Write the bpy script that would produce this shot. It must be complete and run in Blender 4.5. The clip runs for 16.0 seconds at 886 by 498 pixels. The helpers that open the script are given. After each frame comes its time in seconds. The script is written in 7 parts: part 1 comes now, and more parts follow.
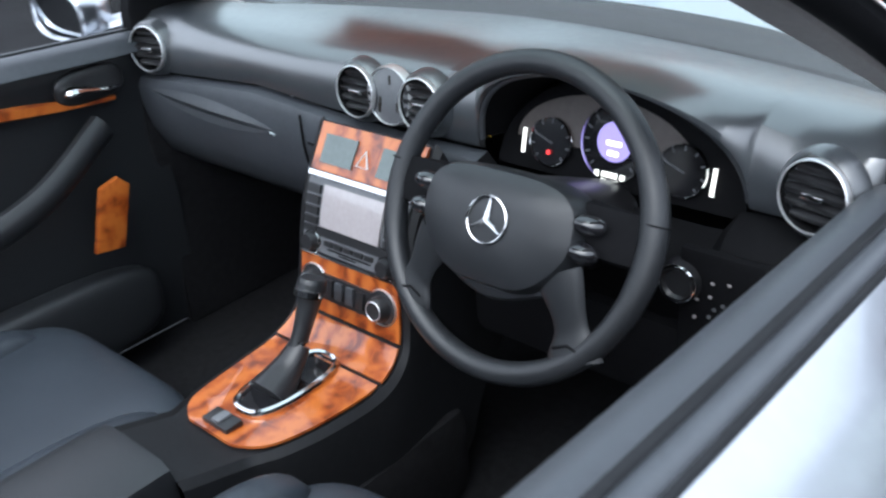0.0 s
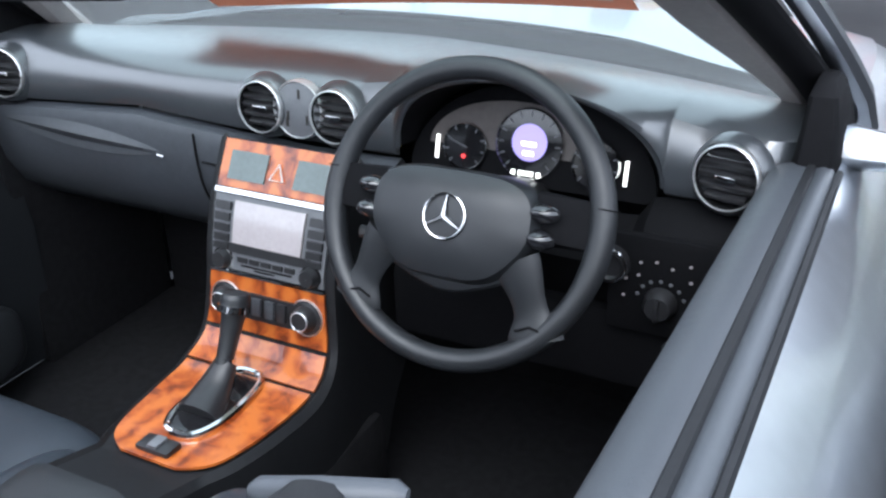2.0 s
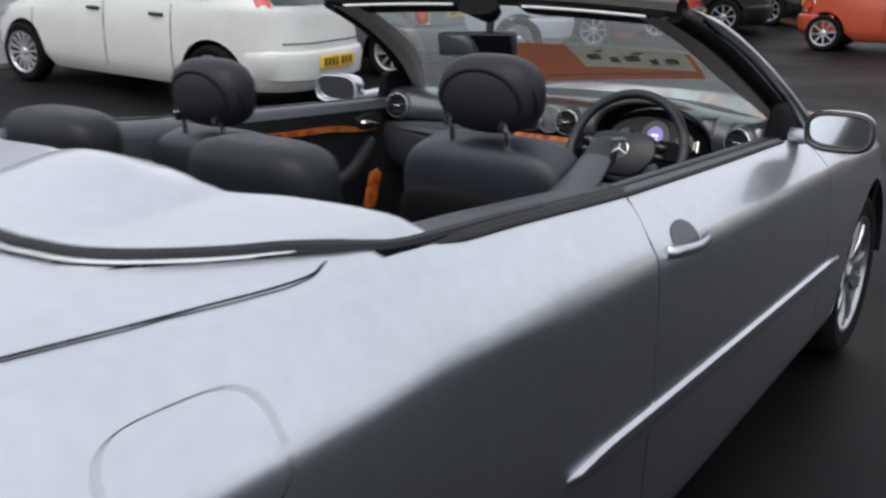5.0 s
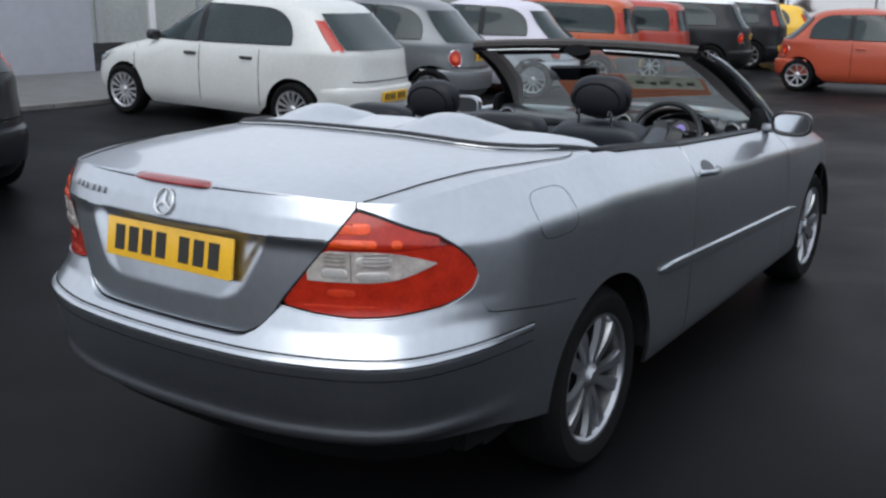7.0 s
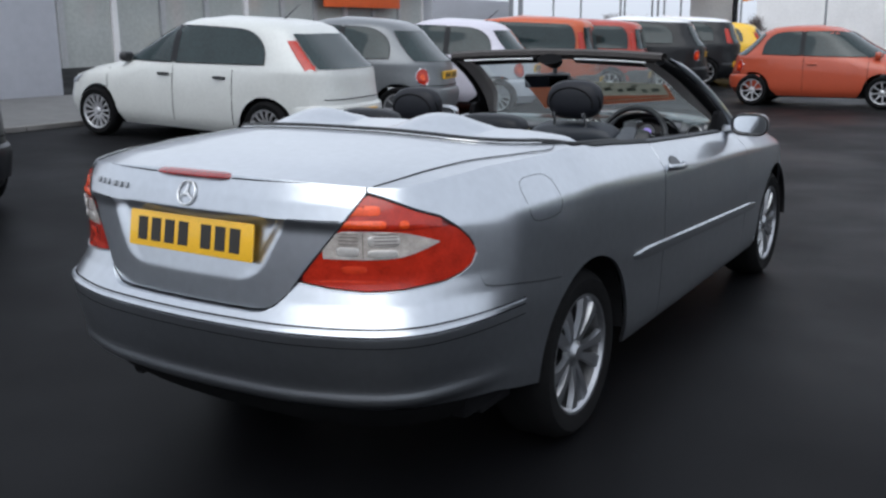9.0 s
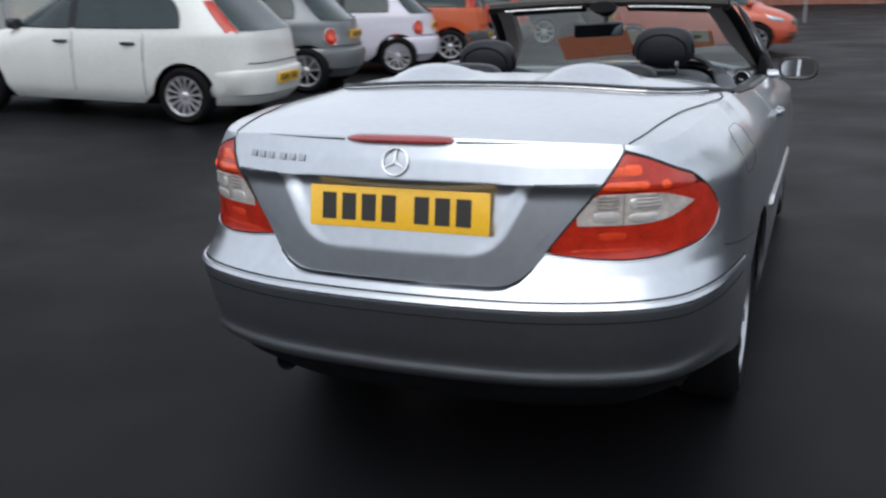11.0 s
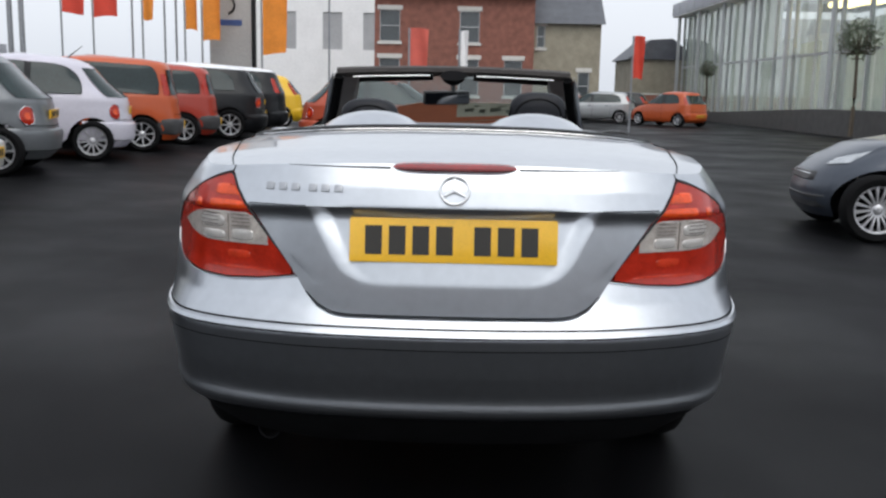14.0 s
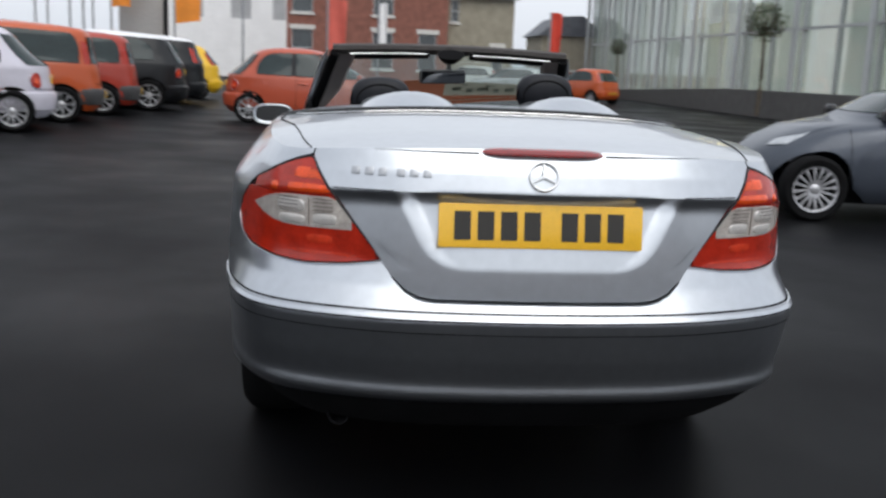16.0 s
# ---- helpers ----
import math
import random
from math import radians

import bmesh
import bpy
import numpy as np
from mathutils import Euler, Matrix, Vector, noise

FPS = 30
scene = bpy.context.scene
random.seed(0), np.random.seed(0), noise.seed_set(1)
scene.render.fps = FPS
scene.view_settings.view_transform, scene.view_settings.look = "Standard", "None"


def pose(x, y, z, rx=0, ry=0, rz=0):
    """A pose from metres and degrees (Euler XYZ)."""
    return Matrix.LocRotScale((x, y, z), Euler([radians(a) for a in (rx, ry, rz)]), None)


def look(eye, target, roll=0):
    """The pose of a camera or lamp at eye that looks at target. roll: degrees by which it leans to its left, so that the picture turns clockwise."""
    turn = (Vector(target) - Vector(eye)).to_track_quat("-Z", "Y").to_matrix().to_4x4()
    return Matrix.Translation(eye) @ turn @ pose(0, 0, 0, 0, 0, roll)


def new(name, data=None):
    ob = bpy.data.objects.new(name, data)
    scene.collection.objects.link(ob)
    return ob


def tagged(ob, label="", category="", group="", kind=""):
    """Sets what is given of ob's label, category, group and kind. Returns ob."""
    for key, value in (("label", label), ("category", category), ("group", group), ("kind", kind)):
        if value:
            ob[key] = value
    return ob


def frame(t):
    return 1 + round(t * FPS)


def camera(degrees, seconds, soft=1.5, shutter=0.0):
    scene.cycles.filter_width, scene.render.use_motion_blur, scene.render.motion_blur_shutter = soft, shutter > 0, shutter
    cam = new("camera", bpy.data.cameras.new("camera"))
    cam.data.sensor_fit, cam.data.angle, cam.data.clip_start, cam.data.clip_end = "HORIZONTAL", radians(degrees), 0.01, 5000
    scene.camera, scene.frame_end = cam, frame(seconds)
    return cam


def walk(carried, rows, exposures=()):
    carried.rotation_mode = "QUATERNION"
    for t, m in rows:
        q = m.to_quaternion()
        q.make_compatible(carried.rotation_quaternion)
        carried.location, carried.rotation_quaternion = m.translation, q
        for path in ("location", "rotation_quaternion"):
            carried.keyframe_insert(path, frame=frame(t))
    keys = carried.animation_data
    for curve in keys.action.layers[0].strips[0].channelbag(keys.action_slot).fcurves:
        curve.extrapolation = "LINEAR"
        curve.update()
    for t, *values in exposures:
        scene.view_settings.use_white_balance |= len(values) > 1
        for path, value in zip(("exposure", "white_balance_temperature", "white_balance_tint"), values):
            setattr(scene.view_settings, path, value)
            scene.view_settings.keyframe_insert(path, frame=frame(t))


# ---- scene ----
cam = camera(50.9, 16.0, 2.5, 0.4)
PATH = [
    (0, (0.949, 2.03, 1.35), (-0.278, 3.311, 0.427), -5.0),
    (0.5, (0.782, 1.942, 1.33), (-0.195, 3.43, 0.418), -1.8),
    (1, (0.762, 1.883, 1.349), (-0.067, 3.459, 0.44), -0.9),
    (1.5, (0.798, 1.865, 1.352), (-0.042, 3.444, 0.456), -1.9),
    (2, (0.812, 1.859, 1.352), (-0.032, 3.437, 0.459), -2.0),
    (2.5, (0.81, 1.858, 1.353), (-0.028, 3.435, 0.453), -1.6),
    (3, (0.813, 1.864, 1.353), (-0.038, 3.439, 0.46), -1.7),
    (3.5, (0.831, 1.806, 1.366), (-0.06, 3.376, 0.505), -1.2),
    (4, (1.042, 1.424, 1.327), (0.027, 3.010, 0.656), -0.5),
    (4.2, (1.110, 1.198, 1.353), (0.091, 2.788, 0.695), -1.5),
    (4.6, (1.318, 0.737, 1.410), (0.232, 2.292, 0.775), -0.0),
    (4.8, (1.401, 0.485, 1.415), (0.305, 2.042, 0.804), 0.0),
    (5, (1.490, 0.251, 1.425), (0.379, 1.805, 0.833), 0.1),
    (5.2, (1.587, -0.014, 1.426), (0.448, 1.534, 0.876), -0.3),
    (7.3, (2.101, -1.651, 1.503), (1.013, -0.044, 1.019), 0.7),
    (7.5, (2.148, -1.695, 1.493), (1.066, -0.076, 1.034), 1.2),
    (8, (2.215, -1.771, 1.454), (1.122, -0.157, 1.004), -0.3),
    (8.2, (2.221, -1.779, 1.445), (1.121, -0.169, 1.000), -0.6),
    (10.3, (1.629, -2.056, 1.450), (0.749, -0.334, 0.942), -1.5),
    (10.5, (1.531, -2.090, 1.445), (0.657, -0.370, 0.919), -2.2),
    (11, (1.026, -2.118, 1.422), (0.291, -0.338, 0.880), -1.8),
    (11.5, (0.576, -2.081, 1.458), (0.188, -0.214, 0.853), -2.3),
    (12, (0.184, -2.101, 1.393), (-0.005, -0.182, 0.862), -0.6),
    (12.5, (0.006, -2.144, 1.269), (-0.005, -0.183, 0.872), 0.9),
    (13, (-0.014, -2.199, 1.234), (-0.006, -0.229, 0.888), 1.3),
    (13.5, (-0.024, -2.225, 1.227), (-0.026, -0.251, 0.902), 1.6),
    (14, (-0.018, -2.237, 1.229), (-0.025, -0.265, 0.894), 1.2),
    (14.5, (-0.002, -2.226, 1.229), (-0.012, -0.255, 0.888), 0.9),
    (15, (-0.001, -2.221, 1.233), (-0.016, -0.249, 0.901), 0.2),
    (15.5, (-0.082, -2.228, 1.234), (-0.092, -0.255, 0.905), 0.6),
    (16, (-0.474, -2.214, 1.245), (-0.278, -0.262, 0.861), 2.3),
]
walk(cam, [(t, look(eye, target, roll)) for t, eye, target, roll in PATH],
     [(0, 1.4, 5900, 7), (0.5, 1.75, 5950, 5), (1, 1.6, 5900, 7), (2, 1.6, 5900, 8), (2.5, 1.6, 5900, 8), (3.5, 1.9, 5900, 9), (4, 2.07, 6100, 12), (4.5, 1.5, 6200, 11), (5, 0.5, 6600, 10),
      (7.5, 0.22, 6150, 8), (10.5, 0.3, 6250, 8), (11, 0.35, 6300, 8), (12, 0.3, 6400, 8), (13, 0.24, 6500, 8), (16, 0.22, 6500, 8)])

# ---- world, sun, exposure ----
scene.view_settings.exposure = 0.0
world = bpy.data.worlds.new("overcast_sky")
scene.world = world
world.use_nodes = True
wn, wl = world.node_tree.nodes, world.node_tree.links
bg = wn["Background"]
sky = wn.new("ShaderNodeTexSky")
sky.sky_type = "NISHITA"
sky.sun_disc = False
sky.sun_elevation, sky.sun_rotation = radians(58), radians(163)
sky.dust_density, sky.air_density = 4.0, 1.2
grey = wn.new("ShaderNodeHueSaturation")
grey.inputs["Saturation"].default_value = 0.18
veil = wn.new("ShaderNodeMix")
veil.data_type = "RGBA"
veil.inputs[0].default_value = 0.6
veil.inputs[7].default_value = (8.4, 8.8, 9.8, 1)
wl.new(sky.outputs[0], grey.inputs["Color"])
wl.new(grey.outputs[0], veil.inputs[6])
wl.new(veil.outputs[2], bg.inputs[0])
bg.inputs[1].default_value = 0.12
sun = new("sun", bpy.data.lights.new("sun", "SUN"))
sun.data.energy, sun.data.angle, sun.data.color = 1.0, radians(60), (1.0, 0.97, 0.93)
sun.matrix_world = look((0, 0, 20), (-3, 10, 3.3))

# ---- materials ----


def mat(name, colour, rough=0.5, metal=0.0, coat=0.0, var=0.12, scale=12.0, bump=0.0, bump_scale=400.0, spec=0.5, coat_rough=0.05, rvar=0.0):
    m = bpy.data.materials.new(name)
    m.use_nodes = True
    n, l = m.node_tree.nodes, m.node_tree.links
    p = n["Principled BSDF"]
    p.inputs["Base Color"].default_value = (*colour, 1)
    p.inputs["Roughness"].default_value = rough
    p.inputs["Metallic"].default_value = metal
    p.inputs["Coat Weight"].default_value = coat
    p.inputs["Coat Roughness"].default_value = coat_rough
    p.inputs["Specular IOR Level"].default_value = spec
    tc = n.new("ShaderNodeTexCoord")
    if var:
        a = n.new("ShaderNodeTexNoise")
        a.inputs["Scale"].default_value = scale
        a.inputs["Detail"].default_value = 6
        b = n.new("ShaderNodeTexNoise")
        b.inputs["Scale"].default_value = scale * 11
        add = n.new("ShaderNodeMath")
        add.operation = "ADD"
        l.new(tc.outputs["Object"], a.inputs["Vector"])
        l.new(tc.outputs["Object"], b.inputs["Vector"])
        l.new(a.outputs["Fac"], add.inputs[0])
        l.new(b.outputs["Fac"], add.inputs[1])
        r = n.new("ShaderNodeValToRGB")
        r.color_ramp.elements[0].position, r.color_ramp.elements[1].position = 0.35, 0.65
        r.color_ramp.elements[0].color = (*[c * (1 - var) for c in colour], 1)
        r.color_ramp.elements[1].color = (*[min(1, c * (1 + var)) for c in colour], 1)
        half = n.new("ShaderNodeMath")
        half.operation = "MULTIPLY"
        half.inputs[1].default_value = 0.5
        l.new(add.outputs[0], half.inputs[0])
        l.new(half.outputs[0], r.inputs[0])
        l.new(r.outputs[0], p.inputs["Base Color"])
        if rvar:
            mr = n.new("ShaderNodeMapRange")
            mr.inputs["From Min"].default_value, mr.inputs["From Max"].default_value = 0.35, 0.65
            mr.inputs["To Min"].default_value, mr.inputs["To Max"].default_value = rough - rvar, rough + rvar
            l.new(half.outputs[0], mr.inputs["Value"])
            l.new(mr.outputs[0], p.inputs["Roughness"])
    if bump:
        v = n.new("ShaderNodeTexVoronoi")
        v.inputs["Scale"].default_value = bump_scale
        bp = n.new("ShaderNodeBump")
        bp.inputs["Strength"].default_value = bump
        bp.inputs["Distance"].default_value = 0.002
        l.new(tc.outputs["Object"], v.inputs["Vector"])
        l.new(v.outputs["Distance"], bp.inputs["Height"])
        l.new(bp.outputs[0], p.inputs["Normal"])
    return m


def glow(name, colour, strength):
    m = mat(name, colour, 0.3, var=0)
    p = m.node_tree.nodes["Principled BSDF"]
    p.inputs["Emission Color"].default_value = (*colour, 1)
    p.inputs["Emission Strength"].default_value = strength
    return m


def glass(name, tint, rough=0.0):
    m = mat(name, tint, rough, var=0)
    p = m.node_tree.nodes["Principled BSDF"]
    p.inputs["Transmission Weight"].default_value = 1.0
    p.inputs["IOR"].default_value = 1.45
    return m


def thin_glass(name, tint, milky=0.0, ior=1.45, solid=False):
    """A thin pane: clear with a share of mirror that grows to grazing angles, and a milky translucent share."""
    m = bpy.data.materials.new(name)
    m.use_nodes = True
    n, l = m.node_tree.nodes, m.node_tree.links
    n.remove(n["Principled BSDF"])
    t, g, mx, f = (n.new("ShaderNode" + k) for k in ("BsdfTransparent", "BsdfGlossy", "MixShader", "Fresnel"))
    t.inputs[0].default_value = (*tint, 1)
    g.inputs["Roughness"].default_value = 0.02
    f.inputs[0].default_value = ior
    if solid:
        # a pane with two faces: the same mirror share on both
        w, pw, sc = n.new("ShaderNodeLayerWeight"), n.new("ShaderNodeMath"), n.new("ShaderNodeMapRange")
        w.inputs[0].default_value = 0.5
        pw.operation = "POWER"
        pw.inputs[1].default_value = 5.0
        sc.inputs[3].default_value = ((ior - 1) / (ior + 1)) ** 2
        l.new(w.outputs["Facing"], pw.inputs[0])
        l.new(pw.outputs[0], sc.inputs[0])
        l.new(sc.outputs[0], mx.inputs[0])
    else:
        l.new(f.outputs[0], mx.inputs[0])
    l.new(g.outputs[0], mx.inputs[2])
    if milky:
        d, hz = n.new("ShaderNodeBsdfTranslucent"), n.new("ShaderNodeMixShader")
        d.inputs[0].default_value = (0.8, 0.82, 0.82, 1)
        hz.inputs[0].default_value = milky
        l.new(t.outputs[0], hz.inputs[1])
        l.new(d.outputs[0], hz.inputs[2])
        l.new(hz.outputs[0], mx.inputs[1])
    else:
        l.new(t.outputs[0], mx.inputs[1])
    l.new(mx.outputs[0], n["Material Output"].inputs[0])
    return m


def burl(name):
    """Lacquered burr walnut: swirled orange-brown figure under a glossy coat."""
    m = mat(name, (0.34, 0.10, 0.02), 0.35, coat=1.0, var=0, coat_rough=0.03)
    n, l = m.node_tree.nodes, m.node_tree.links
    tc = n.new("ShaderNodeTexCoord")
    a = n.new("ShaderNodeTexNoise")
    a.inputs["Scale"].default_value, a.inputs["Detail"].default_value, a.inputs["Distortion"].default_value = 22, 8, 2.2
    w = n.new("ShaderNodeTexWave")
    w.inputs["Scale"].default_value, w.inputs["Distortion"].default_value, w.inputs["Detail"].default_value = 7, 14, 4
    mx = n.new("ShaderNodeMath")
    mx.operation = "MULTIPLY_ADD"
    mx.inputs[1].default_value, = (0.45,)
    r = n.new("ShaderNodeValToRGB")
    e = r.color_ramp.elements
    e[0].position, e[0].color = 0.38, (0.14, 0.024, 0.005, 1)
    e[1].position, e[1].color = 0.90, (0.50, 0.135, 0.022, 1)
    k = e.new(0.58)
    k.color = (0.34, 0.070, 0.010, 1)
    l.new(tc.outputs["Object"], a.inputs["Vector"])
    l.new(tc.outputs["Object"], w.inputs["Vector"])
    l.new(w.outputs["Fac"], mx.inputs[0])
    l.new(a.outputs["Fac"], mx.inputs[2])
    l.new(mx.outputs[0], r.inputs[0])
    l.new(r.outputs[0], n["Principled BSDF"].inputs["Base Color"])
    return m


def paint(name, colour, metal=0.0, rough=0.4):
    return mat(name, colour, rough, metal, coat=0.55, var=0.05, scale=2.5, coat_rough=0.05, spec=0.35)


SILVER = mat("silver_paint", (0.53, 0.555, 0.59), 0.30, 1.0, coat=0.8, var=0.05, scale=3.0, bump=0.0, coat_rough=0.06)
CHROME = mat("chrome", (0.78, 0.78, 0.78), 0.12, 1.0, var=0.05)
ALLOY = mat("alloy_wheel", (0.42, 0.43, 0.45), 0.36, 1.0, coat=0.3, var=0.1)
BARREL = mat("dull_wheel_barrel", (0.10, 0.10, 0.105), 0.5, 0.6, var=0.2)
RUBBER = mat("tyre_rubber", (0.006, 0.006, 0.0065), 0.85, var=0.3, scale=30, bump=0.2, spec=0.12)
SEAL = mat("black_seal", (0.014, 0.015, 0.017), 0.5, var=0.2, spec=0.25)
GAP = mat("dark_gap", (0.008, 0.008, 0.009), 0.8, var=0.0, spec=0.1)
UNDER = mat("black_underbody", (0.010, 0.010, 0.011), 0.85, var=0.3, spec=0.1)
LEATHER = mat("dark_leather", (0.016, 0.0175, 0.020), 0.42, var=0.12, scale=9, bump=0.07, bump_scale=700, rvar=0.05, spec=0.55)
# One leather in four tones; sky light and shade are put into the colour.
HIDE_SKYLIT = mat("skylit_seat_leather", (0.030, 0.037, 0.047), 0.45, coat=0.15, coat_rough=0.3, var=0.15, scale=7, bump=0.08, bump_scale=600, rvar=0.08, spec=0.42)
HIDE_DEEP_SHADE = mat("deep_shade_seat_leather", (0.0085, 0.0095, 0.0135), 0.5, var=0.15, scale=7, bump=0.08, bump_scale=600, spec=0.28)
HIDE_TOPLIT = mat("toplit_backrest_leather", (0.0165, 0.020, 0.0265), 0.45, var=0.15, scale=7, bump=0.08, bump_scale=600, rvar=0.08, spec=0.42)
HIDE_SHADED = mat("shaded_seat_leather", (0.008, 0.0097, 0.013), 0.45, var=0.15, scale=7, bump=0.08, bump_scale=600, rvar=0.08, spec=0.24)
DASH = mat("dashboard_skin", (0.036, 0.041, 0.047), 0.36, coat=1.0, coat_rough=0.3, var=0.08, scale=6, bump=0.08, bump_scale=800, rvar=0.04, spec=1.0)
PILLAR = mat("pillar_lining", (0.34, 0.315, 0.305), 0.6, var=0.08, scale=12, bump=0.08, bump_scale=600)
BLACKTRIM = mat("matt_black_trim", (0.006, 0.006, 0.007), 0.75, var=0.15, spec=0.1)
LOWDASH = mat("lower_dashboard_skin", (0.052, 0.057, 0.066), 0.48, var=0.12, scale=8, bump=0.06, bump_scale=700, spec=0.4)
SATIN = mat("satin_silver_ring", (0.80, 0.81, 0.82), 0.38, 0.75, var=0.05)
FEEDER = mat("grey_soft_trim", (0.052, 0.058, 0.067), 0.45, var=0.1, scale=10, bump=0.06, bump_scale=700, rvar=0.05)
CONSIDE = mat("black_console_side", (0.010, 0.0105, 0.012), 0.55, var=0.2, scale=8, bump=0.05, bump_scale=700, spec=0.3)
LINING = mat("dark_grey_side_trim", (0.036, 0.041, 0.049), 0.5, var=0.1, scale=10, bump=0.06, bump_scale=700, rvar=0.05, spec=0.4)
DASHTOP = mat("glossy_dashboard_top", (0.036, 0.041, 0.047), 0.42, coat=1.0, coat_rough=0.27, var=0.08, scale=6, bump=0.05, bump_scale=800, rvar=0.04, spec=0.8)
DASHTOP.node_tree.nodes["Principled BSDF"].inputs["Coat IOR"].default_value = 1.95
TRIM = mat("grey_plastic_trim", (0.055, 0.060, 0.068), 0.45, var=0.12, scale=10, bump=0.05, bump_scale=700)
PLASTIC = mat("black_plastic", (0.02, 0.02, 0.022), 0.35, var=0.15)
GLOSS = mat("gloss_black", (0.012, 0.012, 0.014), 0.12, coat=1.0, var=0.1)
CARPET = mat("black_carpet", (0.0125, 0.0125, 0.014), 0.95, spec=0.15, var=0.4, scale=60, bump=0.6, bump_scale=700)
LINER = mat("grey_brown_header_lining", (0.060, 0.054, 0.052), 0.8, var=0.2, scale=30, bump=0.2, bump_scale=500)
WALNUT = burl("burr_walnut")
GREYPANEL = mat("grey_switch_panel", (0.13, 0.135, 0.145), 0.4, var=0.08)
SCREEN = mat("grey_screen", (0.40, 0.365, 0.37), 0.18, coat=0.8, var=0.06)
LCD = mat("green_grey_display", (0.10, 0.125, 0.12), 0.2, coat=0.6, var=0.1)
WHITE = mat("white_mark", (0.75, 0.75, 0.75), 0.5, var=0.05)
TICK = glow("lit_tick", (0.95, 0.93, 0.85), 0.9)
PURPLE = glow("lit_violet_display", (0.30, 0.24, 0.60), 0.55)
AMBER = glow("amber_lamp", (1.0, 0.62, 0.05), 1.5)
REDLAMP = glow("red_warning_lamp", (0.9, 0.05, 0.05), 0.7)
RED_LENS = mat("red_lens", (0.37, 0.018, 0.006), 0.22, coat=0.5, spec=0.35, var=0.30, scale=22, bump=0.10, bump_scale=160, coat_rough=0.04)
AMBER_LENS = mat("orange_red_lens", (0.72, 0.075, 0.012), 0.25, coat=0.5, spec=0.3, var=0.25, scale=24, bump=0.10, bump_scale=160, coat_rough=0.04)
CLEAR_LENS = mat("clear_lens", (0.56, 0.51, 0.47), 0.25, 0.3, coat=0.7, var=0.35, scale=30, bump=0.15, bump_scale=110, coat_rough=0.03)
REFLECTOR = mat("bright_reflector", (0.74, 0.71, 0.68), 0.38, 0.6, coat=0.4, var=0.15, scale=40, coat_rough=0.03)
CELL_RED = mat("bright_red_cell", (0.50, 0.035, 0.010), 0.25, coat=0.5, var=0.3, scale=26, coat_rough=0.04)
SMOKED = mat("smoked_lens", (0.20, 0.17, 0.155), 0.2, coat=0.6, var=0.2, scale=30, coat_rough=0.03)
DARK_RED = mat("dark_red_lens", (0.22, 0.012, 0.012), 0.2, coat=1.0, var=0.15)
PLATE = mat("yellow_plate", (0.78, 0.44, 0.02), 0.35, coat=0.4, var=0.08, scale=20)
INK = mat("black_ink", (0.02, 0.018, 0.015), 0.5, var=0.1)
WINDSCREEN = thin_glass("windscreen_glass", (0.64, 0.74, 0.72), 0.10)
PANE = mat("dark_car_glass", (0.014, 0.026, 0.027), 0.06, coat=0.10, var=0.3, scale=3, spec=0.42)
MIRROR = mat("mirror_glass", (0.82, 0.84, 0.86), 0.03, 1.0, var=0.0)


def paper(name, colour, through_light):
    """Printed card: matt, letting some of the daylight behind it through."""
    m = mat(name, colour, 0.6, var=0.1, scale=14)
    n, l = m.node_tree.nodes, m.node_tree.links
    p, t, mx = n["Principled BSDF"], n.new("ShaderNodeBsdfTranslucent"), n.new("ShaderNodeMixShader")
    t.inputs[0].default_value = (*colour, 1)
    mx.inputs[0].default_value = through_light
    l.new(p.outputs[0], mx.inputs[1])
    l.new(t.outputs[0], mx.inputs[2])
    l.new(mx.outputs[0], n["Material Output"].inputs[0])
    return m


CARD_ORANGE = paper("orange_card", (0.40, 0.135, 0.075), 0.22)
CARD_CREAM = paper("cream_card", (0.40, 0.39, 0.32), 0.22)
CARD_INK = paper("grey_green_print", (0.21, 0.225, 0.19), 0.22)


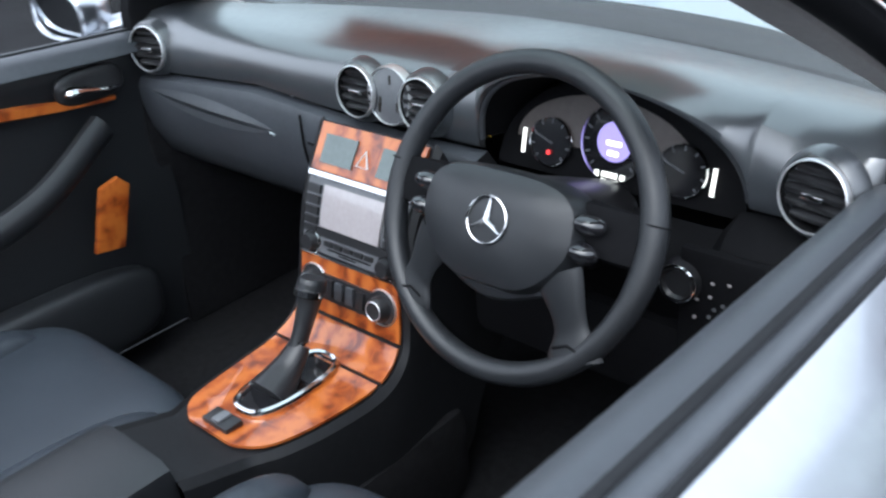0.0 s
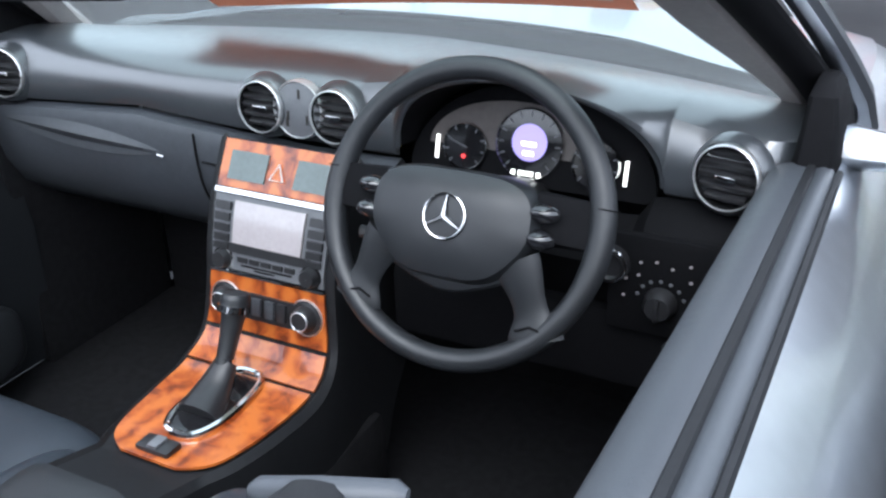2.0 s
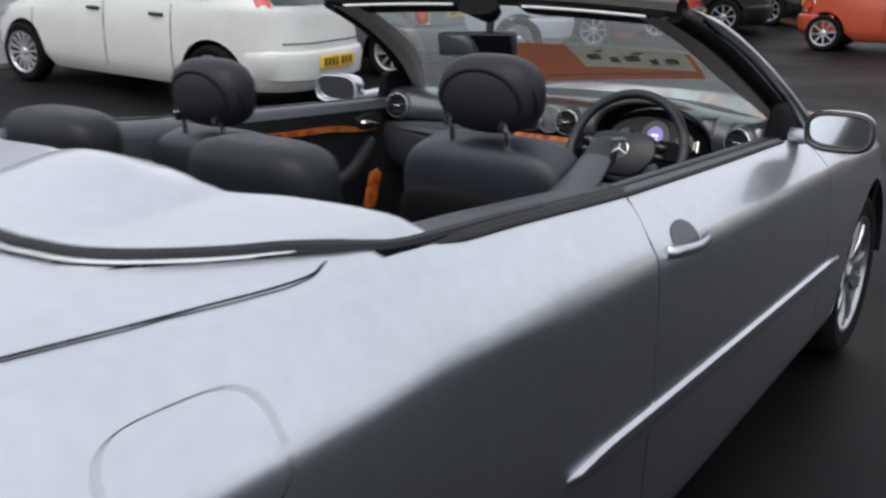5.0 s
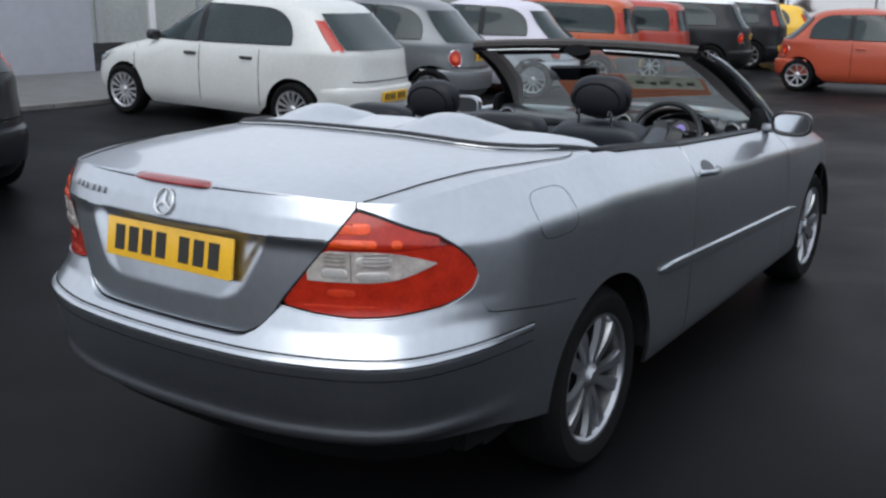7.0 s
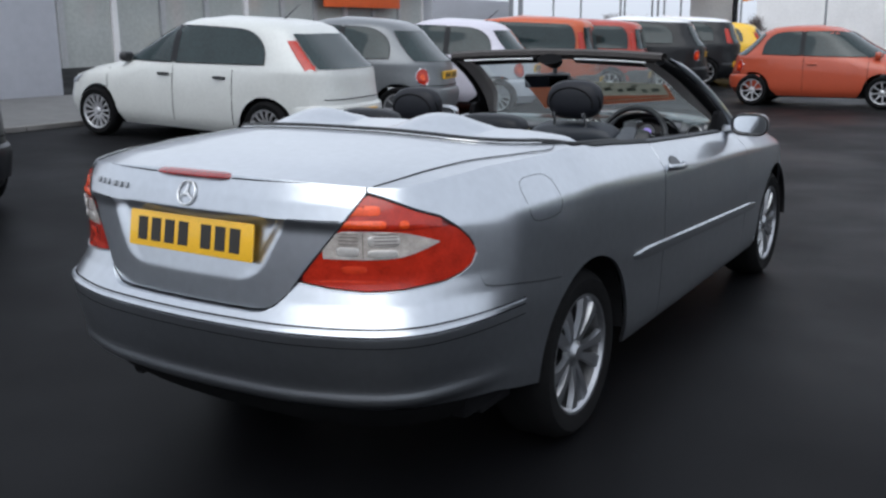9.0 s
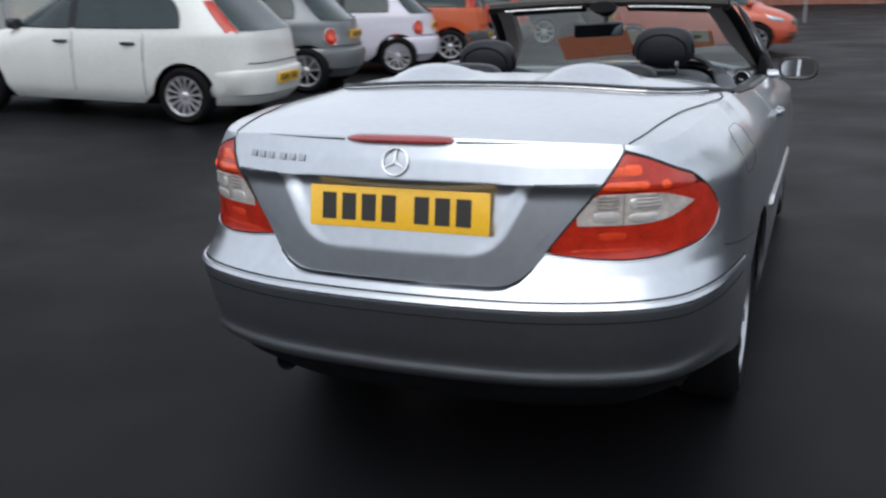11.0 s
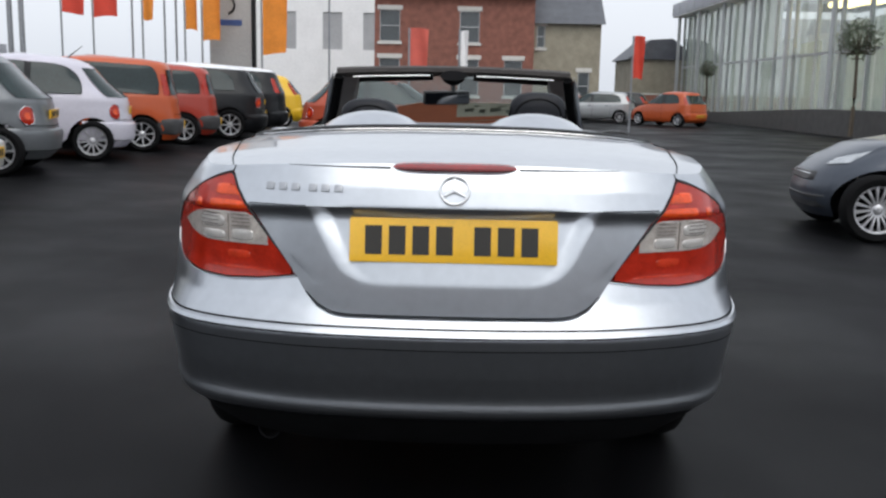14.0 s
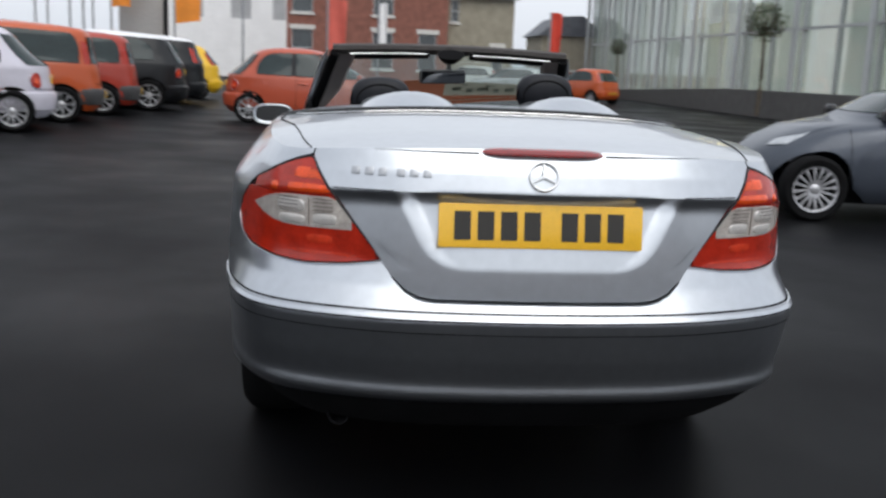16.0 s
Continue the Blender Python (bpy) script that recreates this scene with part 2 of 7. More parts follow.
def asphalt():
    """Damp, nearly black asphalt with a fine grain and soft damp patches."""
    m = mat("damp_asphalt", (0.03, 0.03, 0.032), 0.5, var=0)
    n, l = m.node_tree.nodes, m.node_tree.links
    p = n["Principled BSDF"]
    tc = n.new("ShaderNodeTexCoord")
    big, fine = n.new("ShaderNodeTexNoise"), n.new("ShaderNodeTexNoise")
    big.inputs["Scale"].default_value, big.inputs["Detail"].default_value = 0.6, 5
    fine.inputs["Scale"].default_value, fine.inputs["Detail"].default_value = 160, 3
    for k in (big, fine):
        l.new(tc.outputs["Object"], k.inputs["Vector"])
    ramp = n.new("ShaderNodeValToRGB")
    ramp.color_ramp.elements[0].position, ramp.color_ramp.elements[1].position = 0.35, 0.7
    ramp.color_ramp.elements[0].color, ramp.color_ramp.elements[1].color = (0.003, 0.0033, 0.0040, 1), (0.008, 0.008, 0.009, 1)
    mix = n.new("ShaderNodeMath")
    mix.operation = "MULTIPLY_ADD"
    mix.inputs[1].default_value = 0.5
    l.new(fine.outputs["Fac"], mix.inputs[0])
    sub = n.new("ShaderNodeMath")
    sub.operation = "MULTIPLY"
    sub.inputs[1].default_value = 0.5
    l.new(big.outputs["Fac"], sub.inputs[0])
    l.new(sub.outputs[0], mix.inputs[2])
    l.new(mix.outputs[0], ramp.inputs[0])
    l.new(ramp.outputs[0], p.inputs["Base Color"])
    mr = n.new("ShaderNodeMapRange")
    mr.inputs["From Min"].default_value, mr.inputs["From Max"].default_value = 0.35, 0.65
    mr.inputs["To Min"].default_value, mr.inputs["To Max"].default_value = 0.42, 0.62
    p.inputs["Specular IOR Level"].default_value = 0.08
    l.new(big.outputs["Fac"], mr.inputs["Value"])
    l.new(mr.outputs[0], p.inputs["Roughness"])
    bp = n.new("ShaderNodeBump")
    bp.inputs["Strength"].default_value, bp.inputs["Distance"].default_value = 0.38, 0.003
    l.new(fine.outputs["Fac"], bp.inputs["Height"])
    l.new(bp.outputs[0], p.inputs["Normal"])
    return m


ASPHALT = asphalt()

# ---- mesh helpers ----


class Geo:
    """Collects vertices and faces of one mesh."""

    def __init__(self):
        self.v, self.f = [], []

    def grid(self, fn, nu, nv, flip=False, wrap=False):
        b = len(self.v)
        self.v += [tuple(fn(i, j)) for i in range(nu) for j in range(nv)]
        for i in range(nu if wrap else nu - 1):
            for j in range(nv - 1):
                k = (i + 1) % nu
                q = (b + i * nv + j, b + k * nv + j, b + k * nv + j + 1, b + i * nv + j + 1)
                self.f.append(q[::-1] if flip else q)
        return self

    def tube(self, path, r, n=8, closed=False, flat=1.0, up=None):
        """A tube along path; r one radius or one per point; flat squeezes it across."""
        P = [Vector(p) for p in path]
        R = r if isinstance(r, (list, tuple)) else [r] * len(P)
        rings, b = len(P), len(self.v)
        ref = Vector(up) if up else Vector((0, 0, 1))
        for i, p in enumerate(P):
            a = P[i - 1] if (i or closed) else p
            c = P[(i + 1) % rings] if (i < rings - 1 or closed) else p
            t = (c - a).normalized()
            s = t.cross(ref)
            if s.length < 1e-4:
                s = t.cross(Vector((1, 0, 0)))
            s.normalize()
            u = s.cross(t).normalized()
            for k in range(n):
                w = 2 * math.pi * k / n
                self.v.append(tuple(p + s * math.cos(w) * R[i] + u * math.sin(w) * R[i] * flat))
        for i in range(rings if closed else rings - 1):
            for k in range(n):
                j, m = (i + 1) % rings, (k + 1) % n
                self.f.append((b + i * n + k, b + i * n + m, b + j * n + m, b + j * n + k))
        if not closed:
            self.f.append(tuple(b + k for k in range(n))[::-1])
            self.f.append(tuple(b + (rings - 1) * n + k for k in range(n)))
        return self

    def box(self, lo, hi, bev=0.0, m=None):
        bm = bmesh.new()
        bmesh.ops.create_cube(bm, size=1)
        for v in bm.verts:
            v.co = Vector([(a + b) / 2 + c * (b - a) for a, b, c in zip(lo, hi, v.co)])
        if bev:
            bmesh.ops.bevel(bm, geom=bm.edges[:], offset=bev, segments=2, affect="EDGES", profile=0.6)
        self.bm(bm, m)
        return self

    def bm(self, bm, m=None):
        b = len(self.v)
        bm.verts.index_update()
        self.v += [tuple(m @ v.co if m else v.co) for v in bm.verts]
        self.f += [tuple(b + v.index for v in f.verts) for f in bm.faces]
        bm.free()

    def lathe(self, prof, n=32, m=None):
        """prof: rows of (radius, height) turned about z; m places it."""
        b = len(self.v)
        m = m or Matrix()
        for r, h in prof:
            for k in range(n):
                w = 2 * math.pi * k / n
                self.v.append(tuple(m @ Vector((r * math.cos(w), r * math.sin(w), h))))
        for i in range(len(prof) - 1):
            for k in range(n):
                q = (k + 1) % n
                self.f.append((b + i * n + k, b + i * n + q, b + (i + 1) * n + q, b + (i + 1) * n + k))
        return self

    def prism(self, outline, depth, m=None, bev=0.0):
        """A flat outline (x, y) given thickness along z, edges rounded."""
        bm = bmesh.new()
        f = bm.faces.new([bm.verts.new((x, y, 0)) for x, y in outline])
        bmesh.ops.recalc_face_normals(bm, faces=[f])
        if f.normal.z < 0:
            f.normal_flip()
        e = bmesh.ops.extrude_face_region(bm, geom=[f])
        top = [v for v in e["geom"] if isinstance(v, bmesh.types.BMVert)]
        bmesh.ops.translate(bm, verts=top, vec=(0, 0, depth))
        f.normal_flip()
        if bev:
            tops = set(top)
            ed = [x for x in bm.edges if x.verts[0] in tops and x.verts[1] in tops]
            bmesh.ops.bevel(bm, geom=ed, offset=bev, segments=2, affect="EDGES", profile=0.6)
        self.bm(bm, m)
        return self

    def mirrored(self):
        g = Geo()
        g.v = [(-x, y, z) for x, y, z in self.v]
        g.f = [f[::-1] for f in self.f]
        return g

    def moved(self, m):
        self.v = [tuple(m @ Vector(p)) for p in self.v]
        return self


def part(name, g, material, parent, label="", smooth=35):
    if not g.v:
        ob = new(name)
        ob.parent = parent
        return tagged(ob, label)
    me = bpy.data.meshes.new(name)
    me.from_pydata(g.v, [], g.f)
    me.materials.append(material)
    me.polygons.foreach_set("use_smooth", [True] * len(me.polygons))
    me.update()
    me.set_sharp_from_angle(angle=radians(smooth))
    ob = new(name, me)
    ob.parent = parent
    return tagged(ob, label)


def thing(name, label, category, group="", at=None):
    ob = new(name)
    ob.empty_display_size = 0.2
    if at is not None:
        ob.matrix_world = at
    return tagged(ob, label, category, group)


def smooth(a, b, x):
    t = min(1.0, max(0.0, (x - a) / (b - a)))
    return t * t * (3 - 2 * t)


def sq(v, p):
    return math.copysign(abs(v) ** p, v)


def lerp(x, xs, ys):
    return float(np.interp(x, xs, ys))


def curve(pts, n):
    """A smooth curve through the points (Catmull-Rom), n steps a span."""
    P = [Vector(p) for p in pts]
    P = [2 * P[0] - P[1]] + P + [2 * P[-1] - P[-2]]
    out = []
    for i in range(1, len(P) - 2):
        a, b, c, d = P[i - 1:i + 3]
        for k in range(n):
            t = k / n
            out.append(0.5 * (2 * b + (c - a) * t + (2 * a - 5 * b + 4 * c - d) * t * t + (3 * b - a - 3 * c + d) * t ** 3))
    return out + [P[-2]]


def ground_z(x, y):
    """The forecourt rises gently towards the row of parked cars and dips a little on the other side."""
    return -0.10 * smooth(1.6, 4.6, x) + 0.05 * (math.log1p(math.exp(4 * (-x - 3.2))) / 4 if x > -12 else -x - 3.2) * smooth(60, 30, abs(y)) * smooth(-60, -20, x)

# ---- ground ----


def build_ground():
    g = Geo()
    xs = sorted(set([-2000, -600, -200, -100, -60, -45, -30] + [-24 + 0.75 * i for i in range(33)] + [0, 1, 1.6, 2.0, 2.5, 3, 3.5, 4.0, 4.6, 8, 20, 60, 200, 600, 2000]))
    ys = [-2000, -400, -100, -60, -45, -30, -15, 0, 6, 12, 20, 30, 36, 42, 48, 54, 60, 100, 400, 2000]
    g.grid(lambda i, j: (xs[i], ys[j], ground_z(xs[i], ys[j])), len(xs), len(ys))
    ob = part("ground", g, ASPHALT, None, "damp black asphalt of a car sales forecourt")
    tagged(ob, category="ground", kind="structure")


build_ground()

# ---- the convertible: surface of its body ----
# half outline in plan from the rear centre round the right side to the front centre
OUTLINE = curve([(x, y, 0) for x, y in ((-0.2, -0.012), (0, -0.02), (0.2, -0.013), (0.4, 0.012), (0.6, 0.080), (0.725, 0.170), (0.790, 0.300), (0.828, 0.48), (0.852, 0.75), (0.866, 1.2), (0.869, 1.9), (0.868, 2.7),
                                        (0.862, 3.5), (0.84, 3.95), (0.74, 4.32), (0.52, 4.53), (0.26, 4.62), (0, 4.64), (-0.26, 4.62))], 60)[60:-60]
OX, OY = np.array([p.x for p in OUTLINE]), np.array([p.y for p in OUTLINE])
OS = np.concatenate([[0], np.cumsum(np.hypot(np.diff(OX), np.diff(OY)))])
ONX, ONY = np.gradient(OY, OS), -np.gradient(OX, OS)
ONX[0], ONY[0] = 0.0, -1.0
ONX[-1], ONY[-1] = 0.0, 1.0
MID = int(np.argmax(OX))
AXLE_R, AXLE_F, HUB_Z, ARCH = 1.097, 3.812, 0.312, 0.362
REAR_Z = (0.22, 0.30, 0.395, 0.408, 0.418, 0.428, 0.438, 0.448, 0.462, 0.52, 0.60, 0.622, 0.632, 0.645, 0.70, 0.76, 0.85, 0.925, 0.940, 0.99, 1.03, 1.038, 1.045)
REAR_D = (0.17, 0.105, 0.056, 0.040, 0.0325, 0.0300, 0.0305, 0.0320, 0.0310, 0.0175, 0.003, 0.000, 0.002, 0.012, 0.048, 0.074, 0.072, 0.0705, 0.0675, 0.083, 0.103, 0.107, 0.112)
WING_Z = (0.22, 0.30, 0.40, 0.52, 0.60, 0.622, 0.632, 0.645, 0.70, 0.76, 0.85, 0.93, 0.99, 1.03, 1.045)
WING_D = (0.17, 0.105, 0.046, 0.0145, 0.003, 0.000, 0.002, 0.012, 0.046, 0.064, 0.068, 0.071, 0.085, 0.103, 0.112)
SIDE_Z = (0.17, 0.22, 0.27, 0.36, 0.50, 0.60, 0.66, 0.76, 0.86, 0.90, 0.915, 0.93, 0.95, 0.98, 1.01, 1.03, 1.04)
SIDE_D = (0.10, 0.06, 0.025, 0.012, 0.006, 0.0, 0.0, 0.0045, 0.0120, 0.0165, 0.0205, 0.0295, 0.0435, 0.066, 0.092, 0.112, 0.124)

SIDE = curve([(z, d, 0) for z, d in zip(SIDE_Z, SIDE_D)], 6)
SIDE_Z, SIDE_D = [p.x for p in SIDE], [p.y for p in SIDE]


def s_at_x(x):
    """Way along the outline at which the rear is x from the middle."""
    return float(np.interp(x, OX[:MID], OS[:MID]))


def s_at_y(y):
    """Way along the outline of the side at y."""
    return float(np.interp(y, OY, OS))


def deck_z(x, y):
    return lerp(y, (0.0, 0.12, 0.3, 0.84, 1.15), (1.042, 1.048, 1.068, 1.106, 1.116)) - lerp(y, (0.1, 0.2, 0.4, 0.6, 0.8, 1.0), (0.056, 0.052, 0.038, 0.038, 0.050, 0.056)) * abs(x / 0.7) ** 3.0


def belt_z(y):
    return lerp(y, (1.1, 1.5, 1.93, 2.5, 2.95, 3.3, 4.0, 4.4, 4.64), (1.052, 1.025, 0.988, 0.957, 0.935, 0.915, 0.845, 0.76, 0.66))


def outline(s):
    a = abs(s)
    return lerp(a, OS, OX), lerp(a, OS, OY), lerp(a, OS, ONX), lerp(a, OS, ONY)


def top_z(s):
    x, y, nx, ny = outline(s)
    if y > 1.15:
        return belt_z(y)
    z = deck_z(x - nx * 0.115, y - ny * 0.115)
    return z if y < 1.0 else z + (belt_z(1.15) - z) * smooth(1.0, 1.15, y)


def skin(s, z, off=0.0):
    """The point of the body's flank at s along the outline and height z; s < 0 is the left side."""
    x, y, nx, ny = outline(s)
    zt = top_z(s)
    zr = z if z < 0.76 else 0.76 + (z - 0.76) * 0.285 / max(0.02, zt - 0.76)
    zs = z if z < 0.62 else 0.62 + (z - 0.62) * 0.42 / max(0.02, zt - 0.62)
    w = smooth(0.16, 0.62, y)
    q = smooth(0.12, 0.32, y) * smooth(0.66, 0.74, z)
    d = (lerp(zr, REAR_Z, REAR_D) * (1 - q) + lerp(zr, WING_Z, WING_D) * q) * (1 - w) + lerp(zs, SIDE_Z, SIDE_D) * w
    d -= off
    px = x - nx * d
    return Vector((px if s >= 0 else -px, y - ny * d, z))


def low_z(s):
    """Lower edge of the flank, with the wheel arches."""
    y = outline(s)[1]
    z = lerp(y, (0.0, 0.5, 0.8, 1.3, 3.4, 4.2, 4.6), (0.405, 0.375, 0.315, 0.25, 0.25, 0.25, 0.22))
    for c in (AXLE_R, AXLE_F):
        if abs(y - c) < ARCH:
            z = max(z, HUB_Z + math.sqrt(ARCH ** 2 - (y - c) ** 2))
    return z


def door_lean(s, z):
    """How far the rear seam of the door, and the skin beside it, lies behind its upper end."""
    return lerp(z, (0.70, 0.75, 0.845, 0.91, 0.955, 0.985), (-0.080, -0.070, -0.058, -0.045, -0.016, 0.0)) * max(0.0, 1 - abs(s - S_DOOR) / 0.33)


def panel(s0, s1, lo, hi, ns, nz, off=0.0, side=1, dent=None, rows=None, lip=0.014):
    """A body panel between two ways along the outline and two heights, its rim turned in."""
    S = np.linspace(s0, s1, ns) if np.isscalar(s0) else np.array(s0)
    ns = len(S)
    V = np.linspace(0, 1, nz) if rows is None else np.array(rows)
    nz = len(V)

    def pt(i, j):
        a, b = min(max(i - 1, 0), ns - 1), min(max(j - 1, 0), nz - 1)
        rim = lip if (i in (0, ns + 1) or j in (0, nz + 1)) else 0
        l, h = lo(S[a]), hi(S[a])
        z = l + (h - l) * V[b] - (0.008 if j == nz + 1 else 0)
        o = off - rim - (dent(S[a], z) if dent else 0)
        return skin(side * (S[a] + door_lean(S[a], z)), z, o)

    return Geo().grid(pt, ns + 2, nz + 2, flip=side < 0)


def strip(path, width, off, side=1):
    """A narrow band along a list of (s, z) on the body."""
    n = len(path)
    rows = []
    for i in range(n):
        a, b = path[max(0, i - 1)], path[min(n - 1, i + 1)]
        t = Vector((b[0] - a[0], b[1] - a[1]))
        t.normalize()
        p = path[i]
        rows.append([(p[0] - t.y * width * k, p[1] + t.x * width * k) for k in (-0.5, 0.5)])

    def pt(i, j):
        s, z = rows[i][max(0, min(1, j - 1))]
        o = off if j in (1, 2) else -0.004
        p = skin(side * s, z, o)
        return p
    return Geo().grid(pt, n, 4, flip=side > 0)


S_LID = s_at_x(0.622)
S_TIP = s_at_y(0.415)


def lid_low(s):
    x = outline(s)[0]
    return lerp(x, (0, 0.27, 0.31, 0.35, 0.385, 0.412, 0.622), (0.672, 0.672, 0.677, 0.696, 0.728, 0.765, 1.015))


def lamp_low(s):
    return lerp(s, [s_at_x(0.412), s_at_x(0.52), s_at_x(0.62), s_at_x(0.72), s_at_y(0.30), s_at_y(0.36), s_at_y(0.395), S_TIP], (0.760, 0.746, 0.740, 0.744, 0.756, 0.773, 0.794, 0.828))


def lamp_high(s):
    return max(lamp_low(s) + 0.001, lerp(s, [s_at_x(0.412), S_LID, s_at_x(0.675), s_at_x(0.745), s_at_y(0.30), s_at_y(0.36), s_at_y(0.395), S_TIP], (0.763, 1.012, 0.999, 0.972, 0.940, 0.900, 0.868, 0.830)))


def bumper_high(s):
    if s < s_at_x(0.412):
        return lid_low(s) - 0.006
    return lamp_low(s) - 0.006 if s < S_TIP else lerp(outline(s)[1], (0.413, 0.424, 0.440, 0.470, 0.515, 0.60, 0.704, 0.88), (0.825, 0.748, 0.720, 0.711, 0.706, 0.694, 0.677, 0.655))


def wing_low(s):
    y = outline(s)[1]
    if s < S_TIP:
        return lamp_high(s) + 0.005
    if y < 0.86:
        return bumper_high(s) + 0.003
    return low_z(s)


car = thing("convertible_car", "silver two-door convertible with its roof down, standing on damp asphalt", "car")


def arch_ways(y0, y1, n):
    """Ways along the side, denser at the edges of the wheel arches."""
    ys = set(np.linspace(y0, y1, n))
    for c in (AXLE_R, AXLE_F):
        for k in range(41):
            y = c - math.cos(math.pi * k / 40) * (ARCH - 0.0005)
            if y0 < y < y1:
                ys.add(y)
    return [s_at_y(y) for y in sorted(ys)]


def recess_half(z):
    return lerp(z, (0.72, 0.748, 0.760, 0.78, 0.81, 0.86, 0.94), (0.27, 0.240, 0.268, 0.295, 0.318, 0.345, 0.39))


def recess(s, z):
    """The hollow in the boot lid in which the number plate sits."""
    x = abs(outline(s)[0])
    if z > 0.938:
        return 0.0
    half = recess_half(z)
    return 0.024 * (1 - abs(1 - min(1, max(0, (z - 0.748) / 0.185))) ** 1.1) * smooth(half, half - 0.06, x)


S_DOOR, S_DOOR2 = s_at_y(1.90), s_at_y(3.13)


def build_shell():
    for side in (1, -1):
        part("rear_wing", panel(sorted(list(np.linspace(S_LID + 0.004, s_at_y(0.72), 34)) + arch_ways(0.73, 1.895, 40) + [s_at_y(0.8595), s_at_y(0.8605)] + list(np.linspace(S_TIP - 0.05, S_TIP + 0.10, 40))), None, wing_low, top_z, 0, 30, 0, side), SILVER, car)
        door = part("door", panel(S_DOOR + 0.003, S_DOOR2 - 0.003, low_z, top_z, 34, 34, 0, side), SILVER, car)
        part("front_wing", panel(arch_ways(3.133, 4.50, 50), None, low_z, top_z, 0, 26, 0, side), SILVER, car)
        # side moulding along door and wing
        ys = np.linspace(1.46, 3.35, 40)
        mould = Geo()

        def rib(i, j):
            y = ys[i]
            zc = lerp(y, (1.46, 3.35), (0.595, 0.505))
            k = min(i, len(ys) - 1 - i)
            hgt = 0.026 * min(1, 0.35 + k / 5)
            o = (-0.004, 0.010, 0.012, 0.004, -0.004)[j]
            return skin(side * s_at_y(y), zc + (1.0, 0.72, 0.2, -0.9, -1.0)[j] * hgt, o if 0 < k else -0.004)
        mould.grid(rib, len(ys), 5, flip=side > 0)
        part("side_moulding", mould, SILVER, car)
        # door handle in its dish
        hy, hz = 1.985, 0.886
        # flat grey patch paints the shade that lies in the silver dish
        dish = Geo().grid(lambda i, j: skin(side * s_at_y(hy + 0.022 + 0.062 * math.cos(i * math.pi / 14) * (j / 5)), hz + 0.006 + 0.030 * math.sin(i * math.pi / 14) * (j / 5), 0.0015 if j == 5 else 0.0012 - 0.0),
                          28, 6, flip=side < 0, wrap=True)
        part("dish_shade", dish, TRIM, door, "grey patch painting the shade behind the handle")
        bar = curve([skin(side * s_at_y(y), z, o) for y, z, o in ((hy - 0.096, hz + 0.004, 0.004), (hy - 0.078, hz + 0.003, 0.020), (hy, hz - 0.004, 0.028), (hy + 0.078, hz - 0.006, 0.020), (hy + 0.098, hz - 0.006, 0.004))], 6)
        part("door_handle", Geo().tube(bar, [0.011] * 3 + [0.010] * (len(bar) - 6) + [0.011] * 3, 10, flat=1.25), SILVER, door, "silver bar door handle")
    # rear bumper, both halves in one
    s_end = s_at_y(0.858)
    half = sorted(list(np.linspace(0, s_end, 90)) + [a for a in arch_ways(0.735, 0.857, 4)] + list(np.linspace(S_TIP - 0.01, S_TIP + 0.06, 22)))
    full = [-a for a in half[:0:-1]] + half

    def both(fn):
        return lambda s: fn(abs(s))
    V = list(np.linspace(-1, 0, 6)) + [0.420, 0.424, 0.428, 0.433, 0.438, 0.443, 0.448, 0.455, 0.462] + list(np.linspace(0.475, 0.60, 14)) + list(np.linspace(1.05, 2.0, 22))
    bumper = part("rear_bumper", Geo().grid(lambda i, j: skin_sheet(full, V, both(low_z), both(bumper_high), i, j), len(full) + 2, len(V) + 2), SILVER, car)
    for z, w in ((0.6265, 0.004), (0.6465, 0.004), (0.594, 0.0022)):
        pth = [(s, z + 0.001) for s in np.linspace(-s_at_y(0.62), s_at_y(0.62), 90)]
        part("bumper_groove", strip_full(pth, w, 0.0016), GAP, bumper)
    part("bumper_bead", strip_full([(s, 0.6372) for s in np.linspace(-s_at_y(0.62), s_at_y(0.62), 90)], 0.010, 0.0055), SILVER, bumper)
    # black valance under it and the end of the exhaust
    part("rear_valance", Geo().grid(lambda i, j: skin(np.linspace(-1.02, 1.02, 50)[i], (0.408 - 0.03 * smooth(0.4, 1.0, abs(np.linspace(-1.15, 1.15, 50)[i])), 0.34, 0.28)[j], (-0.012, -0.035, -0.08)[j]), 50, 3, flip=True), UNDER, car)
    part("exhaust_pipe", Geo().lathe([(0.024, 0.12), (0.026, 0.0), (0.029, -0.003), (0.032, 0.004), (0.032, 0.7)], 20, Matrix.Translation((-0.50, 0.235, 0.292)) @ Matrix.Rotation(radians(-90), 4, "X")), UNDER, car, "dark steel exhaust pipe")
    part("pipe_bore", Geo().lathe([(0.0005, 0.10), (0.026, 0.10)], 20, Matrix.Translation((-0.50, 0.235, 0.292)) @ Matrix.Rotation(radians(-90), 4, "X")), GAP, car)
    # boot lid: rear face with the hollow for the plate, then the top
    knots = (0.0, 0.22, 0.27, S_LID - 0.002)
    half_cols = list(np.linspace(0, 0.22, 30)) + list(np.linspace(0.225, 0.27, 12)) + list(np.linspace(0.272, S_LID - 0.002, 34))
    base_cols = [-c for c in half_cols[:0:-1]] + half_cols
    nc = len(base_cols)
    zrow = list(np.linspace(0, 1, 54))

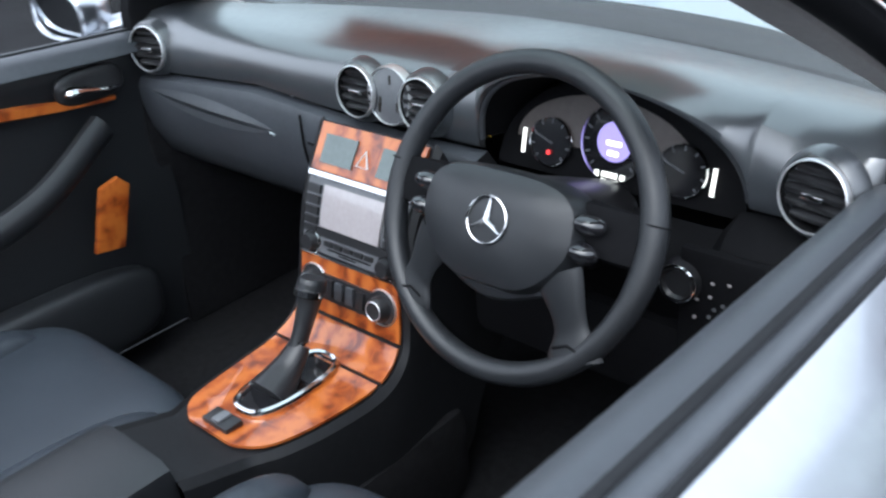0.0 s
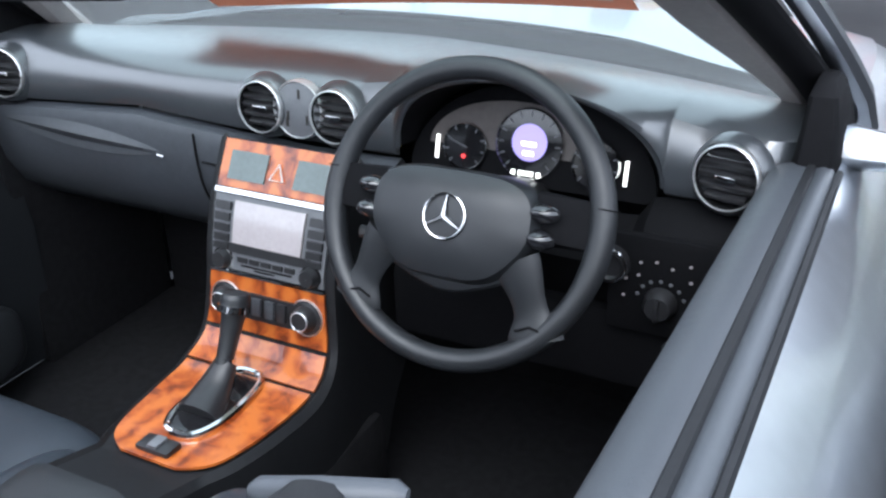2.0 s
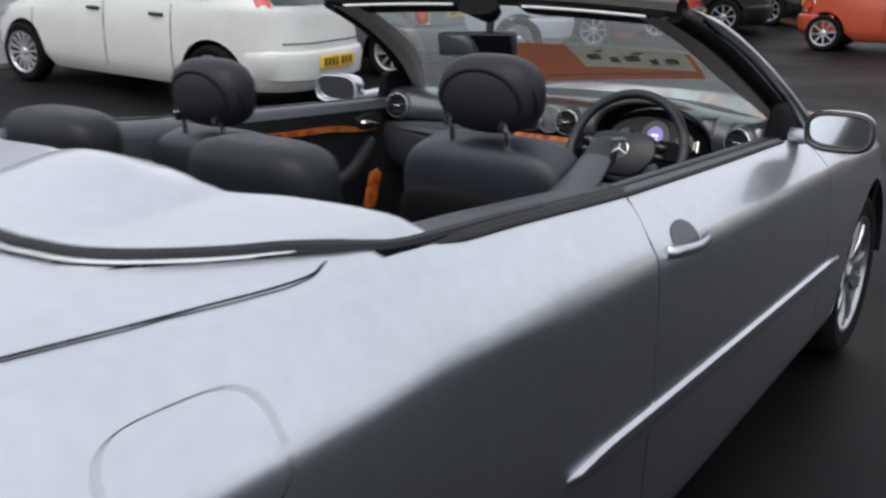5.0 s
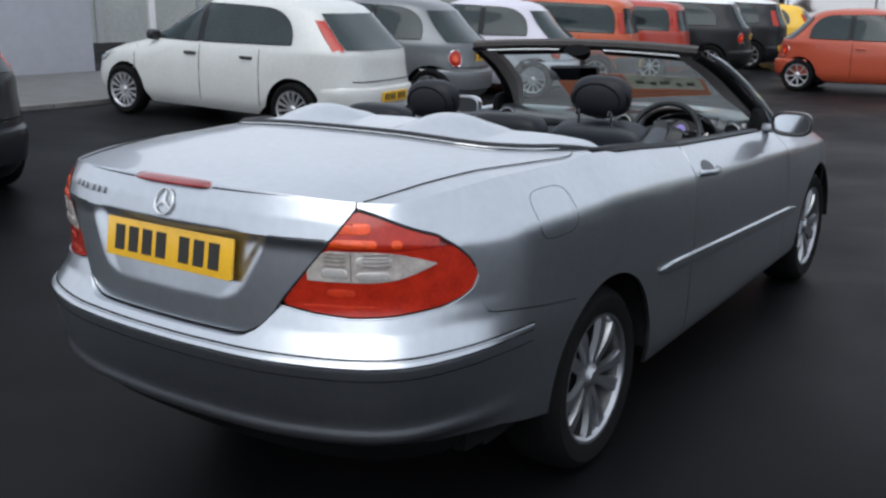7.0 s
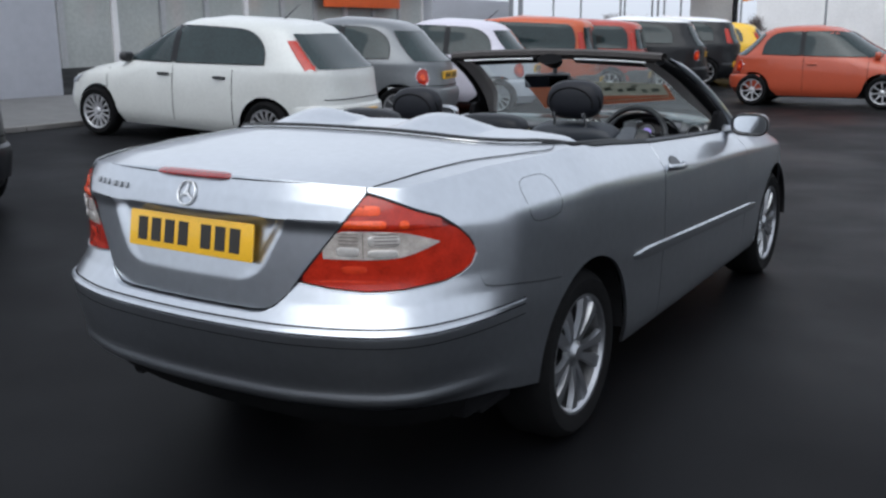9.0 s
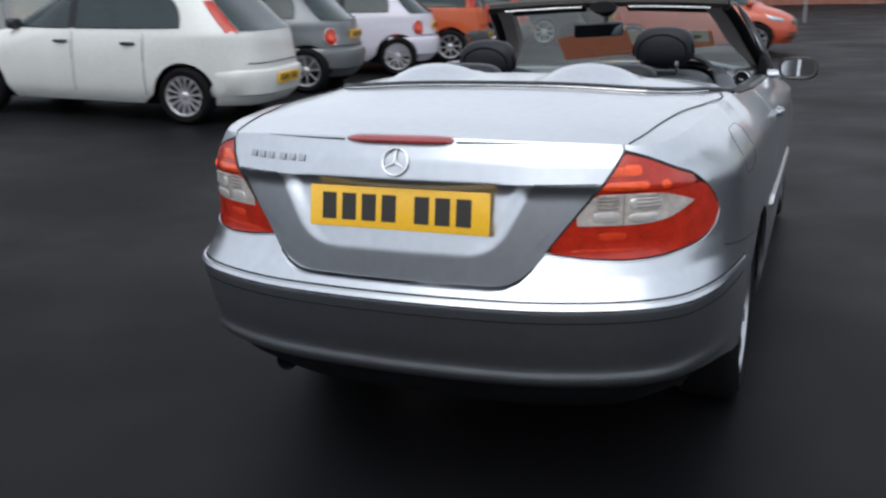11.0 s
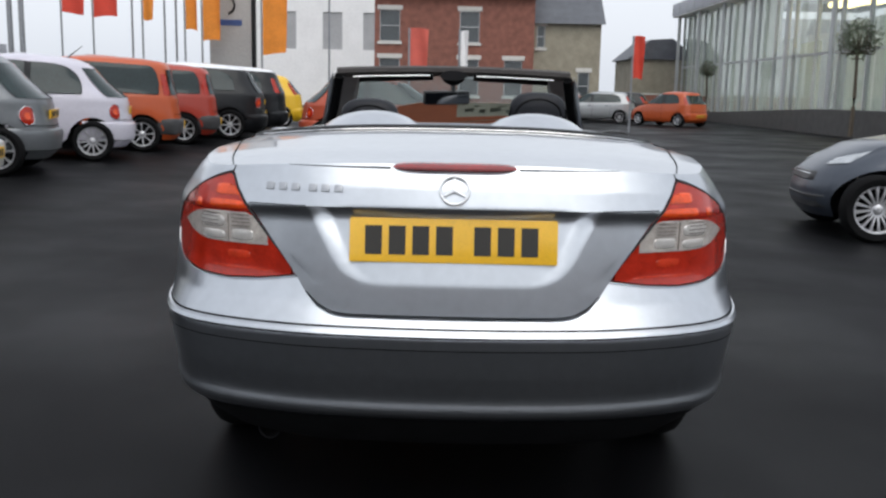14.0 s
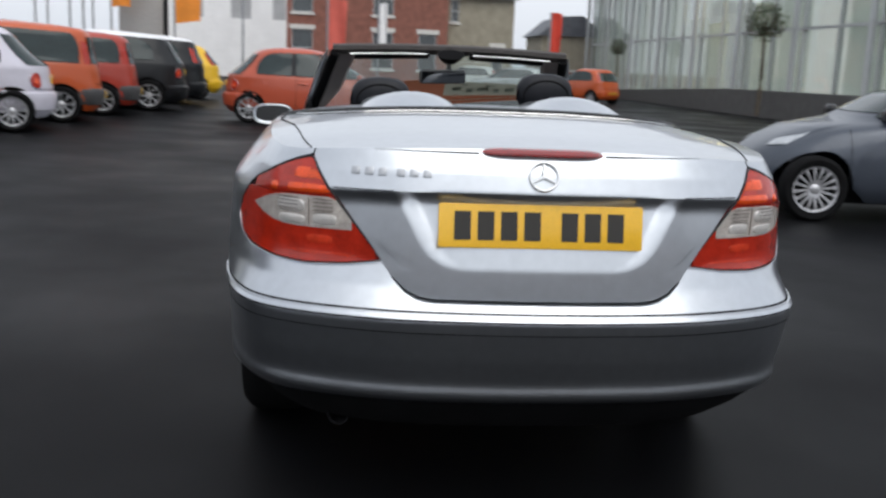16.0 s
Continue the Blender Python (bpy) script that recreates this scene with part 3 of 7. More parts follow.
    def lid(i, j):
        a, b = min(max(i - 1, 0), nc - 1), min(max(j - 1, 0), 57)
        c = base_cols[a]
        s, z = c, 0.0
        for _ in range(6):
            l, h = lid_low(abs(s)), top_z(s)
            zs = sorted([l + (h - l) * v for v in zrow] + [min(max(k, l), h) for k in (0.9365, 0.9375, 0.9385, 0.9395)])
            z = zs[b]
            e = s_at_x(recess_half(z))
            s = math.copysign(lerp(abs(c), knots, (0.0, e - 0.06, e, S_LID - 0.002)), c)
        rim = 0.014 if (i in (0, nc + 1) or j in (0, 59)) else 0
        flat = (0.052 + 0.026 * (z - 0.67) / 0.26 - lerp(z, REAR_Z, REAR_D)) * smooth(0.935, 0.90, z)
        return skin(s, z - (0.008 if j == 59 else 0), -rim - recess(s, z) - flat)
    lidob = part("boot_lid", Geo().grid(lid, nc + 2, 60), SILVER, car)

    XL = skin(S_LID, top_z(S_LID)).x

    def rear_edge(x):
        s = min(S_LID, max(0, np.interp(abs(x), TOPX, TOPS)))
        return skin(s, top_z(s))

    def deck(i, j):
        x = -XL + 2 * XL * i / 48
        e = rear_edge(x)
        y = e.y + (arc_y(x) - 0.006 - e.y) * j / 24
        return (x, y, deck_z(x, y) if j else e.z)
    part("boot_lid_top", Geo().grid(deck, 49, 25), SILVER, lidob)
    return lidob


def skin_sheet(S, V, lo, hi, i, j):
    ns, nz = len(S), len(V)
    a, b = min(max(i - 1, 0), ns - 1), min(max(j - 1, 0), nz - 1)
    rim = 0.014 if (i in (0, ns + 1) or j == 0) else 0.07 if j == nz + 1 else 0
    l, h = lo(S[a]), hi(S[a])
    v = V[b]
    return skin(S[a], max(l, l + (0.418 - l) * (v + 1) if v <= 0 else v if v < 1 else 0.60 + (h - 0.60) * (v - 1)), -rim)


def strip_full(path, width, off):
    n = len(path)

    def pt(i, j):
        s, z = path[i]
        return skin(s, z + width * (-0.5, -0.5, 0.5, 0.5)[j], (-0.003, off, off, -0.003)[j])
    return Geo().grid(pt, n, 4)


TOPS = np.linspace(0, s_at_x(0.72), 80)
TOPX = np.array([skin(s, top_z(s)).x for s in TOPS])


def arc_y(x):
    """Line of the chrome strip between boot lid and roof cover."""
    return lerp(abs(x), (0, 0.2, 0.36, 0.45, 0.53, 0.59, 0.635, 0.68, 0.71, 0.735), (0.80, 0.80, 0.802, 0.812, 0.838, 0.90, 0.985, 1.085, 1.18, 1.31))


def hump(x, y):
    k = 1 - ((abs(x) - 0.292) / 0.158) ** 2
    return 0.049 * max(0, k) ** 0.65 * smooth(0.84, 1.05, y) * (1 - 0.62 * smooth(1.04, 1.15, y))


def cover_front(x):
    return lerp(abs(x), (0, 0.12, 0.30, 0.42, 0.47, 0.52, 0.60, 0.68, 0.735), (1.15, 1.14, 1.12, 1.13, 1.155, 1.20, 1.25, 1.29, 1.325))


build_shell()


def build_top():
    # shoulders between the boot lid and the flanks
    x_lid = skin(S_LID, top_z(S_LID)).x - 0.001
    for side in (1, -1):
        def sh(i, j):
            s = np.linspace(S_LID + 0.004, s_at_y(1.16), 50)[i]
            a = skin(s, top_z(s))
            x0 = lerp(a.y, (0.2, 0.86, 0.90, 0.985, 1.085, 1.18, 1.2), (x_lid, x_lid, 0.592, 0.637, 0.682, 0.71, 0.715))
            x0 = min(x0, a.x - 0.004)
            x = a.x + (x0 - a.x) * j / 6
            z = deck_z(x, a.y)
            return (side * x, a.y, a.z if j == 0 else z + (a.z - deck_z(a.x, a.y)) * (1 - j / 6))
        part("wing_top", Geo().grid(sh, 50, 7, flip=side < 0), SILVER, car)
        # seam beside the boot lid
        seam = curve([(side * x, y, deck_z(x, y) + 0.001) for x, y in ((0.581, 0.205), (0.604, 0.30), (0.620, 0.40), (0.634, 0.50), (0.651, 0.60), (0.670, 0.70), (0.689, 0.80), (0.706, 0.90), (0.717, 0.98), (0.721, 1.045), (0.708, 1.085))], 8)
        part("lid_seam", Geo().tube(seam, 0.0016, 6), GAP, car)
        # fuel flap outline on one side only
        if side > 0:
            loop = []
            for k in range(40):
                w = 2 * math.pi * k / 40
                c, s = math.cos(w), math.sin(w)
                loop.append((0.775 + 0.105 * abs(c) ** 0.55 * (1 if c > 0 else -1), 0.932 + 0.066 * abs(s) ** 0.55 * (1 if s > 0 else -1)))
            part("fuel_flap_seam", Geo().tube([skin(s_at_y(y), z, 0.0) for y, z in loop], 0.0009, 6, closed=True), GAP, car, "dark gap round the fuel flap")

    def cover(i, j):
        u = -1 + 2 * i / 80
        x = u * 0.728
        y0, y1 = arc_y(x) + 0.016, cover_front(x)
        jj = min(j, 22)
        y = y0 + (y1 - y0) * jj / 22
        z = deck_z(x, min(y, 1.15)) + hump(x, y) - 0.022 * smooth(0.66, 0.73, abs(x))
        if j > 22:
            z -= 0.03 * (j - 22)
            y += 0.008
        return (x, y, z)
    part("roof_cover", Geo().grid(cover, 81, 25), SILVER, car, "silver cover over the folded roof, with two humps")
    half = [(x, arc_y(x) + 0.004, deck_z(x, arc_y(x)) + 0.003) for x in np.linspace(0, 0.67, 22)]
    for y in (1.20, 1.32, 1.45, 1.6):
        p = skin(s_at_y(y), top_z(s_at_y(y)))
        half.append((p.x - 0.004 - 0.008 * (y < 1.3), y, p.z + 0.006))
    half = [tuple(p) for p in curve(half, 4)]
    arc = [(-x, y, z) for x, y, z in half[:0:-1]] + half
    rim = [p for p in arc if abs(p[0]) < 0.672]
    part("chrome_strip", Geo().tube(rim, 0.0030, 8), CHROME, car)
    part("cover_seal", Geo().tube([(x - math.copysign(0.011, x) * smooth(0.3, 0.7, abs(x)), y + 0.015 * (1 - smooth(0.55, 0.72, abs(x))), z - 0.001) for x, y, z in arc], [0.0145 - 0.004 * smooth(0.705, 0.732, abs(p[0])) for p in arc], 8), SEAL, car)
    for side in (1, -1):
        # black seal and inner rail along the sill of the windows
        belt = []
        for y in np.linspace(1.24, 2.96, 50):
            p = skin(s_at_y(y), top_z(s_at_y(y)))
            belt.append((p.x, p.y, p.z))
        part("belt_seal", Geo().grid(lambda i, j: (side * (belt[i][0] + (0.004, -0.002, -0.010, -0.020, -0.024)[j]), belt[i][1], belt[i][2] + (-0.008, 0.006, 0.011, 0.006, -0.02)[j] - 0.012 * smooth(1.36, 1.24, belt[i][1])), 20, 5, flip=side < 0), SEAL, car, "", 80)
        part("window_strip", Geo().grid(lambda i, j: (side * (belt[i + 19][0] + (0.004, -0.001, -0.010, -0.020, -0.024)[j]), belt[i + 19][1], belt[i + 19][2] + (-0.008, 0.005, 0.008, 0.005, -0.02)[j]), 31, 5, flip=side < 0), FEEDER, car, "grey strip along the window slot", 80)
        part("slot_seal", Geo().tube([(side * (x - 0.024), y, z + 0.003) for x, y, z in belt[4:]], 0.0070, 6), SEAL, car)
        part("belt_trim", Geo().tube([(side * (x + 0.006 - 0.012 * smooth(1.36, 1.24, y)), y, z - 0.002) for x, y, z in belt], 0.0050, 6), SEAL, car)
    # bonnet and scuttle
    def bonnet(i, j):
        y = 3.36 + (4.58 - 3.36) * j / 24
        s = s_at_y(min(y, 4.45))
        e = skin(s, top_z(s))
        u = -1 + 2 * i / 32
        w = e.x * (1 - 0.55 * smooth(4.3, 4.62, y) ** 2)
        yy = y + (0.10 * (1 - u * u) - 0.05) * smooth(3.9, 3.36, y)
        zc = lerp(y, (3.36, 3.7, 4.1, 4.4, 4.58), (0.955, 0.945, 0.895, 0.83, 0.75))
        ze = min(e.z, zc)
        bulge = 0.012 * smooth(0.75, 0.45, abs(u)) * smooth(4.5, 4.0, y)
        return (u * w, yy, ze + (zc - ze) * (1 - abs(u) ** 2.4) + bulge)
    part("bonnet", Geo().grid(bonnet, 33, 25), SILVER, car)

    def scuttle(i, j):
        u = -1 + 2 * i / 24
        y0 = 3.24 + 0.14 * (1 - u * u)
        return (u * 0.745, y0 + (0.0, 0.05, 0.11, 0.16)[j], (0.905, 0.925, 0.93, 0.925)[j] - 0.01 * u * u)
    part("scuttle_panel", Geo().grid(scuttle, 25, 4), PLASTIC, car, "black plastic panel below the windscreen")
    # nose under the bonnet
    front = np.linspace(s_at_y(4.49), OS[-1], 30)
    allf = list(front) + [-a for a in front[-2::-1]]
    part("front_bumper", Geo().grid(lambda i, j: skin(allf[i], 0.24 + (top_z(abs(allf[i])) - 0.24) * j / 16), len(allf), 17), SILVER, car)
    # floor pan, wheel wells and firewall, black
    tub = Geo().box((-0.70, 0.6, 0.235), (0.70, 4.3, 0.265), 0.01)
    tub.box((-0.70, 0.5, 0.25), (0.70, 1.22, 0.80), 0.02).box((-0.70, 3.42, 0.25), (0.70, 4.2, 0.78), 0.02)
    part("floor_pan", tub, UNDER, car)
    for side in (1, -1):
        for yc in (AXLE_R, AXLE_F):
            well = Geo().grid(lambda i, j: (side * (0.838 - 0.22 * j), yc + (ARCH + 0.006) * math.cos(math.pi * (i / 24)), HUB_Z + (ARCH + 0.006) * math.sin(math.pi * (i / 24))), 25, 2, flip=side > 0)
            part("wheel_well", well, UNDER, car)


build_top()


def wheel_at(parent, m, r=0.312, wid=0.215, spokes=9, rim_r=0.222, alloy=None, paired=False):
    """A wheel whose outer face looks along its own +z: tyre, rim, hub and spokes."""
    w = new("wheel")
    w.empty_display_size = 0.1
    w.parent = parent
    w.matrix_local = m
    alloy = alloy or ALLOY
    h = wid / 2
    t = Geo().lathe([(rim_r - 0.004, h - 0.012), (rim_r + 0.012, h), (r - 0.035, h + 0.004), (r - 0.012, h - 0.016), (r, h - 0.045), (r, -h + 0.045), (r - 0.012, -h + 0.016), (rim_r + 0.012, -h), (rim_r, -h + 0.01)], 40)
    part("tyre", t, RUBBER, w)
    rim = Geo().lathe([(rim_r - 0.03, -h + 0.02), (rim_r - 0.022, 0.01), (rim_r - 0.014, h - 0.022), (rim_r - 0.004, h - 0.006), (rim_r + 0.004, h - 0.004), (rim_r + 0.006, h - 0.012)], 40)
    part("rim", rim, BARREL, w)
    part("rim_edge", Geo().lathe([(rim_r - 0.016, h - 0.020), (rim_r - 0.005, h - 0.0055), (rim_r + 0.004, h - 0.0035), (rim_r + 0.007, h - 0.012)], 40), alloy, w)
    part("brake_disc", Geo().lathe([(0.03, 0.0), (rim_r - 0.06, 0.0), (rim_r - 0.06, -0.02), (rim_r - 0.005, -0.04)], 32), UNDER, w)
    for k in range(spokes):
        a = 2 * math.pi * k / spokes + (0.07 * (1 if k % 2 else -1) if paired else 0)
        R = Matrix.Rotation(a, 4, "Z")
        sp = Geo()
        rr = (0.035, 0.07, 0.13, rim_r - 0.05, rim_r - 0.01)
        ww = (0.018, 0.016, 0.019, 0.025, 0.031) if paired else (0.020, 0.013, 0.012, 0.014, 0.022)
        hh = (h - 0.030, h - 0.024, h - 0.014, h - 0.012, h - 0.014)

        def pt(i, j):
            x = (-1, -0.75, 0.75, 1)[j] * ww[i]
            return R @ Vector((x, rr[i], hh[i] - (0.02, 0, 0, 0.02)[j]))
        sp.grid(pt, 5, 4, flip=True)
        part("spoke", sp, alloy, w)
    part("hub_cap", Geo().lathe([(0.0005, h - 0.012), (0.026, h - 0.014), (0.033, h - 0.022), (0.055, h - 0.030), (0.06, h - 0.05)], 24), alloy, w)
    return w


def side_wheel(x, y, z):
    """Pose of a wheel: its outer face to the side on which it sits."""
    s = 1 if x > 0 else -1
    return Matrix.Translation((x, y, z)) @ Matrix.Rotation(radians(90) * s, 4, "Y") @ Matrix.Rotation(radians(7), 4, "Z")


for X in (0.722, -0.722):
    for Y in (AXLE_R, AXLE_F):
        wheel_at(car, side_wheel(X, Y, HUB_Z), spokes=10, rim_r=0.216, paired=True)


def tail_lamps():
    for side in (1, -1):
        lamp = part("tail_lamp", panel(np.linspace(s_at_x(0.414), S_TIP - 0.002, 44), None, lamp_low, lamp_high, 0, 12, -0.010, side, lip=0.02), DARK_RED, car, "red and clear wrap-round tail lamp")
        s_c = s_at_y(0.29)

        def band(name, s0, s1, lo, hi, m, off=0.002, lab="", n=36):
            S = [s for s in np.linspace(s0, s1, n) if hi(s) > lo(s) + 0.002]
            if len(S) > 3:
                part(name, panel(S, None, lo, hi, 0, 8, off, side, lip=0.012), m, lamp, lab)

        def bubble(name, x0, x1, z0, z1, m, rise, lab="", base=0.003, power=2.6):
            """A rounded cell of the lamp standing proud of the lens round it."""
            sa, sb, zc, hz = s_at_x(x0), s_at_x(x1), (z0 + z1) / 2, (z1 - z0) / 2

            def pt(i, j):
                w, r = 2 * math.pi * i / 28, j / 5
                cs, sn = sq(math.cos(w), 2 / power) * r, sq(math.sin(w), 2 / power) * r
                s = (sa + sb) / 2 + (sb - sa) / 2 * cs
                z = min(max(zc + hz * sn, lamp_low(s) + 0.006), lamp_high(s) - 0.006)
                return skin(side * s, z, base + rise * (1 - r ** 2) - (0.006 if j == 5 else 0))
            part(name, Geo().grid(pt, 28, 6, flip=side > 0, wrap=True), m, lamp, lab)
        s_in, s_out = s_at_x(0.414), S_TIP - 0.004
        top = 0.914
        band("lower_lens", s_in, s_out, lambda s: lamp_low(s) + 0.003, lambda s: min(lamp_high(s) - 0.003, top - 0.001), RED_LENS, lab="red lower lens")
        band("upper_lens", s_in, s_at_y(0.30), lambda s: max(lamp_low(s) + 0.003, top + 0.001), lambda s: lamp_high(s) - 0.003, RED_LENS, lab="red upper lens")
        bubble("indicator_cell", 0.560, 0.672, 0.952, 0.984, AMBER_LENS, 0.002, "bright orange cell", power=5)
        bubble("indicator_cell", 0.545, 0.690, 0.918, 0.944, AMBER_LENS, 0.002, "bright orange cell", power=5)
        bubble("side_cell", 0.712, 0.742, 0.915, 0.942, AMBER_LENS, 0.002)
        for x0, x1, z0, z1 in ((0.455, 0.71, 0.752, 0.772), (0.54, 0.63, 0.790, 0.815)):
            bubble("brake_cell", x0, x1, z0, z1, CELL_RED, 0.001, "", 0.0024, 3.2)

        def almond(s):
            return 0.040 * math.sqrt(max(0.0, 1 - smooth(s_at_x(0.60), s_c, s) ** 2))
        S = list(s_c - (s_c - s_at_x(0.496)) * np.linspace(1, 0.0, 30) ** 1.6)
        clear = part("clear_lens", panel(S, None, lambda s: 0.872 - almond(s), lambda s: min(lamp_high(s) - 0.004, 0.872 + almond(s)) + 1e-4, 0, 12, 0.0040, side, lip=0.012), CLEAR_LENS, lamp, "clear reversing lens over bright reflectors")
        bubble("reflector_bowl", 0.618, 0.722, 0.866, 0.904, REFLECTOR, 0.0018, "pale reflector bowl", 0.0050, 3.4)
        bubble("reflector_bowl", 0.618, 0.716, 0.836, 0.863, REFLECTOR, 0.0018, "pale reflector bowl", 0.0050, 3.4)
        bubble("reflector_bowl", 0.530, 0.610, 0.838, 0.870, REFLECTOR, 0.0018, "pale reflector bowl", 0.0050, 3.4)
        part("lens_divider", strip([(s_at_x(0.614), z) for z in np.linspace(0.836, 0.906, 6)], 0.003, 0.0062, side), SMOKED, lamp)
        for z in np.linspace(0.876, 0.906, 4):
            for xa, xb in ((0.545, 0.60), (0.645, 0.71)):
                part("lens_rib", strip([(s, z) for s in np.linspace(s_at_x(xa), s_at_x(xb), 8) if lamp_high(s) > z + 0.008], 0.0024, 0.0085, side), SMOKED, lamp)
        rim = [skin(side * s, lamp_low(s) - 0.003, 0.002) for s in np.linspace(s_at_x(0.412), S_TIP, 30)]
        part("lamp_gasket", Geo().tube(rim, 0.0020, 6), SILVER, lamp)
        edge = [skin(side * s, lamp_high(s) - 0.001, 0.001) for s in np.linspace(s_at_x(0.412), S_TIP - 0.01, 40)]
        part("lamp_seal", Geo().tube(edge, 0.0030, 6), SEAL, lamp)


tail_lamps()


def boot_details():
    # high brake lamp in the lip of the boot lid
    sb = np.linspace(-s_at_x(0.165), s_at_x(0.165), 30)
    part("brake_lamp", Geo().grid(lambda i, j: skin(sb[i], 1.040 + 0.012 * math.sin((j / 8 - 0.5) * math.pi) * math.sqrt(max(0.02, 1 - (abs(i - 14.5) / 14.6) ** 6)),
                                                   -0.008 + 0.026 * math.cos((j / 8 - 0.5) * math.pi) * math.sqrt(max(0.02, 1 - (abs(i - 14.5) / 14.6) ** 6))), 30, 9), DARK_RED, car, "red brake lamp in the lip of the boot lid")
    # crease line beside it and line under the upper band
    for s0 in (1, -1):
        part("lip_groove", Geo().tube([skin(s0 * s, 1.037, 0.001) for s in np.linspace(s_at_x(0.168), s_at_x(0.45), 20)], [0.0024 * (1 - k / 21) + 0.0003 for k in range(20)], 6), SEAL, car)
        part("lid_crease", Geo().tube([skin(s0 * s, 0.9385, 0.0) for s in np.linspace(s_at_x(0.386), s_at_x(0.548), 12)], 0.0016, 6), GAP, car)
    # number plate with bars in place of its characters
    m = Matrix.Translation((0, 0.060, 0.859)) @ Matrix.Rotation(radians(90 - 10), 4, "X")
    plate = part("number_plate", Geo().prism([(a, b) for a, b in ((-0.256, -0.0555), (0.256, -0.0555), (0.26, -0.0515), (0.26, 0.0515), (0.256, 0.0555), (-0.256, 0.0555), (-0.26, 0.0515), (-0.26, -0.0515))], 0.006, m, 0.001), PLATE, car, "yellow rear number plate with dark bars")
    for k in range(7):
        x = -0.2 + 0.059 * k + (0.036 if k > 3 else 0)
        part("plate_bar", Geo().box((x - 0.021, -0.036, 0.0062), (x + 0.021, 0.036, 0.0072)).moved(m), INK, plate)
    # round emblem: a plain ring with three bars
    n = (skin(0, 1.01) - skin(0, 0.96)).normalized()
    e = Matrix.Translation(skin(0, 0.986, 0.004)) @ Matrix.Rotation(math.atan2(n.z, n.y), 4, "X")
    ring = part("emblem_ring", Geo().tube([(0.036 * math.cos(a), 0.036 * math.sin(a), 0) for a in np.linspace(0, 2 * math.pi, 33)[:-1]], 0.0032, 8, closed=True).moved(e), SATIN, car, "round chrome emblem")
    for k in range(3):
        a = math.pi / 2 + k * 2 * math.pi / 3
        part("emblem_bar", Geo().tube([(0, 0, 0.002), (0.034 * math.cos(a), 0.034 * math.sin(a), 0)], [0.006, 0.0015], 6).moved(e), SATIN, ring)
    # model badge as plain raised bars
    badge = new("model_badge")
    badge.parent = car
    for k in range(6):
        x = -0.492 + 0.036 * k + (0.014 if k > 2 else 0)
        s = s_at_x(abs(x))
        p = skin(-s, 0.984, 0.0025)
        part("badge_bar", Geo().box((-0.0105, -0.0025, -0.0095), (0.0105, 0.0025, 0.0095), 0.0015).moved(Matrix.Translation(p) @ Matrix.Rotation(-0.35 * abs(x) * 2, 4, "Z") @ Matrix.Rotation(-0.35, 4, "X")), ALLOY, badge)


boot_details()


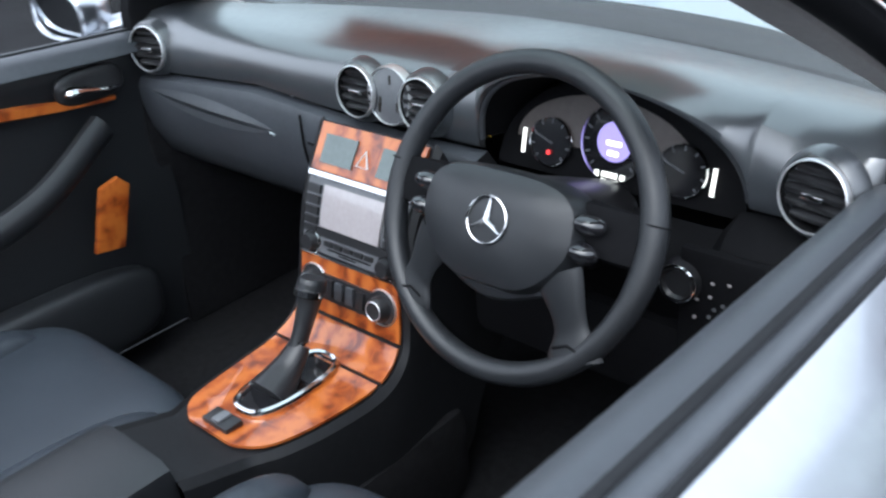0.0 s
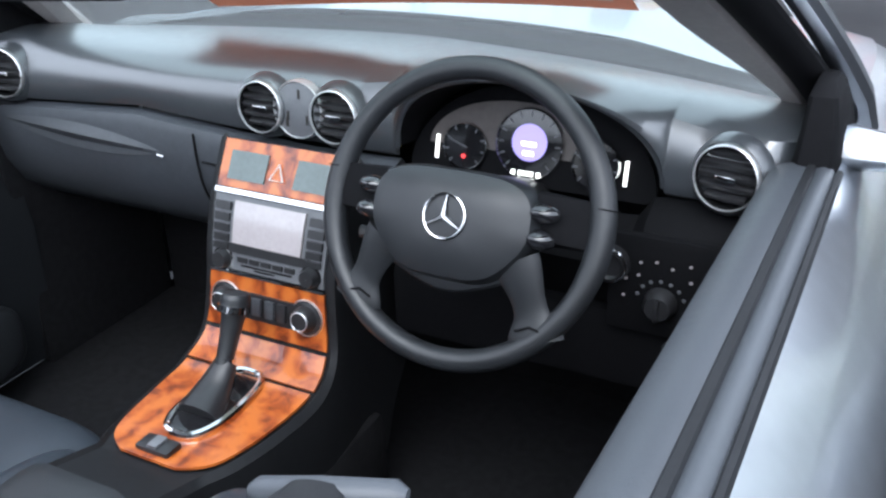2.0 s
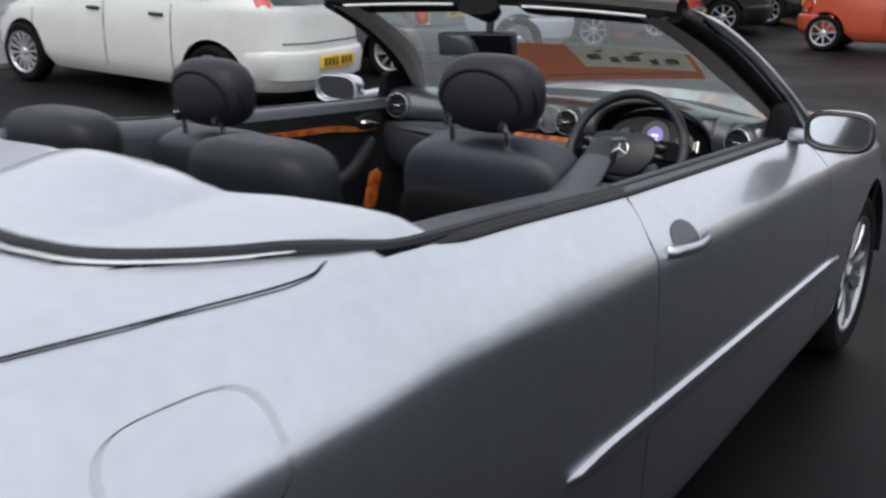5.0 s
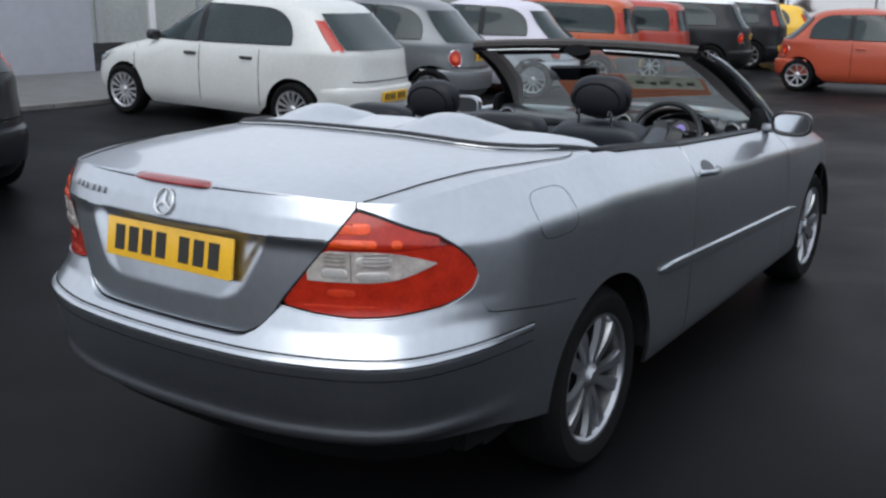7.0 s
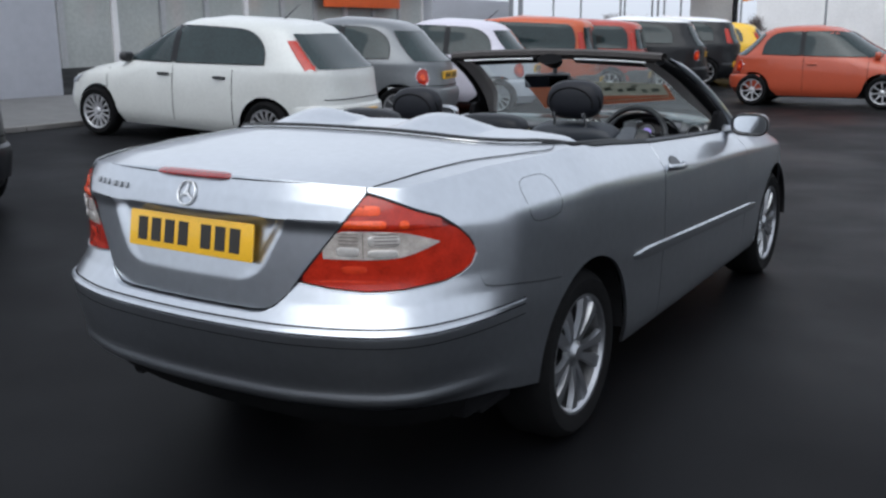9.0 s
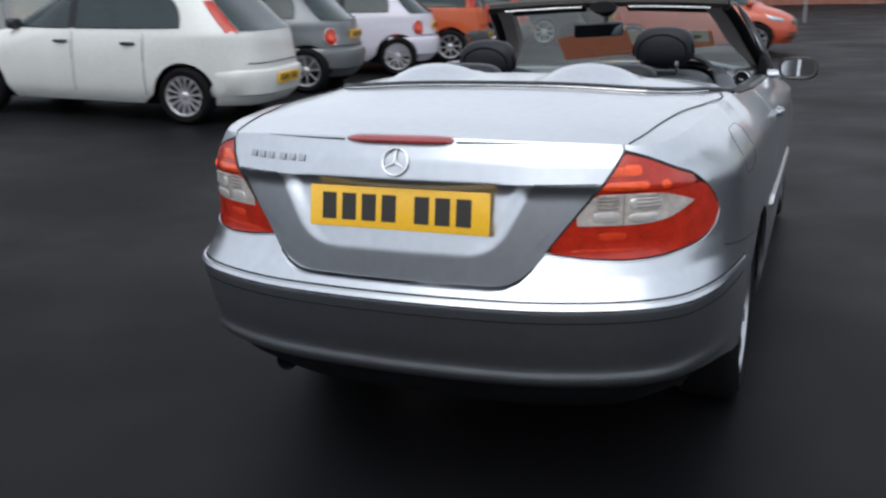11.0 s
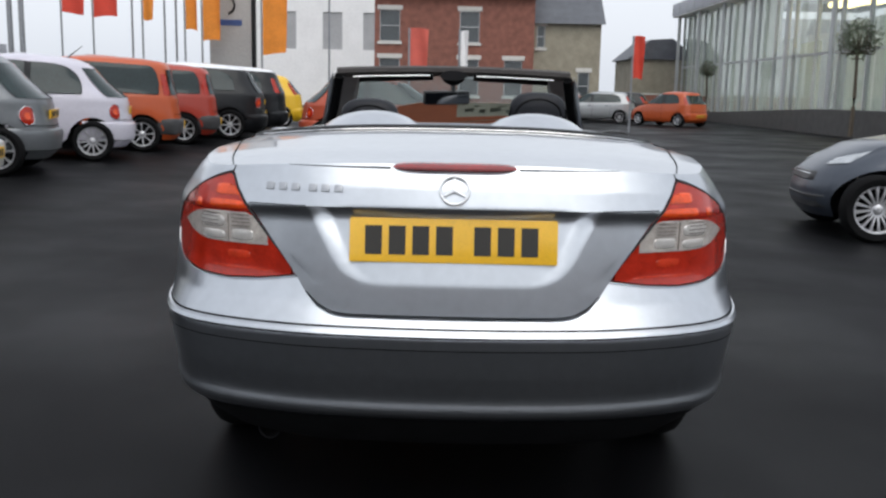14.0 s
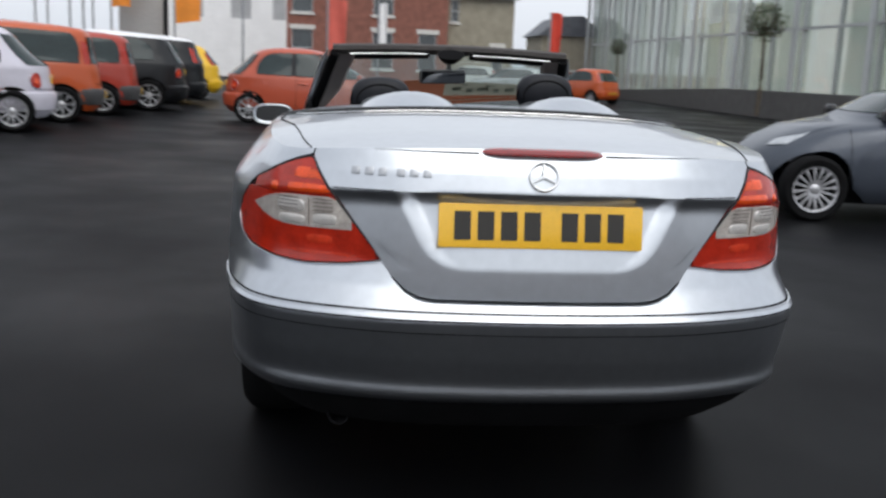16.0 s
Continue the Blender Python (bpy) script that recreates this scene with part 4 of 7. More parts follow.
def windscreen_frame():
    base = lambda u: Vector((u * 0.72, 3.20 + 0.17 * (1 - u * u), 0.925))
    head = lambda u: Vector((u * 0.585, 2.545 + 0.055 * (1 - u * u), 1.300 + 0.018 * (1 - u * u)))

    def pane(i, j):
        u, v = -1 + 2 * i / 24, j / 14
        p = base(u).lerp(head(u), v)
        return p + Vector((0, 0.03 * 4 * v * (1 - v), 0.03 * 4 * v * (1 - v)))
    frame_ob = part("windscreen_frame", Geo().grid(lambda i, j: head(-1 + 2 * i / 24) + Vector((0, (-0.030, -0.045, -0.045, -0.02, 0.02, 0.04, 0.03, 0.0, -0.03)[j], (0.0, 0.006, 0.026, 0.036, 0.030, 0.010, -0.006, -0.016, -0.0)[j])), 25, 9, flip=True), LINER, car, "black windscreen frame with grey sun visors")
    ob = part("windscreen", Geo().grid(pane, 25, 15), WINDSCREEN, car, "raked tinted windscreen")
    ob.visible_shadow = False
    for side in (1, -1):
        ln = [pane(24 if side > 0 else 0, j) for j in range(15)]
        ln[0] = ln[0] + Vector((0, 0.03, -0.03))
        inner = Geo().grid(lambda i, j: Vector(ln[i]) + Vector((side * ((-0.100, -0.085, -0.030, -0.012, -0.010, -0.05, -0.100)[j] + (0.055, 0.045, 0.01, 0, 0, 0.02, 0.055)[j] * smooth(7, 0, i) - (0.02, 0.02, 0.012, 0, 0, 0, 0.02)[j] * smooth(1, 6, i)), (-0.005, -0.035, -0.042, -0.01, 0.012, 0.012, -0.005)[j], (-0.004, -0.012, -0.012, -0.004, 0.006, 0.008, -0.004)[j])), 15, 7, flip=side < 0)
        part("pillar_trim", inner, PILLAR, frame_ob, "grey trim of the windscreen pillar")
        seal = [Vector(p) + Vector((side * (0.006 - 0.020 * smooth(0, 7, k)), -0.024, -0.004)) for k, p in enumerate(ln)]
        part("pillar_seal", Geo().tube(seal, 0.027, 12, flat=0.7), BLACKTRIM, frame_ob)
        outer = [Vector(p) + Vector((side * (0.032 - 0.008 * smooth(0, 7, k)), 0.006, 0.010)) for k, p in enumerate(ln)]
        part("pillar_skin", Geo().tube(outer, [(0.012 + 0.010 * (1 - k / 14)) * (1 - 0.9 * smooth(11.5, 14, k)) for k in range(15)], 10), SILVER, frame_ob, "silver outer edge of the pillar")
        # sun visor
        vis = Geo().box((-0.19, -0.012, -0.05), (0.19, 0.006, 0.012), 0.006).moved(Matrix.Translation(head(side * 0.5) + Vector((0, -0.028, -0.012))) @ Matrix.Rotation(radians(68), 4, "X") @ Matrix.Rotation(side * -0.045, 4, "Z"))
        visor = part("sun_visor", vis, BLACKTRIM, frame_ob, "folded dark sun visor with a painted edge highlight")
        # satin tube stands in for the highlight under the visor's edge
        tip = [head(side * q) + Vector((0, -0.052, -0.014)) for q in np.linspace(0.20, 0.86, 12)]
        part("visor_highlight", Geo().tube(tip, 0.0042, 8), SATIN, visor, "pale tube painting the highlight on the visor edge")
        # triangle in front of the side window
        ring = ((0, 0.2), (0.15, 0), (0.85, 0), (1, 0.2), (1, 0.9), (0.85, 1), (0.15, 1), (0, 0.9))
        lev = ((0.895, 0.690, 0.750, 2.945, 3.24), (0.98, 0.700, 0.742, 2.950, 3.12), (1.02, 0.703, 0.735, 2.962, 3.06), (1.032, 0.708, 0.728, 2.985, 3.04), (1.032, 0.718, 0.718, 3.01, 3.01))
        tri = Geo().grid(lambda i, j: (side * (lev[j][1] + (lev[j][2] - lev[j][1]) * ring[i][0]), lev[j][3] + (lev[j][4] - lev[j][3]) * ring[i][1] * (0.25 if ring[i][1] == 0.2 else 1), lev[j][0]), 8, 5, wrap=True, flip=side < 0)
        part("quarter_trim", tri, BLACKTRIM, frame_ob)
        # door mirror
        mx, my, mz, mw = (0.895, 2.965, 0.972, 1.0) if side > 0 else (-0.908, 2.905, 0.958, 1.15)
        hs = Geo().grid(lambda i, j: Vector((mx, my, mz)) + Vector((mw * (0.094 - 0.03 * (j / 8) ** 2) * max(0.001, 1 - (j / 8) ** 3) ** 0.5 * sq(math.cos(i * math.pi / 14), 0.6), 0.11 * (j / 8), 0.058 * max(0.001, 1 - (j / 8) ** 3) ** 0.5 * sq(math.sin(i * math.pi / 14), 0.7))), 28, 9, wrap=True)
        mir = part("door_mirror", hs, SILVER, car, "silver door mirror")
        part("mirror_glass", Geo().grid(lambda i, j: (mx + mw * 0.081 * (j / 4) * sq(math.cos(i * math.pi / 14), 0.6), my + 0.005 - 0.16 * 0.045 * (j / 4) * sq(math.sin(i * math.pi / 14), 0.7), mz + 0.045 * (j / 4) * sq(math.sin(i * math.pi / 14), 0.7)), 28, 5, wrap=True), MIRROR, mir, "mirror glass")
        part("mirror_rim", Geo().tube([(mx + mw * 0.087 * sq(math.cos(i * math.pi / 14), 0.6), my + 0.001, mz + 0.050 * sq(math.sin(i * math.pi / 14), 0.7)) for i in range(28)], 0.0065, 8, closed=True, up=(0, 1, 0)), PLASTIC if side > 0 else SILVER, mir)
        part("mirror_foot", Geo().tube([(side * 0.745, 3.05, 0.935), (side * 0.80, 3.035, 0.938), (mx - side * 0.05, my + 0.055, mz - 0.032)], [0.045, 0.034, 0.03], 12, flat=0.6), SILVER, mir)
    # large printed sales card behind the glass, its writing as plain bars
    card = thing("windscreen_sales_card", "large orange and cream printed sales card taped inside the windscreen", "sign")

    def on_glass(x, v, back):
        u = x / (0.72 + (0.585 - 0.72) * v)
        p = base(u).lerp(head(u), v) + Vector((0, 0.12 * v * (1 - v), 0.12 * v * (1 - v)))
        return p + Vector((0, -0.447, -0.894)) * back

    def low_edge(x):
        return 0.15 + 0.19 * max(0.0, (x + 0.375) / 0.845) ** 1.25

    def high_edge(x):
        return lerp(x, (-0.375, -0.31, -0.17, 0.47), (0.455, 0.48, 0.545, 0.56))

    def sheet(g, x0, x1, lo, hi, back, nx=16, nv=8):
        """A piece of the card between two edges that follow the glass."""
        def pt(i, j):
            x = x0 + (x1 - x0) * i / (nx - 1)
            return on_glass(x, lo(x) + (hi(x) - lo(x)) * j / (nv - 1), back)
        return g.grid(pt, nx, nv)

    def panel_low(x):
        return 0.345 + 0.055 * (x - 0.02) / 0.42
    rim = sheet(Geo(), -0.375, 0.025, low_edge, high_edge, 0.005)
    sheet(rim, 0.025, 0.450, low_edge, lambda x: panel_low(x) - 0.001, 0.005)
    sheet(rim, 0.450, 0.470, low_edge, high_edge, 0.005, 3)
    part("card_sheet", rim, CARD_ORANGE, card, "orange-red card")
    part("card_panel", sheet(Geo(), 0.0255, 0.4495, panel_low, high_edge, 0.005), CARD_CREAM, card, "cream printed panel")
    part("card_line", sheet(Geo(), -0.20, 0.44, lambda x: low_edge(x) + 0.045, lambda x: low_edge(x) + 0.056, 0.007, 20, 2), CARD_CREAM, card)
    for k, (x0, wide, v0) in enumerate(((0.07, 0.05, 0.42), (0.15, 0.035, 0.41), (0.21, 0.06, 0.43), (0.30, 0.03, 0.42), (0.36, 0.05, 0.44), (0.12, 0.03, 0.50), (0.25, 0.05, 0.50))):
        part("card_bar", sheet(Geo(), x0, x0 + wide, lambda x: v0 + 0.3 * (x - x0), lambda x: v0 + 0.3 * (x - x0) + (0.05 if k < 5 else 0.02), 0.007, 4, 4), CARD_INK, card)
    # inner mirror with its foot
    part("mirror_console", Geo().tube([(0, 2.50, 1.305), (0, 2.54, 1.285), (0, 2.56, 1.265)], [0.070, 0.055, 0.03], 14, flat=0.4), BLACKTRIM, frame_ob, "dark mirror foot")
    arm = part("rear_view_mirror", Geo().box((-0.12, -0.018, -0.035), (0.12, 0.022, 0.035), 0.014).moved(Matrix.Translation((-0.033, 2.55, 1.195)) @ Matrix.Rotation(radians(8), 4, "X") @ Matrix.Rotation(radians(12), 4, "Z")), PLASTIC, car, "dark rear-view mirror")
    part("mirror_glass", Geo().box((-0.112, -0.0205, -0.028), (0.112, -0.0185, 0.028)).moved(Matrix.Translation((-0.033, 2.55, 1.195)) @ Matrix.Rotation(radians(8), 4, "X") @ Matrix.Rotation(radians(12), 4, "Z")), MIRROR, arm)
    part("mirror_stalk", Geo().tube([(0, 2.57, 1.28), (0, 2.565, 1.22)], 0.012, 8), PLASTIC, arm)


windscreen_frame()

# ---- the convertible: cabin ----


def dash_groove(x):
    return (-0.034 * smooth(0.19, 0.16, abs(x - 0.352))) + lerp(x, (-0.72, -0.34, -0.14, 0.0, 0.14, 0.34, 0.72), (0.856, 0.882, 0.868, 0.862, 0.864, 0.872, 0.868))


def build_dash():
    dash = part("dashboard", Geo(), DASH, car, "dark grey grained dashboard with round vents")
    up = Geo()
    # upper pad from the windscreen to the groove, rising into the hood over the instruments
    cx, cz = 0.352, 0.865

    def mouth(x):
        """Height of the edge of the opening in which the dials sit, and how far it comes forward."""
        c = min(1.0, abs(x - cx) / 0.196)
        return cz + 0.148 * (1 - c * c) ** 0.4, 0.046 * (1 - c * c) ** 0.7
    cols = sorted(list(np.linspace(-0.715, 0.715, 111)) + [cx + s * v for s in (1, -1) for v in np.linspace(0.150, 0.200, 22)])

    def pad(i, j):
        x = cols[i]
        u = x / 0.70
        yb = 3.19 + 0.165 * (1 - u * u)
        low = dash_groove(x)
        edge, out = mouth(x)
        rise = 0.050 * smooth(0.30, 0.03, abs(x - cx))
        pts = ((yb, 0.934), (yb - 0.05, 0.950), (3.11 + 0.03 * (1 - u * u), 0.967), (3.05, 0.972), (2.995, 0.970), (2.966, 0.960), (2.952, 0.941), (2.946, 0.918), (2.946, 0.895), (2.950, low + 0.008), (2.962, low + 0.002))
        y, z = pts[j]
        if j > 1:
            z += rise * (0.25, 0.65, 0.95, 1, 1, 1, 1, 1, 1)[j - 2]
        if j > 4:
            top, lo = 0.970 + rise, max(low + 0.002, edge)
            z = lo + (top - lo) * (0.89, 0.69, 0.45, 0.21, 0.06, 0.0)[j - 5]
            y -= out * smooth(3, 7, j)
            y += 0.060 * smooth(0.668, 0.72, abs(x)) * smooth(4, 7, j)
        z += 0.012 * math.exp(-((x - 0.0) / 0.16) ** 2) * (1 if 2 < j < 7 else 0.3)
        return (x, y, z)
    up.grid(pad, len(cols), 11, flip=True)
    part("upper_pad", up, DASHTOP, dash, "grained upper pad reflecting the sky")

    def lower(i, j):
        x = -0.715 + 1.43 * i / 72
        g = dash_groove(x)
        drv = smooth(0.14, 0.2, x)
        pts = ((2.962, g - 0.001), (2.940, g - 0.006), (2.932, g - 0.02), (2.933, 0.80), (2.945, 0.745), (2.975, 0.69), (3.03, 0.645), (3.15, 0.61))
        y, z = pts[j]
        return (x, y - 0.035 * drv * smooth(0, 2, j), z - drv * (0, 0.012, 0.028, 0.01, 0, 0, 0, 0)[j])
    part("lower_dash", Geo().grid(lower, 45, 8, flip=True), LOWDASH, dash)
    # One lower skin: its lit side pale, the driver's end blackened for shade.
    part("shaded_lower_dash", Geo().grid(lambda i, j: lower(i + 44, j), 29, 8, flip=True), BLACKTRIM, dash)
    # glovebox: lid seam and scooped handle
    for seam in ([(-0.21, 2.931, 0.862), (-0.208, 2.930, 0.80), (-0.205, 2.940, 0.75), (-0.20, 2.97, 0.69)], [(-0.20, 2.932, 0.815), (-0.15, 2.932, 0.812), (-0.10, 2.925, 0.808)]):
        part("glovebox_seam", Geo().tube(curve(seam, 5), 0.0022, 6), GAP, dash)
    hx = np.linspace(-0.655, -0.285, 34)
    sc = Geo().grid(lambda i, j: (hx[i], 2.930 - 0.010 * math.sin(math.pi * i / 33) * (1 - abs(j - 2) / 2) * (1 if j < 3 else -0.6), 0.832 + 0.016 * (1 - i / 33) * 0.2 + (0.021, 0.012, 0.004, -0.012, -0.026)[j] * math.sin(math.pi * i / 33) ** 0.7 - 0.012 * (i / 33)), 34, 5)
    part("glovebox_handle", sc, TRIM, dash, "scooped glovebox handle")
    part("glovebox_key", Geo().tube([(-0.290, 2.926, 0.817), (-0.276, 2.926, 0.8155)], 0.0026, 8), CHROME, dash)
    # round vents
    for x, z, r, y in ((-0.066, 0.924, 0.039, 2.935), (0.066, 0.924, 0.039, 2.935), (0.628, 0.918, 0.0405, 2.935), (-0.635, 0.918, 0.042, 2.935)):
        m = Matrix.Translation((x, y, z)) @ Matrix.Rotation(radians(-12 if abs(x) > 0.3 and x > 0 else (12 if x < -0.3 else 0)), 4, "Z") @ Matrix.Rotation(radians(90 - 6), 4, "X")
        v = part("air_vent", Geo().lathe([(r * 0.965, 0.006), (r * 0.985, 0.0095), (r * 1.02, 0.0085), (r * 1.04, 0.004), (r * 1.05, -0.015)], 40, m), SATIN, dash, "round air vent with a bright ring")
        part("vent_housing", Geo().lathe([(r * 1.08, 0.003), (r * 1.22, -0.004), (r * 1.30, -0.02)], 32, m), DASH, v)
        part("vent_throat", Geo().lathe([(0.0005, -0.022), (r * 0.965, -0.022), (r * 0.965, 0.0062)], 32, m), GAP, v)
        for k in range(5):
            h = (-0.66 + 0.33 * k) * r
            w = math.sqrt(max(0, (r * 0.92) ** 2 - h * h))
            part("vent_slat", Geo().box((-w, -0.004, -0.008), (w, 0.004, 0.002), 0.0015).moved(m @ Matrix.Translation((0, h, 0)) @ Matrix.Rotation(radians(25), 4, "X")), PLASTIC, v)
        part("vent_tab", Geo().box((-0.013, -0.003, 0.001), (0.013, 0.003, 0.008), 0.001).moved(m @ Matrix.Translation((0.0, -0.001, 0))), CHROME, v)
    m = Matrix.Translation((0, 2.9385, 0.926)) @ Matrix.Rotation(radians(84), 4, "X")
    mid = part("centre_panel", Geo().lathe([(0.0005, 0.004), (0.040, 0.004), (0.0415, 0.003)], 36, m), GREYPANEL, dash, "round grey panel between the middle vents")
    part("panel_ring", Geo().lathe([(0.0415, 0.003), (0.0425, 0.006), (0.044, 0.003), (0.045, -0.01)], 36, m), SATIN, mid)
    for x, z in ((0.004, 0.024), (-0.016, -0.010), (-0.018, -0.020), (0.018, -0.014)):
        part("panel_mark", Geo().box((x - 0.003, z - 0.007, 0.0042), (x + 0.001, z + 0.007, 0.005)).moved(m), INK, mid)
    # binnacle: hood and dials
    arc = [cx + 0.1955 * math.cos(w) for w in np.linspace(0.0, math.pi, 49)]
    rim = [(x, 2.957 - mouth(x)[1], mouth(x)[0] + 0.001) for x in arc]
    part("binnacle_hood", Geo().tube(rim, 0.0045, 8), TRIM, dash, "rolled edge of the hood over the instruments")
    part("hood_inside", Geo().grid(lambda i, j: rim[i] if j == 0 else (cx + (arc[i] - cx) * 0.91, 3.035, cz + (rim[i][2] - cz) * 0.80), 49, 2), BLACKTRIM, dash)
    tilt = Matrix.Translation((0.348, 2.992, 0.898)) @ Matrix.Rotation(radians(90 - 14), 4, "X")
    base = part("instrument_panel", Geo().prism([(0.185 * math.cos(a), max(-0.055, -0.05 + 0.135 * math.sin(a))) for a in np.linspace(-0.1, math.pi + 0.1, 30)], 0.004, tilt @ Matrix.Translation((0, 0, -0.006))), BLACKTRIM, dash, "dark instrument panel with three dials")
    part("dial_surround", Geo().prism([(0.135 * math.cos(a) - 0.02, -0.012 + 0.072 * math.sin(a)) for a in np.linspace(0, math.pi, 20)], 0.002, tilt @ Matrix.Translation((0, 0, -0.002))), mat("brown_grey_dial_surround", (0.10, 0.085, 0.08), 0.5), base)
    for x, z, r in ((0.0, 0.004, 0.049), (-0.098, -0.012, 0.033), (0.098, -0.012, 0.033)):
        d = tilt @ Matrix.Translation((x, z, 0.001))
        dial = part("dial", Geo().lathe([(0.0005, 0.001), (r, 0.001), (r, 0.004)], 40, d), GLOSS, base)
        part("dial_ring", Geo().lathe([(r - 0.0015, 0.002), (r, 0.005), (r + 0.0018, 0.002)], 40, d), CHROME, dial)
        n = 13 if r > 0.04 else 9
        for k in range(n):
            a = radians(225 - 270 * k / (n - 1))
            R = d @ Matrix.Rotation(a, 4, "Z")
            part("dial_mark", Geo().box((r * 0.78, -0.0011, 0.0012), (r * 0.93, 0.0011, 0.0018)).moved(R), GREYPANEL, dial)
        if r < 0.04:
            part("needle", Geo().box((-0.004, -0.001, 0.002), (r * 0.8, 0.001, 0.003)).moved(d @ Matrix.Rotation(radians(160), 4, "Z")), GREYPANEL, dial)
    d = tilt @ Matrix.Translation((0, 0.006, 0.0025))
    disp = part("round_display", Geo().lathe([(0.0005, 0.001), (0.0255, 0.001), (0.0262, 0.0)], 36, d), PURPLE, base, "lit violet round display")
    for z, w in ((-0.002, 0.011), (-0.015, 0.008)):
        part("display_bar", Geo().box((-w, z - 0.003, 0.0012), (w, z + 0.003, 0.0016)).moved(d), TICK, disp)
    for k, q in enumerate((-0.020, -0.010, -0.004, 0.002, 0.008, 0.018)):
        part("lit_bar", Geo().box((q - (0.003 if k % 5 == 0 else 0.0022), -0.0405, 0.003), (q + (0.003 if k % 5 == 0 else 0.0022), -0.0340, 0.0042)).moved(tilt), TICK, base)
    for x in (-0.141, 0.141):
        part("lit_tick", Geo().box((x - 0.0024, -0.034, 0.002), (x + 0.0024, 0.0, 0.004)).moved(tilt), TICK, base, "lit vertical tick")
    part("amber_lamp", Geo().lathe([(0.0005, 0.003), (0.0035, 0.002)], 10, tilt @ Matrix.Translation((-0.20, -0.02, 0.002))), AMBER, base)
    part("red_lamp", Geo().lathe([(0.0005, 0.006), (0.0034, 0.005)], 12, tilt @ Matrix.Translation((-0.098, -0.026, 0.0))), REDLAMP, base)
    # lamp switch panel, key slot, column shroud
    sw = part("switch_panel", Geo().box((0.50, 2.886, 0.705), (0.652, 2.902, 0.845), 0.008), BLACKTRIM, dash, "black panel of the lamp switch")
    m = Matrix.Translation((0.572, 2.885, 0.757)) @ Matrix.Rotation(radians(90), 4, "X")
    part("lamp_knob", Geo().lathe([(0.0005, 0.020), (0.016, 0.020), (0.020, 0.012), (0.022, 0.0)], 24, m), PLASTIC, sw)
    part("knob_bar", Geo().box((-0.003, -0.016, 0.018), (0.003, 0.016, 0.026), 0.002).moved(m), PLASTIC, sw)
    for k in range(7):
        a = radians(20 + 24 * k)
        part("switch_mark", Geo().lathe([(0.0005, 0.0025), (0.0028, 0.002)], 8, m @ Matrix.Translation((0.031 * math.cos(a), 0.031 * math.sin(a), 0))), GREYPANEL, sw)
    for x, z in ((-0.028, 0.052), (-0.008, 0.056), (0.012, 0.050), (0.034, 0.058), (0.036, 0.036), (-0.030, 0.034), (-0.046, 0.026), (-0.048, 0.002)):
        part("switch_mark", Geo().box((x - 0.0019, z - 0.0010, 0.0005), (x + 0.0019, z + 0.0018, 0.002)).moved(m), SCREEN, sw)
    m = Matrix.Translation((0.505, 2.880, 0.802)) @ Matrix.Rotation(radians(90), 4, "X")
    key = part("key_slot", Geo().lathe([(0.0005, 0.004), (0.016, 0.004), (0.019, 0.008), (0.024, 0.006), (0.026, -0.015)], 28, m), PLASTIC, dash, "round key slot with a bright ring")
    part("key_ring", Geo().lathe([(0.0215, 0.0078), (0.0235, 0.0085), (0.0245, 0.006)], 28, m), CHROME, key)
    part("bonnet_lever", Geo().box((0.575, 2.895, 0.662), (0.64, 2.92, 0.69), 0.006), PLASTIC, dash)
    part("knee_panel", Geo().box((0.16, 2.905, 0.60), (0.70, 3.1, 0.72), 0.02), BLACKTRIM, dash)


build_dash()


